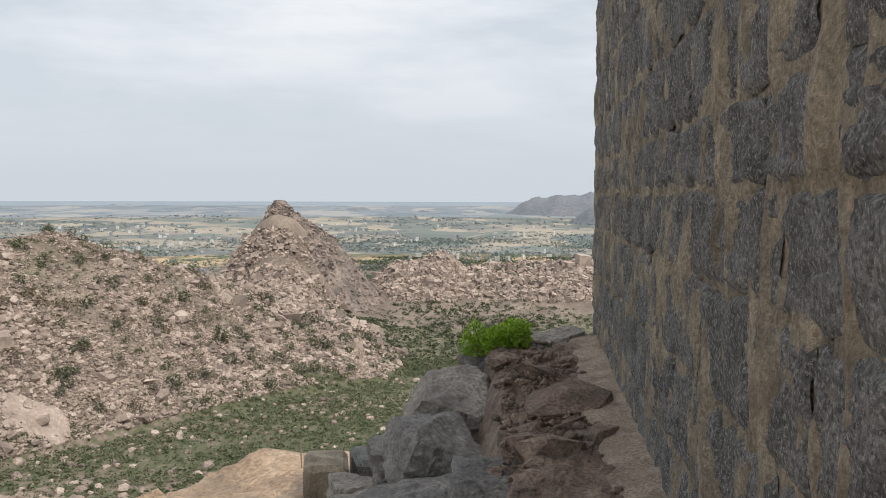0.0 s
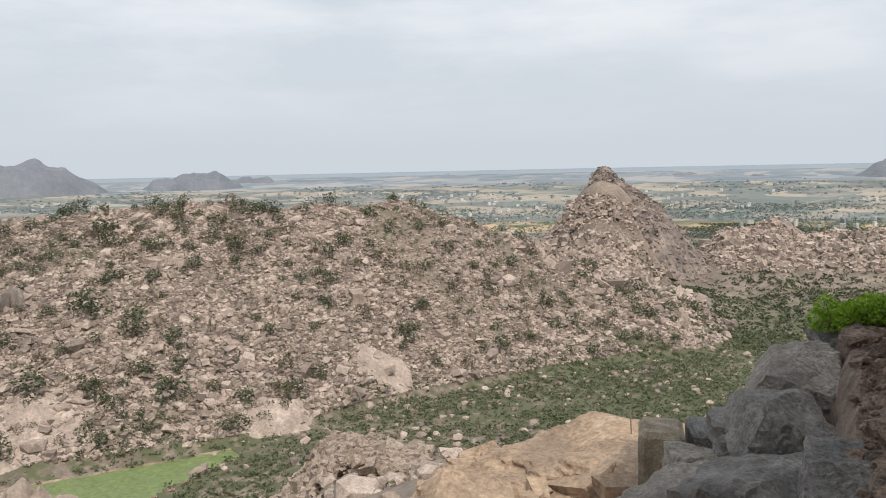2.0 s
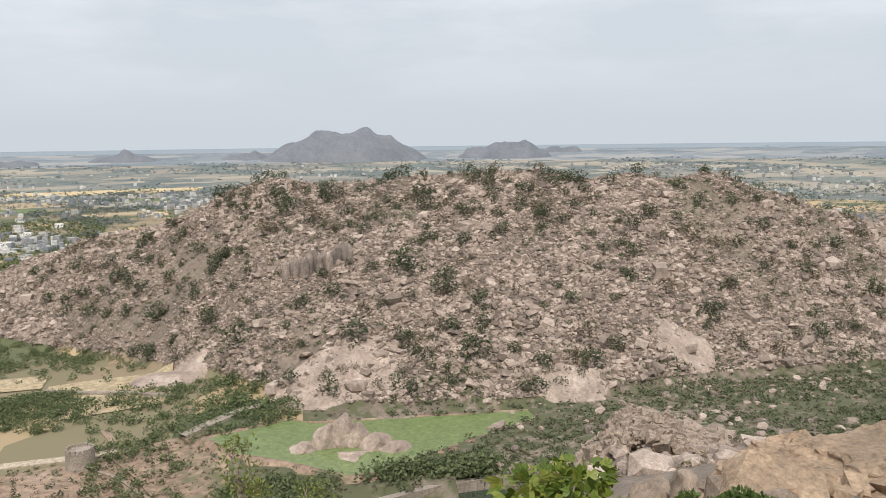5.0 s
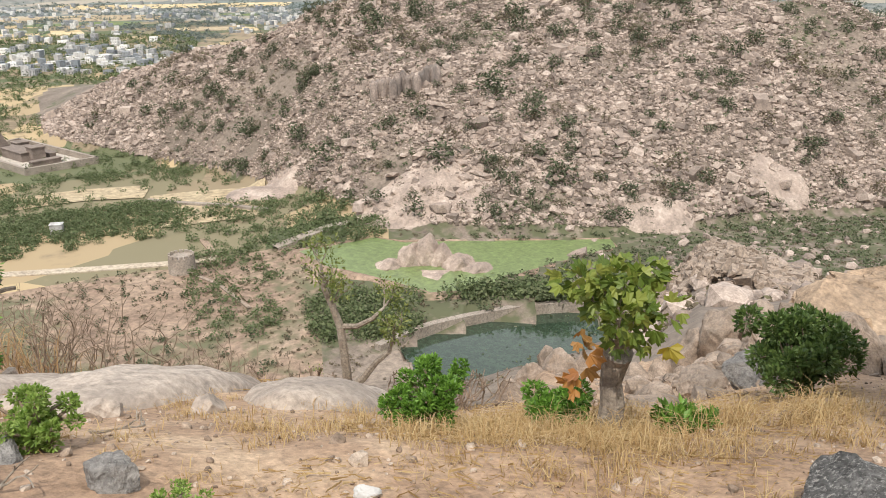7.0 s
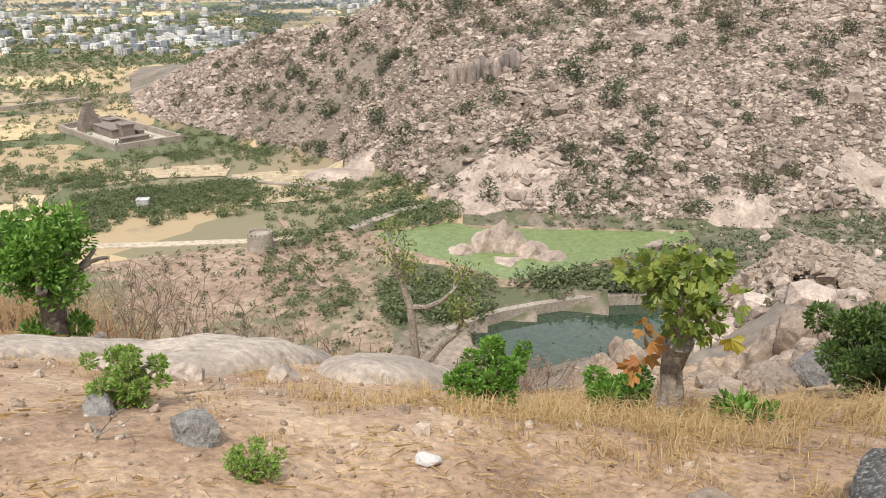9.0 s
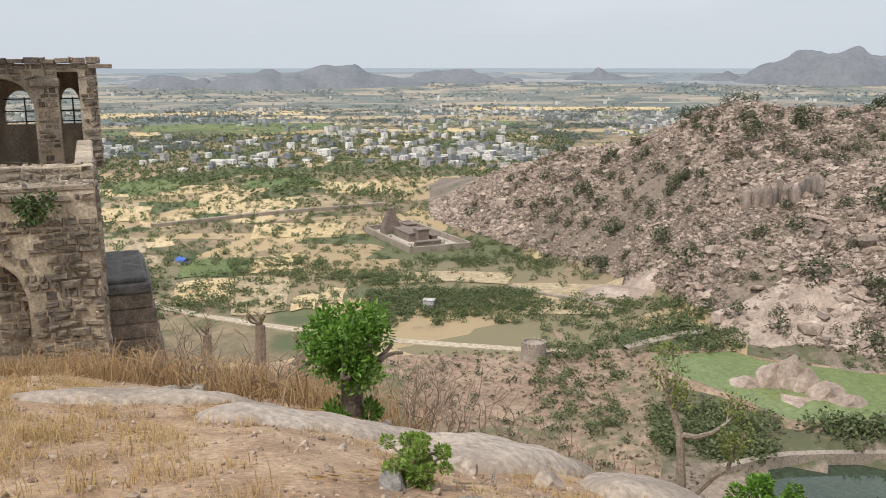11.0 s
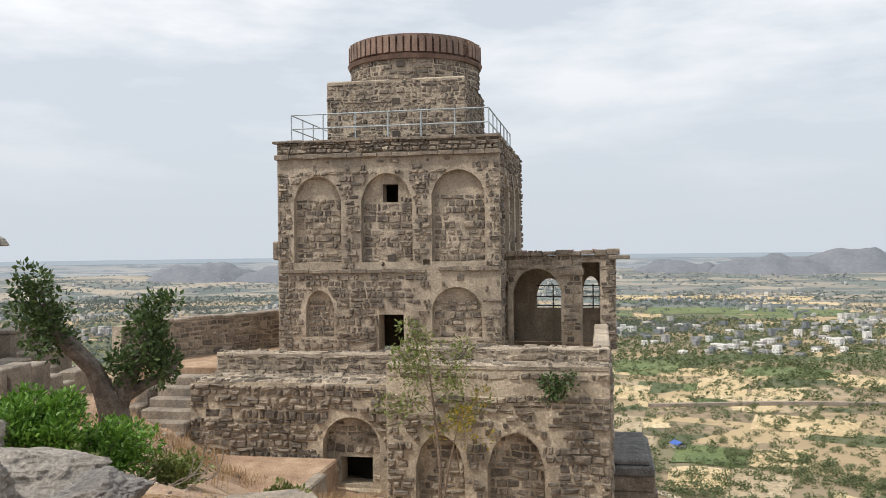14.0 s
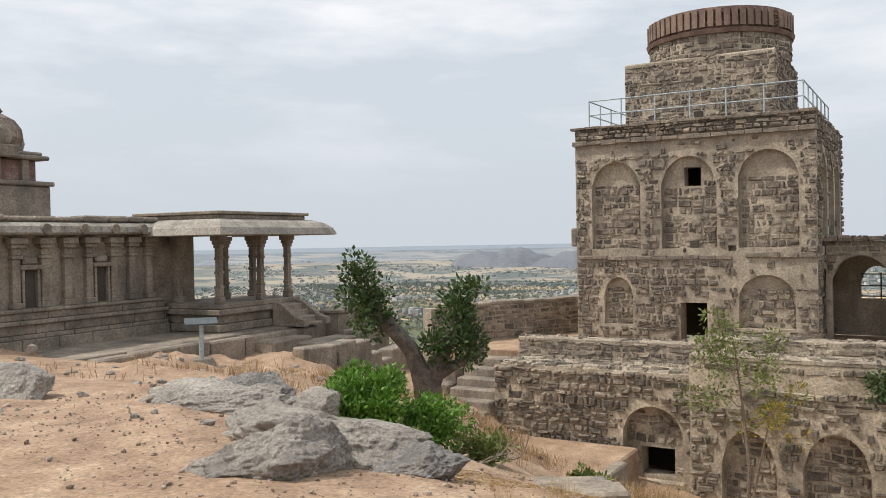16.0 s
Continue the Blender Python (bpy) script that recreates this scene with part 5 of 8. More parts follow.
def build_fields():
    for az0, az1, el0, el1, m in (
        (85.9, 89.0, 8.5, 9.8, M_STRAW), (82.6, 85.7, 8.9, 9.8, M_STRAW), (79.5, 85.6, 10.65, 11.6, M_STRAW), (87.2, 90.9, 14.1, 15.5, M_STRAW), (82.2, 85.8, 12.7, 13.8, M_STRAW),
        (79.7, 81.3, 15.1, 16.7, M_STRAW), (81.5, 83.2, 15.5, 16.5, M_STRAW), (83.4, 87.2, 14.0, 16.6, M_FALLOW), (86.0, 90.5, 12.8, 13.9, M_CROP), (76.2, 80.5, 8.0, 8.6, M_STRAW),
    ):
        field(az0, az1, el0, el1, m, "harvested straw-coloured field" if m is M_STRAW else "dark green crop field" if m is M_CROP else "bare fallow field")
    for az0, az1, el0, el1, m in (
        (60.5, 68.0, 15.0, 17.2, M_FALLOW), (68.0, 76.0, 14.2, 14.95, M_FALLOW), (81.0, 86.0, 7.6, 8.2, M_CROP), (90.0, 94.0, 7.4, 8.2, M_CROP), (73.0, 79.0, 4.4, 4.75, M_STRAW), (80.0, 92.0, 3.9, 4.3, M_CROP),
        (66.0, 80.0, 3.5, 3.8, M_FALLOW), (82.0, 95.0, 3.1, 3.4, M_STRAW), (58.0, 72.0, 2.9, 3.1, M_STRAW), (117.0, 128.0, 3.2, 3.45, M_FALLOW), (92.0, 99.0, 9.0, 9.9, M_STRAW), (92.5, 98.0, 11.0, 12.6, M_FALLOW),
    ):
        field(az0, az1, el0, el1, m, "harvested straw-coloured field" if m is M_STRAW else "dark green crop field" if m is M_CROP else "bare fallow field")
    rng = random.Random(19)
    for el0, deep, first, last, share in ((12.2, 1.0, 84, 100, 0.5), (10.9, 1.0, 82, 100, 0.6), (9.7, 0.8, 79, 101, 0.6), (8.7, 0.75, 76, 101, 0.65), (7.8, 0.7, 77, 102, 0.6), (4.3, 0.28, 60, 104, 0.5), (3.85, 0.24, 60, 130, 0.5), (3.45, 0.22, 60, 132, 0.5)):
        az = first
        while az < last:
            w = rng.uniform(1.2, 3.6)
            if rng.random() < share:
                m = rng.choice((M_STRAW, M_STRAW, M_FALLOW, M_CROP))
                field(az + 0.08, az + w - 0.08, el0 + rng.uniform(0, 0.15) * deep, el0 + deep * rng.uniform(0.7, 0.95), m, "harvested straw-coloured field" if m is M_STRAW else "dark green crop field" if m is M_CROP else "bare fallow field", rng.uniform(-0.3, 0.5), 0.25)
            az += w
    ribbon("road", [(97, -12.6), (93.5, -14.6), (92.0, -15.5), (89.0, -16.4), (86.1, -17.1), (78.9, -18.5), (72.0, -19.2), (67.2, -19.5), (64.0, -19.7)], 5.5, M_ROAD, "pale dusty road across the plain", "road", 0.5)
    ribbon("track", [(64.8, -18.2), (64.3, -19.0), (64.5, -19.8), (63.0, -21.5), (61.9, -23.1)], 3, M_SLOPE, "dusty footpath by the old bastion", "path", 0.25)
    ribbon("fort_wall", [(92.0, -10.4), (83.7, -9.9), (76.8, -9.5)], 4, M_BANK, "long low ruined stone wall across the fields", "wall", 3.0)
    ribbon("fort_wall", [(66.0, -20.2), (64.0, -21.5), (62.0, -23.6)], 1.4, M_BOULDER, "ruined stone wall running down to the bastion", "wall", 0.5)
    ribbon("outer_wall", [(68.0, -15.2), (63.0, -16.2), (60.3, -17.0)], 3, M_BANK, "low stone wall beside the bare field", "wall", 1.5)
    # old round bastion
    x, y = polar(66.3, 331)
    z = gz(x, y)
    bas = thing("bastion", "small round ruined stone bastion beside the road", "bastion", pose(x, y, z - 1))
    bm = bmesh.new()
    bmesh.ops.create_cone(bm, cap_ends=True, segments=28, radius1=5.4, radius2=5.0, depth=7.5, matrix=Matrix.Translation((0, 0, 3.75)))
    part("wall", bm, M_BANK, bas)
    for k in range(14):
        a = 2 * math.pi * k / 14
        bm = bmesh.new()
        bmesh.ops.create_cube(bm, size=1, matrix=Matrix.Translation((4.6 * math.cos(a), 4.6 * math.sin(a), 8.0)) @ Matrix.Rotation(a, 4, "Z") @ Matrix.Diagonal((0.8, 1.3, 1.2, 1)))
        part("merlon", bm, M_BANK, bas)


def build_temple_compound():
    cs = [Vector((*polar(a, r), 0)) for a, r in ((78.0, 607), (74.9, 533), (70.8, 549), (75.0, 630))]
    z = gz(*cs[1][:2])
    t = thing("temple_compound", "walled temple court with a tall stepped gateway tower on the plain", "temple")
    bm = bmesh.new()
    bm.faces.new([bm.verts.new((c.x, c.y, z + 0.6)) for c in cs])
    part("court", bm, material("court_paving", [(0.40, 0.36, 0.31), (0.52, 0.47, 0.41)], scale=0.05, fine=0.6, coord="Position", bump=0), t)
    for a, b in zip(cs, cs[1:] + cs[:1]):
        d = (b - a).normalized()
        bm = bmesh.new()
        bmesh.ops.create_cube(bm, size=1, matrix=Matrix.Translation(((a.x + b.x) / 2, (a.y + b.y) / 2, z + 2)) @ Matrix.Rotation(math.atan2(d.y, d.x), 4, "Z") @ Matrix.Diagonal(((b - a).length + 2, 2.0, 4.2, 1)))
        part("enclosure_wall", bm, M_BANK, t)
    d = (cs[1] - cs[0]).normalized()
    ang = math.atan2(d.y, d.x)
    u, v = d, (cs[3] - cs[0]).normalized()
    org = cs[0]
    dark = material("old_temple_stone", [(0.15, 0.12, 0.10), (0.25, 0.20, 0.17)], scale=0.2, fine=2.0, coord="Position", bump=0.3)
    for fu, fv, lu, lv, h in ((0.5, 0.45, 26, 10, 6), (0.5, 0.8, 36, 4, 3.5), (0.86, 0.5, 4, 18, 3.5), (0.3, 0.5, 10, 8, 5), (0.68, 0.55, 8, 8, 9), (0.2, 0.8, 8, 8, 5)):
        c = org + (cs[1] - cs[0]) * fu + (cs[3] - cs[0]) * fv
        bm = bmesh.new()
        rot = Matrix.Rotation(ang, 4, "Z")
        bmesh.ops.create_cube(bm, size=1, matrix=Matrix.Translation((c.x, c.y, z + h / 2)) @ rot @ Matrix.Diagonal((lu, lv, h, 1)))
        bmesh.ops.create_cube(bm, size=1, matrix=Matrix.Translation((c.x, c.y, z + h + 0.2)) @ rot @ Matrix.Diagonal((lu + 1.2, lv + 1.2, 0.5, 1)))
        part("hall", bm, dark, t)
    x, y = polar(76.3, 600)
    gop = part("gateway_base", (lambda b: (bmesh.ops.create_cube(b, size=1, matrix=Matrix.Translation((x, y, z + 3)) @ Matrix.Rotation(ang, 4, "Z") @ Matrix.Diagonal((9, 13, 7, 1))), b)[1])(bmesh.new()), dark, t)
    for k in range(6):
        f = 1 - k * 0.125
        bm = bmesh.new()
        for g, h0, h1 in ((1.0, 0, 1.3), (0.9, 1.3, 1.9)):
            bmesh.ops.create_cube(bm, size=1, matrix=Matrix.Translation((x, y, z + 6.5 + 1.9 * k + (h0 + h1) / 2)) @ Matrix.Rotation(ang, 4, "Z") @ Matrix.Diagonal((8 * f * g, 11.5 * f * g, h1 - h0, 1)))
        part("tier", bm, dark, t)
    bm = bmesh.new()
    bmesh.ops.create_cone(bm, cap_ends=True, segments=16, radius1=1.3, radius2=1.1, depth=5.5, matrix=Matrix.Translation((x, y, z + 18.2)) @ Matrix.Rotation(ang, 4, "Z") @ Matrix.Rotation(radians(90), 4, "X"))
    part("barrel_roof", bm, dark, t)


def house_mesh(w, d, h):
    bm = bmesh.new()
    box(bm, -w / 2, w / 2, -d / 2, d / 2, -1, h)
    for s in (-1, 1):
        box(bm, s * w / 2 - 0.15, s * w / 2 + 0.15, -d / 2 - 0.15, d / 2 + 0.15, h, h + 0.8)
        box(bm, -w / 2, w / 2, s * d / 2 - 0.15, s * d / 2 + 0.15, h, h + 0.8)
    n0 = len(bm.faces)
    for lv in range(int(h // 3.2) + 0 or 1):
        for k in range(max(2, int(w // 3))):
            x = -w / 2 + w * (k + 0.5) / max(2, int(w // 3))
            for s in (-1, 1):
                box(bm, x - 0.6, x + 0.6, s * d / 2 - 0.05, s * d / 2 + 0.05, lv * 3.2 + 0.9, lv * 3.2 + 2.2)
                box(bm, s * w / 2 - 0.05, s * w / 2 + 0.05, -0.6, 0.6, lv * 3.2 + 0.9, lv * 3.2 + 2.2)
    for fc in list(bm.faces)[n0:]:
        fc.material_index = 1
    me = bpy.data.meshes.new("house")
    bmesh.ops.recalc_face_normals(bm, faces=bm.faces)
    bm.to_mesh(me)
    bm.free()
    return me


def build_town():
    rng = np.random.default_rng(3)
    pane = material("dark_window", [(0.05, 0.055, 0.06), (0.09, 0.09, 0.10)], scale=0.5, rough=0.3, bump=0)
    kinds = [house_mesh(*s) for s in ((9, 7, 3.6), (11, 8, 6.6), (8, 8, 9.6), (14, 8, 3.8), (7, 6, 6.4))]
    for me in kinds:
        me.materials.append(M_WHITE)
        me.materials.append(pane)
    x, y, a, r = spread(rng, 300, 66, 93, 980, 1420)
    for k in range(165):
        ob = new("house", kinds[int(rng.choice(5, p=(0.35, 0.25, 0.08, 0.2, 0.12)))])
        ob.matrix_world = pose(x[k], y[k], gz(x[k], y[k]), 0, 0, float(rng.uniform(0, 40)) + 20)
        tagged(ob, "small flat-roofed whitewashed town house", "house", "houses of the town")
    V, F = [], []
    cube = np.array([[i, j, k] for k in (-0.3, 1) for j in (-0.5, 0.5) for i in (-0.5, 0.5)])
    quads = np.array([[4, 5, 7, 6], [0, 1, 5, 4], [1, 3, 7, 5], [3, 2, 6, 7], [2, 0, 4, 6]])
    sets = [spread(rng, 1500, 60, 97, 1050, 1500), spread(rng, 700, 60, 100, 1500, 2300), spread(rng, 1100, 113, 136, 1150, 1900), spread(rng, 500, -14, 50, 1300, 2400), spread(rng, 300, 50, 60, 1400, 2200), spread(rng, 1500, -14, 140, 2200, 3300)]
    x, y = np.concatenate([s[0] for s in sets]), np.concatenate([s[1] for s in sets])
    keep = (fbm(x * 0.006, y * 0.006, 41) > 0.52) & (hill_height(np.degrees(np.arctan2(-x, y)), np.hypot(x, y)) < 2)
    x, y = x[keep], y[keep]
    z = ground_z(x, y)
    t = rng.uniform(0, np.pi, len(x))
    s = np.stack([rng.uniform(5, 11, len(x)), rng.uniform(4, 8, len(x)), rng.choice([3.5, 3.8, 6.5, 9], len(x))], -1)
    P = cube[None] * s[:, None, :]
    c, q = np.cos(t)[:, None], np.sin(t)[:, None]
    P = np.stack([P[..., 0] * c - P[..., 1] * q + x[:, None], P[..., 0] * q + P[..., 1] * c + y[:, None], P[..., 2] + z[:, None]], -1)
    raw = raw_mesh("far_houses", P.reshape(-1, 3), (quads[None] + (np.arange(len(x)) * 8)[:, None, None]).reshape(-1, 4), M_WHITE_I)
    tagged(raw, "pale flat-roofed houses of the spread-out town", "houses", kind="stuff")
    # blue shed by the road and a white hut in the grove
    hx, hy = polar(90.2, 530)
    shed = thing("blue_shed", "low shed under a blue tarpaulin roof beside the road", "shed", pose(hx, hy, gz(hx, hy), 0, 0, 30))
    one_box("wall", M_WHITE, shed, -4, 4, -3, 3, -1, 2.4)
    bm = bmesh.new()
    vs = [bm.verts.new(p) for p in ((-4.6, -3.6, 2.4), (4.6, -3.6, 2.4), (4.6, 0, 4.2), (-4.6, 0, 4.2), (4.6, 3.6, 2.4), (-4.6, 3.6, 2.4))]
    bm.faces.new(vs[:4])
    bm.faces.new((vs[3], vs[2], vs[4], vs[5]))
    part("roof", bm, M_TARP, shed, "blue tarpaulin roof")
    hx, hy = polar(73.7, 405)
    hut = thing("white_hut", "small whitewashed hut among the thorn trees", "hut", pose(hx, hy, gz(hx, hy), 0, 0, 60))
    one_box("wall", M_WHITE, hut, -2.6, 2.6, -2, 2, -1, 4.6)
    one_box("roof", M_WHITE, hut, -2.9, 2.9, -2.3, 2.3, 4.6, 4.9)


def far_hill(az, half, el, r, seed, seat=-2.2):
    """A low distant hill whose crest reaches the height angle el."""
    n, m = 60, 12
    V, F = [], []
    for i in range(n + 1):
        f = 2 * i / n - 1
        shape = (1 - abs(f) ** 2.2) * (0.62 + 0.7 * float(fbm(np.array([f * 2.0 + seed]), np.array([seed * 1.7]), seed, 3)[0]))
        for j in range(m + 1):
            g = j / m
            rr = r + 620 * (g - 0.5) * (1 - abs(f) * 0.5)
            base = r * math.tan(radians(seat))
            top = r * math.tan(radians(el))
            k = math.sin(math.pi * g) ** 0.8 * (0.86 + 0.28 * float(fbm(np.array([f * 7 + seed]), np.array([g * 4.0]), seed + 3, 3)[0]))
            x, y = polar(az + half * f, rr)
            V.append((x, y, base - 25 + (top - base + 25) * shape * k * 0.98))
    for i in range(n):
        for j in range(m):
            q = i * (m + 1) + j
            F.append((q, q + 1, q + m + 2, q + m + 1))
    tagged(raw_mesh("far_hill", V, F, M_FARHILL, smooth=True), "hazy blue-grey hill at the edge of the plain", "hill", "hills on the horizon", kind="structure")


def build_distance():
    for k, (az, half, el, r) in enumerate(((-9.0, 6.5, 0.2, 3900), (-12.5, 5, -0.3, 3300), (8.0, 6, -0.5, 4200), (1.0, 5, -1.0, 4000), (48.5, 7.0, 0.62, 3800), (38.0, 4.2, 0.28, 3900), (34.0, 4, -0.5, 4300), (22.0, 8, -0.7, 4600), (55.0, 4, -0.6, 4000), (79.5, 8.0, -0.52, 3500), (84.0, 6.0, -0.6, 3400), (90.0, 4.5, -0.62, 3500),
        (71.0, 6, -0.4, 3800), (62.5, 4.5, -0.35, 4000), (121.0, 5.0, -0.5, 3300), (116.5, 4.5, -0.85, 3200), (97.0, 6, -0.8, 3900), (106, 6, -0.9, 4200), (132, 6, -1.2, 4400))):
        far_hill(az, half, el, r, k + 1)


build_hill()
build_scrub()
build_water()
build_fields()
build_temple_compound()
build_town()
build_distance()
# ---- the rest of the palace ----
def build_annex():
    rng = random.Random(21)
    an = thing("arched_annex", "ruined arched stone gallery beside the tower, partly roofless", "gallery", PALACE)
    front_o = [(0.18, 1.87, -3.3, -1.3, -0.5), (2.6, 3.2, -3.3, -0.3, -0.3)]
    back_o = [(0.85, 1.86, -2.05, -1.5, -0.93), (2.58, 3.18, -2.05, -1.35, -0.86)]
    bm = bmesh.new()
    wall_skin(bm, 0.02, 3.75, -3.3, -0.05, front_o, 1.9, 2.35)
    fw = part("front_wall", bm, M_MORTAR, an)
    lay_stones(rng, stones(rng, 0.02, 3.75, -3.3, -0.05, front_o, 0.17, 0.3, 0.9, 0.05), lambda x, z, o: (x, 1.9 - o, z), fw, M_STONE)
    bm = bmesh.new()
    wall_skin(bm, 0.02, 3.75, -3.3, -0.1, back_o, 4.3, 4.7)
    part("back_wall", bm, M_MORTAR, an)
    bm = bmesh.new()
    wall_skin(bm, 2.36, 4.29, -3.3, -0.1, [(2.7, 3.9, -3.3, -1.5, -0.9)], 0, 0.4)
    bmesh.ops.transform(bm, matrix=Matrix(((0, -1, 0, 3.75), (1, 0, 0, 0), (0, 0, 1, 0), (0, 0, 0, 1))), verts=bm.verts)
    part("end_wall", bm, M_MORTAR, an)
    for k in range(9):
        a, b = -0.05 + 3.95 * k / 9, -0.05 + 3.95 * (k + 1) / 9
        one_box("roof_slab", M_STONE, an, a, b - 0.02, 1.78 + rng.uniform(-0.08, 0.08), 4.8, -0.05 + rng.uniform(-0.02, 0.02), 0.1 + rng.uniform(-0.03, 0.07), 0.02)
    lay_stones(rng, stones(rng, 0.0, 3.8, 0.02, 0.2, (), 0.09, 0.3, 0.65, 0.06), lambda x, z, o: (x, 1.85 - o, z), fw, M_BRICK, name="brick")
    one_box("beam", M_STONE, an, 3.5, 4.22, 1.7, 2.0, -0.2, -0.06, 0.02, "broken stone bracket")
    one_box("pier_cap", M_STONE, an, 1.8, 2.66, 1.76, 1.9, -0.75, -0.5, 0.03)
    for x0, x1 in ((0.85, 1.86), (2.58, 3.18)):
        for z in (-1.95, -1.6, -1.2):
            bm = bmesh.new()
            tube(bm, [(x0, 4.25, z), (x1, 4.25, z)], [0.022, 0.022], 5)
            part("window_bar", bm, M_DARKRAIL, an)
        bm = bmesh.new()
        xm = x0 + 0.62 * (x1 - x0)
        tube(bm, [(xm, 4.25, -2.05), (xm, 4.25, -1.15)], [0.025, 0.025], 5)
        part("window_bar", bm, M_DARKRAIL, an)
    return an


def build_buttress():
    rng = random.Random(31)
    b = thing("buttress", "sloping stone buttress at the terrace corner", "buttress", PALACE)
    n = 12
    for k in range(n):
        z0, z1 = -11.5 + 5.2 * k / n, -11.5 + 5.2 * (k + 1) / n
        out = 5.35 - 0.72 * (k + 0.5) / n
        y = -3.2
        while y < 0.8:
            w = rng.uniform(0.5, 0.95)
            one_box("stone", M_STONE, b, 3.47, out + rng.uniform(-0.05, 0.04), y, min(y + w, 0.9) - 0.02, z0, z1 - 0.015, 0.03)
            y += w
    one_box("cap_stone", M_WALLROCK, b, 3.47, 4.68, -3.25, 0.9, -6.3, -6.02, 0.05)
    one_box("cap_stone", M_WALLROCK, b, 3.47, 4.55, -3.1, 0.7, -6.02, -5.85, 0.05)


def build_court():
    """Stairs to the terrace, the lower court with its steps, and the walls round it."""
    rng = random.Random(41)
    st = thing("terrace_stairs", "worn stone stairs up to the terrace", "stairs", PALACE)
    for k in range(7):
        y = -6.9 + 0.42 * k
        bm = bmesh.new()
        box(bm, -9.75 + 0.02 * k, -8.12, y, y + 0.6, -6.2, -5.02 + 0.255 * k, 0.035)
        part("step", bm, M_TEMPLE, st)
    w = thing("stair_wall", "broken stone side wall of the stairs", "wall", PALACE)
    for k in range(5):
        bm = bmesh.new()
        box(bm, -10.3, -9.8, -6.6 + 0.55 * k, -6.07 + 0.55 * k, -6.2, -4.6 + 0.25 * k + rng.uniform(-0.1, 0.1), 0.06)
        part("block", bm, M_STONE, w)
    ct = thing("lower_court", "small dusty court with a stone kerb", "court", PALACE, kind="structure")
    one_box("fill", M_SOIL, ct, -8.0, -3.75, -10.7, -6.0, -6.9, -5.36, 0.05)
    for x0, x1, y0, y1 in ((-8.2, -5.9, -11.0, -10.7), (-5.88, -3.72, -11.0, -10.72), (-3.74, -3.4, -10.98, -9.4), (-3.74, -3.42, -9.38, -7.9)):
        one_box("kerb_stone", M_TEMPLE, ct, x0, x1, y0, y1, -6.8, -5.26 + rng.uniform(-0.03, 0.03), 0.04)
    cs = thing("court_steps", "three rough stone steps beside the lower court", "steps", PALACE)
    for k in range(3):
        one_box("step", M_TEMPLE, cs, -3.38 + 0.45 * k, -2.9 + 0.45 * k, -11.6, -9.0, -7.2, -5.5 - 0.22 * k, 0.05)
    fw = thing("court_wall", "long brown rubble wall beside the tower", "wall", PALACE)
    a, b = Vector((-7.75, 4.6, 0)), Vector((-11.8, -3.4, 0))
    d = (b - a).normalized()
    nrm = Vector((d.y, -d.x, 0))
    if nrm.y > 0:
        nrm = -nrm
    L = (b - a).length
    bm = bmesh.new()
    m = Matrix.Translation((a + b) / 2 + Vector((0, 0, -3.1))) @ Matrix.Rotation(math.atan2(d.y, d.x), 4, "Z") @ Matrix.Diagonal((L, 0.5, 2.0, 1))
    bmesh.ops.create_cube(bm, size=1, matrix=m)
    core = part("core", bm, M_MORTAR, fw)
    lay_stones(rng, stones(rng, 0, L, -3.9, -2.12, (), 0.18, 0.34, 0.96, 0.04), lambda x, z, o: tuple(a + d * x + nrm * (0.25 + o) + Vector((0, 0, z))), core, M_STONE)
    for k in range(int(L / 0.5)):
        p = a + d * (0.5 * k + 0.25)
        bm = bmesh.new()
        bmesh.ops.create_cube(bm, size=1, matrix=Matrix.Translation((p.x, p.y, -2.07 + rng.uniform(-0.03, 0.05))) @ Matrix.Rotation(math.atan2(d.y, d.x) + rng.uniform(-0.1, 0.1), 4, "Z") @ Matrix.Diagonal((0.47, 0.6, 0.14, 1)))
        bmesh.ops.bevel(bm, geom=bm.edges[:], offset=0.03, segments=1, affect="EDGES")
        part("cap_stone", bm, M_TEMPLE, fw)
    fl = thing("terrace_floor", "red-brown earth floor of the terrace", "floor", PALACE, kind="structure")
    one_box("fill", M_SOIL, fl, -11.6, 3.0, -3.55, 1.0, -5.0, -3.32, 0.02)
    one_box("fill", M_SOIL, fl, -11.6, -7.76, 1.0, 6.0, -5.0, -3.33, 0.02)
    one_box("fill", M_SOIL, fl, 0.02, 3.3, 1.0, 4.3, -5.0, -3.31, 0.02)


# ---- the temple (x along its long wall, y away from the path) ----
TEMPLE = pose(-17.05, -22.4, 0.15, 0, 0, 187)


def pillar_mesh():
    """A carved square pillar with a base, notched shaft, belts and a bracket capital, 1 high unit per metre."""
    bm = bmesh.new()
    for h0, h1, w in ((0, 0.22, 0.21), (0.22, 0.5, 0.16), (0.5, 0.58, 0.19), (0.58, 0.95, 0.145), (0.95, 1.05, 0.185), (1.05, 1.4, 0.145), (1.4, 1.5, 0.18), (1.5, 1.78, 0.155), (1.78, 1.9, 0.2), (1.9, 2.02, 0.25), (2.02, 2.17, 0.31)):
        box(bm, -w, w, -w, w, h0, h1, 0.02)
    return bm


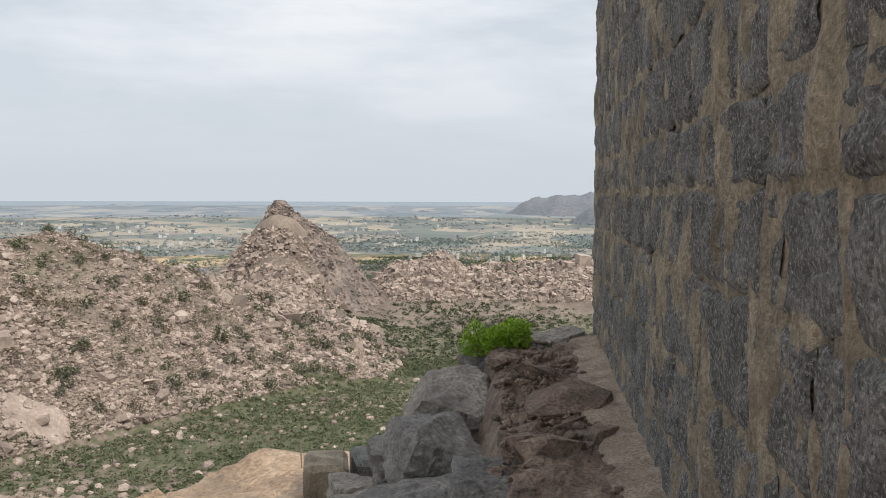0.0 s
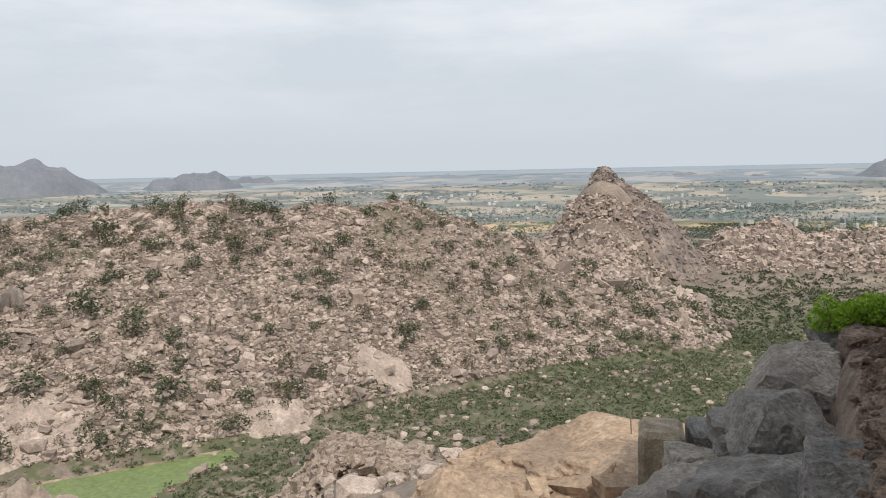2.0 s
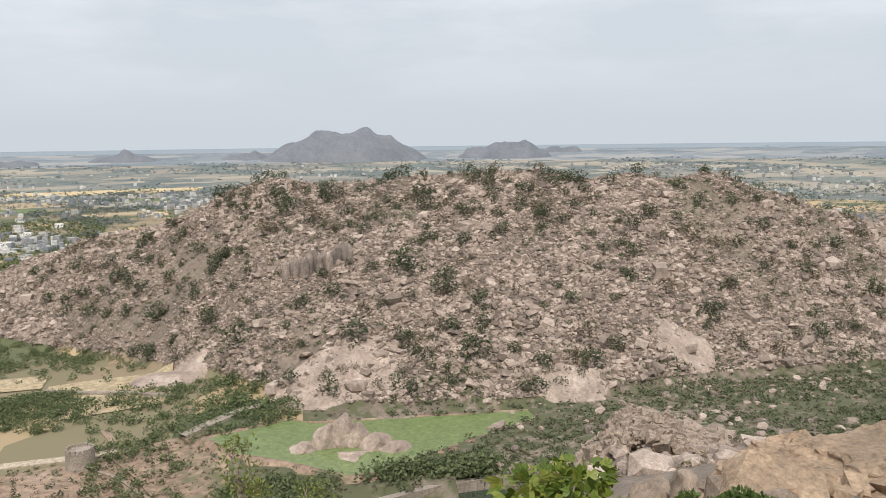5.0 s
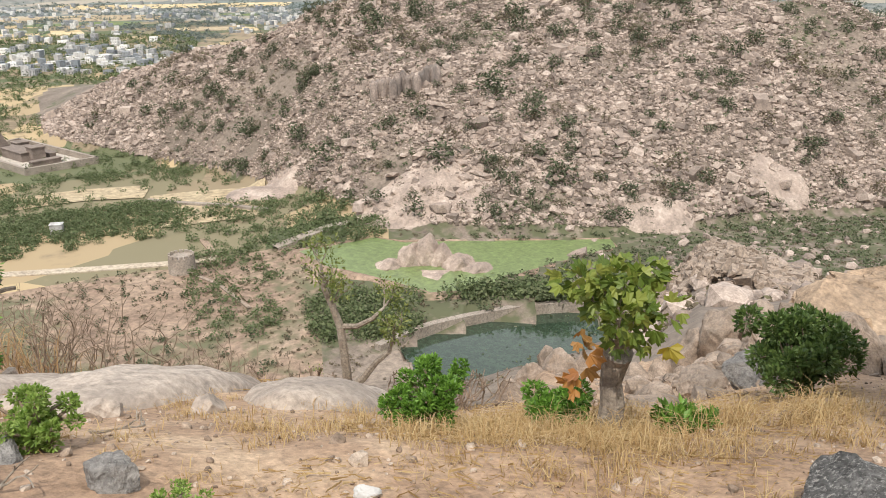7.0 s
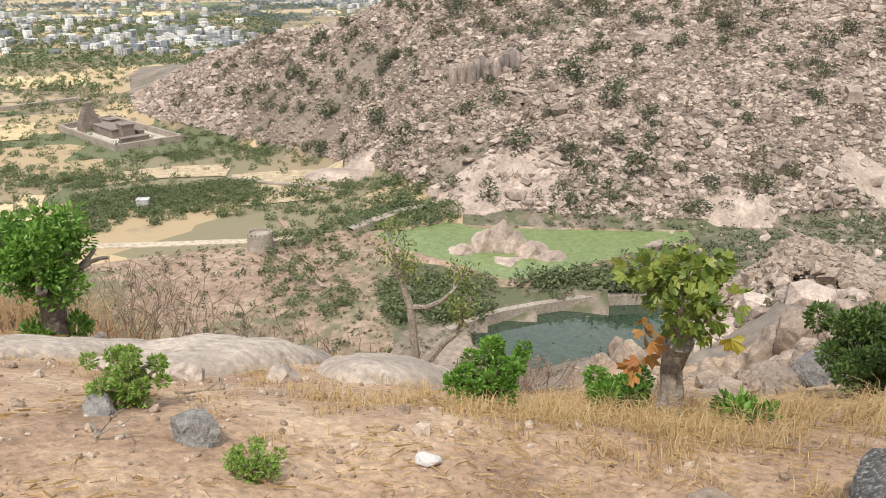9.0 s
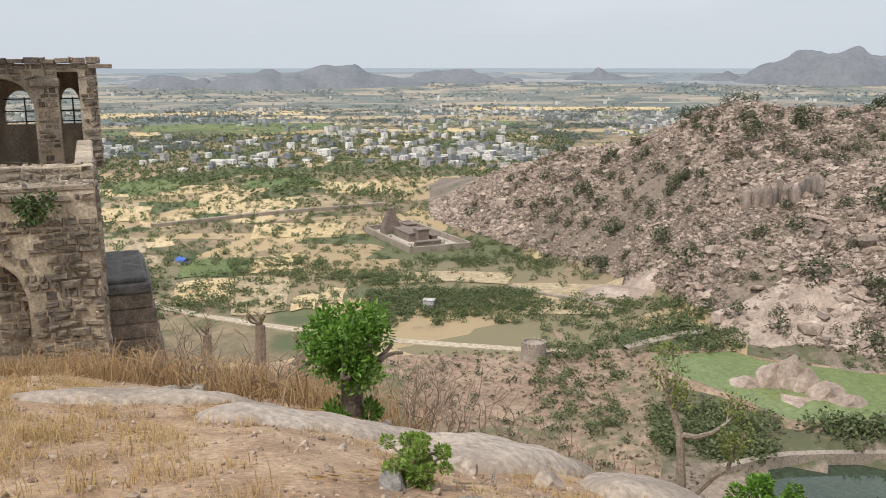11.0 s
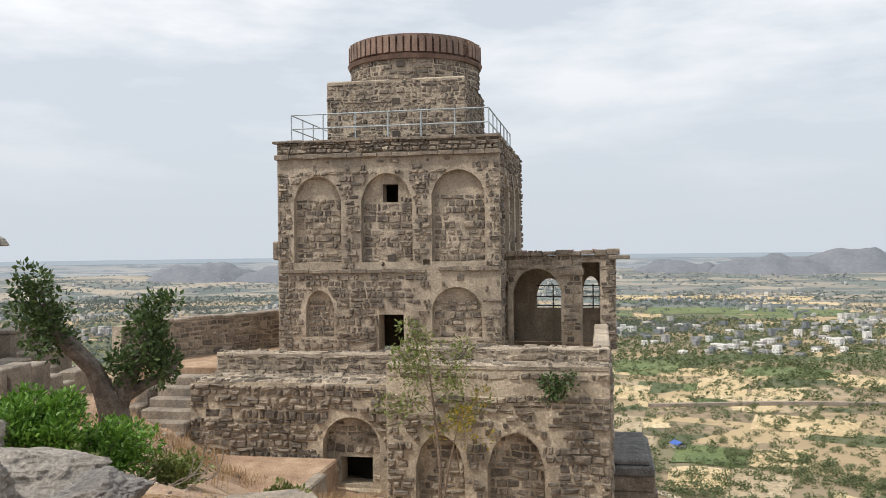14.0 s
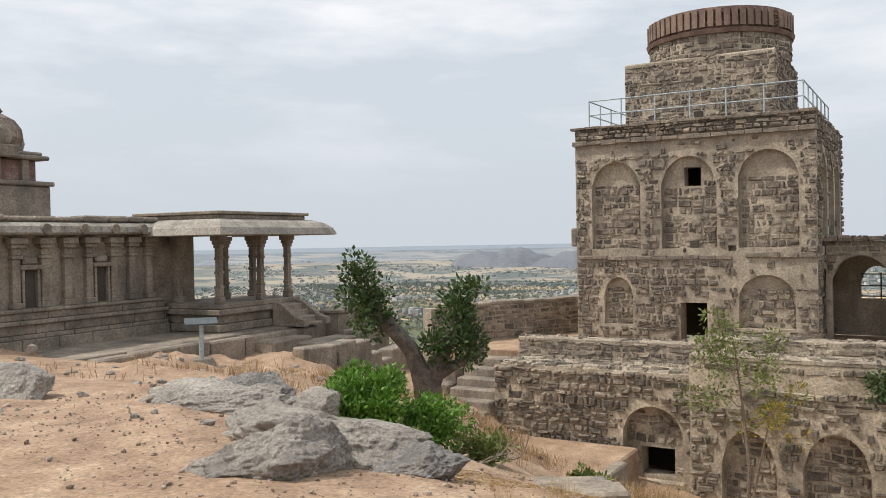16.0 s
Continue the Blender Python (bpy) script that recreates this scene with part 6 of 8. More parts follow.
def build_porch():
    rng = random.Random(51)
    po = thing("temple_porch", "open pillared granite porch with a curved stone eave", "pavilion", TEMPLE)
    for k, (x0, x1, y0, y1, z0, z1) in enumerate(((-0.25, 4.0, -0.25, 2.6, -2.75, -2.5), (-0.12, 3.9, -0.12, 2.6, -2.5, -2.2), (-0.3, 4.05, -0.3, 2.6, -2.2, -2.02), (-0.2, 3.95, -0.2, 2.6, -2.02, -1.85))):
        one_box("plinth_course", M_TEMPLE, po, x0, x1, y0, y1, z0, z1, 0.03)
    for x, y in ((0.15, 0.1), (2.15, 0.1), (3.6, 0.1), (2.15, 1.7), (3.6, 1.7), (0.15, 1.9)):
        p = part("pillar", pillar_mesh(), M_TEMPLE, po)
        p.matrix_local = pose(x, y, -1.85) @ Matrix.Diagonal((0.64, 0.64, 1.0, 1))
    one_box("lintel", M_TEMPLE, po, -0.15, 3.95, -0.2, 0.35, 0.32, 0.6, 0.02)
    one_box("lintel", M_TEMPLE, po, -0.15, 0.4, 0.36, 2.5, 0.32, 0.6, 0.02)
    one_box("lintel", M_TEMPLE, po, 3.4, 3.95, 0.36, 2.5, 0.32, 0.6, 0.02)
    one_box("ceiling_slab", M_TEMPLE, po, -0.15, 3.95, -0.2, 3.2, 0.6, 0.72, 0.02)
    # curved eave: quarter-round sections swept round three sides
    prof = [(0.0, 0.88), (0.32, 0.86), (0.62, 0.76), (0.86, 0.58), (0.96, 0.36), (0.89, 0.33), (0.66, 0.5), (0.33, 0.6), (0.0, 0.62)]
    path = [((-0.15, 3.2), (-1, 0)), ((-0.15, -0.2), (-1, -1)), ((3.95, -0.2), (1, -1)), ((3.95, 3.2), (1, 0))]
    bm = bmesh.new()
    rings = []
    for (x, y), (dx, dy) in path:
        rings.append([bm.verts.new((x + dx * o, y + dy * o, z)) for o, z in prof])
    for r0, r1 in zip(rings, rings[1:]):
        for k in range(len(prof) - 1):
            bm.faces.new((r0[k], r0[k + 1], r1[k + 1], r1[k]))
    part("eave", bm, M_TEMPLE_PALE, po, "pale curved stone eave", smooth=False)
    one_box("roof_slab", M_TEMPLE, po, -0.3, 4.1, -0.35, 3.3, 0.86, 1.02, 0.03)
    one_box("roof_slab", M_TEMPLE, po, -0.4, 4.2, -0.45, 3.4, 1.02, 1.12, 0.02)
    # steps with sloping stone cheeks at the far end of the front
    for k in range(4):
        one_box("step", M_TEMPLE, po, 2.5, 3.5, -0.3 - 0.3 * (k + 1), -0.28, -2.75, -2.05 - 0.2 * k, 0.03)
    for x in (2.28, 3.52):
        bm = bmesh.new()
        pr = [(-0.3, -1.95), (-0.6, -2.0), (-1.25, -2.45), (-1.6, -2.55), (-1.62, -2.75), (-0.3, -2.75)]
        f0 = [bm.verts.new((x, y, z)) for y, z in pr]
        f1 = [bm.verts.new((x + 0.24, y, z)) for y, z in pr]
        bm.faces.new(f0)
        bm.faces.new(f1[::-1])
        for k in range(len(pr)):
            bm.faces.new((f0[k], f0[(k + 1) % len(pr)], f1[(k + 1) % len(pr)], f1[k]))
        part("cheek", bm, M_TEMPLE, po, "carved sloping balustrade")




def build_temple():
    rng = random.Random(61)
    te = thing("temple", "long carved granite temple wall with pilasters and a domed sanctuary", "temple", TEMPLE)
    X0, X1, Y = -15.0, -0.32, 2.3
    one_box("wall_core", M_TEMPLE, te, X0, 1.3, Y + 0.02, Y + 6.5, -3.0, 0.62, 0)
    for z0, z1, out in ((-3.1, -2.85, 0.62), (-2.85, -2.45, 0.5), (-2.45, -2.32, 0.42), (-2.32, -2.05, 0.34), (-2.05, -1.93, 0.46), (-1.93, -1.72, 0.3), (-1.72, -1.62, 0.38), (0.34, 0.44, 0.1)):
        x = X0
        while x < X1:
            w = rng.uniform(0.9, 1.7)
            e = min(x + w, X1)
            one_box("moulding_stone", M_TEMPLE, te, x, e - 0.012, Y - out, Y + 0.02, z0, z1 - 0.006, 0.02)
            x += w
    # pilasters, shrine niches
    xs = [-13.6, -12.2, -10.4, -9.6, -8.8, -8.0, -7.1, -6.3, -5.5, -4.6, -3.85, -3.1, -2.2, -1.5, -0.8]
    for k, x in enumerate(xs):
        bm = bmesh.new()
        for h0, h1, w, o in ((-1.62, -1.45, 0.17, 0.2), (-1.45, -0.25, 0.12, 0.14), (-0.25, -0.15, 0.17, 0.2), (-0.15, 0.05, 0.13, 0.15), (0.05, 0.16, 0.2, 0.24), (0.16, 0.34, 0.26, 0.3)):
            box(bm, x - w, x + w, Y - o, Y + 0.03, h0, h1, 0.015)
        part("pilaster", bm, M_TEMPLE, te)
    for x in (-12.9, -7.55, -5.05, -2.65):
        bm = bmesh.new()
        box(bm, x - 0.28, x - 0.2, Y - 0.14, Y + 0.02, -1.62, -0.55, 0.01)
        box(bm, x + 0.2, x + 0.28, Y - 0.14, Y + 0.02, -1.62, -0.55, 0.01)
        box(bm, x - 0.36, x + 0.36, Y - 0.2, Y + 0.02, -0.55, -0.42, 0.02)
        box(bm, x - 0.22, x + 0.22, Y - 0.14, Y + 0.02, -0.42, -0.2, 0.05)
        part("niche_shrine", bm, M_TEMPLE, te)
        # no recess is cut: a flat near-black panel paints the niche's shade
        one_box("niche", M_DARK, te, x - 0.2, x + 0.2, Y - 0.02, Y + 0.02, -1.6, -0.56, 0)
    # rounded cornice in blocks, with little arched gable stones, and parapet stones
    prof = [(0.1, 0.46), (0.45, 0.42), (0.52, 0.48), (0.46, 0.66), (0.3, 0.76), (0.0, 0.8), (-0.1, 0.46)]
    x = X0
    while x < X1 - 0.1:
        w = min(rng.uniform(0.8, 1.3), X1 - x)
        bm = bmesh.new()
        f0 = [bm.verts.new((x, Y - o, z)) for o, z in prof]
        f1 = [bm.verts.new((x + w - 0.015, Y - o, z)) for o, z in prof]
        bm.faces.new(f0)
        bm.faces.new(f1[::-1])
        for k in range(len(prof)):
            bm.faces.new((f0[k], f0[(k + 1) % len(prof)], f1[(k + 1) % len(prof)], f1[k]))
        part("cornice_stone", bm, M_TEMPLE_PALE, te)
        if rng.random() < 0.7:
            bm = bmesh.new()
            bmesh.ops.create_cone(bm, cap_ends=True, segments=12, radius1=0.17, radius2=0.15, depth=0.12, matrix=Matrix.Translation((x + w / 2, Y - 0.5, 0.58)) @ Matrix.Rotation(radians(90), 4, "X"))
            part("gable_disc", bm, M_TEMPLE, te)
        x += w
    x = X0
    while x < -0.5:
        w = rng.uniform(0.5, 1.0)
        one_box("parapet_stone", M_TEMPLE, te, x, x + w - 0.02, Y - 0.22, Y + 0.5, 0.8, 0.98 + rng.uniform(-0.04, 0.05), 0.05)
        x += w
    # chalk-like scratched mark on the wall: two plain strokes
    for a, b in (((-6.6, -0.75), (-6.35, -0.3)), ((-6.75, -0.85), (-6.25, -0.95))):
        bm = bmesh.new()
        tube(bm, [(a[0], Y - 0.01, a[1]), (b[0], Y - 0.01, b[1])], [0.02, 0.02], 4)
        part("chalk_mark", bm, M_WHITE, te)
    # platform that the whole temple stands on
    pl = thing("temple_platform", "low stone platform round the temple with a kerb", "platform", TEMPLE, kind="structure")
    one_box("fill", M_TEMPLE, pl, X0, 6.5, -0.9, Y + 6.0, -4.2, -2.76, 0.02)
    x = X0
    while x < 2.3:
        w = rng.uniform(1.0, 1.9)
        one_box("kerb_stone", M_TEMPLE, pl, x, x + w - 0.02, -1.3 + rng.uniform(-0.04, 0.04), -0.88, -4.3, -2.8 + rng.uniform(-0.03, 0.03), 0.05)
        x += w
    for k, (x0, x1, y0, z1) in enumerate(((0.2, 2.2, -2.0, -3.0), (1.4, 3.8, -2.7, -3.15), (3.9, 5.6, -2.9, -3.0), (2.0, 4.0, -3.4, -3.4))):
        one_box("step", M_TEMPLE, pl, x0, x1, y0, y0 + 0.9, -4.5, z1, 0.05)
    # domed sanctuary tower
    dm = thing("sanctuary_dome", "weathered red and grey plaster dome over the sanctuary", "dome")
    c = Vector((-12.5, -29.0, 0))
    dm.matrix_world = pose(c.x, c.y, 0.85, 0, 0, 187)
    for z0, z1, w, m in ((-0.4, 1.35, 1.75, M_TEMPLE), (1.35, 1.5, 1.85, M_TEMPLE), (1.5, 2.2, 1.45, M_PINK), (2.2, 2.34, 1.75, M_TEMPLE), (2.34, 2.46, 1.6, M_TEMPLE)):
        one_box("tier", m, dm, -w, w, -w, w, z0, z1, 0.04)
    for s in range(4):
        for o in (-0.95, 0.0, 0.95):
            bm = bmesh.new()
            rot = Matrix.Rotation(radians(90 * s), 4, "Z")
            box(bm, o - 0.12, o + 0.12, -1.62, -1.4, 1.5, 2.2, 0.02)
            bmesh.ops.transform(bm, matrix=rot, verts=bm.verts)
            part("pilaster", bm, M_TEMPLE, dm)
    prof = [(1.25, 2.46), (1.5, 2.62), (1.62, 2.9), (1.58, 3.2), (1.38, 3.5), (1.12, 3.68), (0.98, 3.74), (1.08, 3.8), (1.02, 3.9), (0.8, 4.05), (0.62, 4.25), (0.5, 4.4), (0.55, 4.48), (0.38, 4.58), (0.3, 4.75), (0.0, 4.8)]
    bm = bmesh.new()
    n = 40
    rings = []
    for r, z in prof:
        rings.append([bm.verts.new((r * (1 + 0.045 * (k % 2) * (2.6 < z < 3.65)) * math.cos(2 * math.pi * k / n), r * (1 + 0.045 * (k % 2) * (2.6 < z < 3.65)) * math.sin(2 * math.pi * k / n), z)) for k in range(n)])
    for r0, r1 in zip(rings, rings[1:]):
        for k in range(n):
            bm.faces.new((r0[k], r0[(k + 1) % n], r1[(k + 1) % n], r1[k]))
    bmesh.ops.remove_doubles(bm, verts=bm.verts, dist=0.001)
    part("ribbed_dome", bm, M_DOME, dm)
    for s in range(4):
        bm = bmesh.new()
        box(bm, -0.55, 0.55, -1.95, -1.45, 2.2, 2.6, 0.05)
        bmesh.ops.create_icosphere(bm, subdivisions=2, radius=0.42, matrix=Matrix.Translation((0, -1.65, 2.85)) @ Matrix.Diagonal((1, 0.8, 1, 1)))
        bmesh.ops.create_cone(bm, cap_ends=True, segments=10, radius1=0.16, radius2=0.02, depth=0.3, matrix=Matrix.Translation((0, -1.65, 3.35)))
        bmesh.ops.transform(bm, matrix=Matrix.Rotation(radians(90 * s), 4, "Z"), verts=bm.verts)
        part("arched_gable", bm, M_TEMPLE, dm)




def build_yard():
    """Loose things between the temple and the stairs."""
    rng = random.Random(71)
    kw = thing("yard_wall", "low kerb wall of grey stone blocks along the yard", "wall")
    pts = [(-23.5, -19.4), (-21.7, -19.0), (-19.3, -18.3), (-17.2, -17.7), (-16.0, -17.9)]
    for (xa, ya), (xb, yb) in zip(pts, pts[1:]):
        a, b = Vector((xa, ya, 0)), Vector((xb, yb, 0))
        n = max(1, int((b - a).length / 0.8))
        for k in range(n):
            p = a.lerp(b, (k + 0.5) / n)
            d = b - a
            z = gz(p.x, p.y)
            bm = bmesh.new()
            bmesh.ops.create_cube(bm, size=1, matrix=Matrix.Translation((p.x, p.y, z + 0.12)) @ Matrix.Rotation(math.atan2(d.y, d.x) + rng.uniform(-0.04, 0.04), 4, "Z") @ Matrix.Diagonal((d.length / n * 0.97, 0.55, 0.95 + rng.uniform(-0.1, 0.1), 1)))
            bmesh.ops.bevel(bm, geom=bm.edges[:], offset=0.04, segments=1, affect="EDGES")
            part("block", bm, M_TEMPLE, kw)
    tr = thing("stone_trough", "plain long stone trough beside the porch", "trough", pose(-22.6, -22.0, -2.9, 0, 0, 190))
    one_box("body", M_TEMPLE, tr, -1.0, 1.0, -0.35, 0.35, -0.6, 0.55, 0.04)
    one_box("lid", M_TEMPLE, tr, -1.08, 1.08, -0.42, 0.42, 0.55, 0.68, 0.03)
    zs = gz(-12.87, -18.09)
    sg = thing("sign_stand", "grey metal notice stand on a small concrete foot", "sign", pose(-12.87, -18.09, zs, 0, 0, 145))
    bm = bmesh.new()
    tube(bm, [(0, 0, 0), (0, 0, 1.05)], [0.06, 0.055], 8)
    part("post", bm, M_RAIL, sg)
    bm = bmesh.new()
    box(bm, -0.4, 0.4, -0.24, 0.24, -0.02, 0.02, 0.008)
    b = part("board", bm, M_BOARD, sg)
    b.matrix_local = pose(0, 0, 1.09, 14, 0, 0)
    bm = bmesh.new()
    bmesh.ops.create_cone(bm, cap_ends=True, segments=10, radius1=0.45, radius2=0.28, depth=0.3, matrix=Matrix.Translation((0, 0, 0.02)))
    part("foot", bm, M_TEMPLE, sg)

    for k, (x, y) in enumerate(((-8.3, -5.7), (-7.7, -5.3), (-7.1, -4.95), (-6.6, -4.6))):
        st = thing("stone_step", "worn squared step of grey granite set in the slope", "step", pose(x, y, gz(x, y), 0, 0, 35 + rng.uniform(-6, 6)), "steps up from the court")
        one_box("block", M_TEMPLE, st, -0.2, 0.2, -0.42, 0.42, -0.2, 0.09, 0.03)


build_annex()
build_buttress()
build_court()
build_porch()
build_temple()
build_yard()
# ---- rocks near the path ----
def rock(name, x, y, size, seed, mat, label, z=None, turn=0.0, sink=0.3, detail=4, jag=0.22, group="", category="rock", blocky=0.0, soft=False, tip=(0, 0)):
    """One weathered rock: a faceted, lumpy block that sits in the ground."""
    bm = bmesh.new()
    bmesh.ops.create_icosphere(bm, subdivisions=detail, radius=1)
    off = Vector((seed * 3.7, seed * 1.3, seed * 2.1))
    rng = random.Random(seed)
    cuts = [(Vector((rng.uniform(-1, 1), rng.uniform(-1, 1), rng.uniform(-0.6, 1))).normalized(), rng.uniform(0.55, 0.88)) for _ in range(13)]
    for v in bm.verts:
        p = v.co.copy()
        if blocky:
            p = p.lerp(p * (0.86 / max(abs(p.x), abs(p.y), abs(p.z))), blocky)
        for n, d in cuts[: 3 if blocky else 13]:
            e = p.dot(n) - d
            if e > 0:
                p -= n * e * 0.97
        p *= 1 / 0.86 + 0.6 * jag * noise.noise(p * 1.7 + off) + 0.4 * jag * noise.noise(p * 5 + off) + 0.22 * jag * noise.noise(p * 13 + off)
        v.co = Vector((p.x * size[0] / 2, p.y * size[1] / 2, p.z * size[2] / 2))
    ob = part(name, bm, mat, smooth=soft)
    z = gz(x, y) if z is None else z
    ob.matrix_world = pose(x, y, z + size[2] * (0.5 - sink), *tip, turn)
    return tagged(ob, label, category, group)


def patch(name, x, y, w, d, lift, turn, mat, label, n=44, category="slab", group="", seed=1):
    """Bare rock that swells out of the ground and follows its slope."""
    f = (np.arange(n + 1) / n * 2 - 1) * 1.06
    A, B = np.meshgrid(f, f, indexing="ij")
    c, q = math.cos(radians(turn)), math.sin(radians(turn))
    X, Y = x + (A * w * c - B * d * q) / 2, y + (A * w * q + B * d * c) / 2
    rho = (np.abs(A) ** 2.4 + np.abs(B) ** 2.4) * (0.8 + 0.5 * fbm(A * 2.2 + seed, B * 2.2, seed + 40))
    sc = 2.5 / max(w, d)
    Z = ground_z(X.ravel(), Y.ravel()).reshape(X.shape) + lift * (np.sqrt(np.clip(1 - rho, 0, 1)) - np.clip(rho - 1, 0, 1) * 1.5 - 0.12) + lift * 0.5 * (fbm(X * sc * 2.2, Y * sc * 2.2, seed + 9, 5) - 0.5) * (rho < 1)
    i = np.arange(n)[:, None] * (n + 1) + np.arange(n)[None]
    F = np.stack([i, i + n + 1, i + n + 2, i + 1], -1).reshape(-1, 4)
    ob = raw_mesh(name, np.stack([X, Y, Z], -1).reshape(-1, 3), F, mat, smooth=True)
    return tagged(ob, label, category, group)


# ---- the bastion wall beside the path, and the broken wall top below it ----
WALL = pose(1.82, 10.14, 0, 0, 0, 84.3 - 180)  # x runs from the far corner back towards the path, y into the wall


def build_bastion_wall():
    rng = random.Random(3)
    w = thing("bastion_wall", "dark weathered bastion wall of big stones with crumbling render", "wall", WALL)
    L = 8.75
    core = bmesh.new()
    box(core, 0.02, L, 0.06, 6.0, -4.5, 5.2)
    c = part("core", core, M_RENDER, w)
    # wavy coat of render over the joints
    n, m = 330, 220
    V, F = [], []
    for i in range(n + 1):
        for j in range(m + 1):
            x, z = L * i / n, -2.6 + 7.6 * j / m
            d = 0.03 * noise.noise(Vector((x * 1.7, z * 1.3, 0))) + 0.042 * noise.noise(Vector((x * 5.5, z * 2.4, 3))) + 0.02 * noise.noise(Vector((x * 9, z * 3.0, 8))) + 0.016 * noise.noise(Vector((x * 13, z * 5, 7))) + 0.006 * noise.noise(Vector((x * 34, z * 22, 2)))
            V.append((x, -0.002 - d, z))
    for i in range(n):
        for j in range(m):
            k = i * (m + 1) + j
            F.append((k, k + m + 1, k + m + 2, k + 1))
    raw_mesh("render_coat", V, F, M_RENDER, w)
    # big rough stones showing through
    z = -2.6
    while z < 5.0:
        h = rng.uniform(0.32, 0.6)
        x = rng.uniform(-0.3, 0.0)
        while x < L:
            ww = rng.uniform(0.4, 1.0)
            a, b = max(x + 0.012, 0.0), min(x + ww - 0.012, L)
            if b - a > 0.2:
                k, q = 15, 12
                V, F = [], []
                off = Vector((rng.uniform(0, 50), 0, rng.uniform(0, 50)))
                for i in range(k + 1):
                    for j in range(q + 1):
                        f, g = i / k, j / q
                        edge = min(f, 1 - f, g, 1 - g)
                        px = a + (b - a) * f + 0.03 * noise.noise(off + Vector((f * 3, g * 3, 1)))
                        pz = z + 0.012 + (h - 0.024) * g + 0.035 * noise.noise(off + Vector((f * 3, g * 3, 5)))
                        lift = 0.022 * min(1.0, edge * 11) ** 0.5 - 0.006 + 0.014 * noise.noise(off + Vector((f * 2.2, g * 2.2, 9))) + 0.018 * noise.noise(off + Vector((f * 6, g * 5, 2))) + 0.012 * noise.noise(off + Vector((f * 15, g * 11, 4)))
                        V.append((px, -lift, pz))
                for i in range(k):
                    for j in range(q):
                        r = i * (q + 1) + j
                        F.append((r, r + q + 1, r + q + 2, r + 1))
                raw_mesh("stone", V, F, M_WALLROCK, w, smooth=True)
            x += ww
        z += h
    # far face round the corner
    lay_stones(rng, stones(rng, 0.1, 5.5, -3, 5.0, (), 0.42, 0.8, 0.97, 0.06), lambda x, z, o: (0.02 - o, x, z), c, M_WALLROCK)


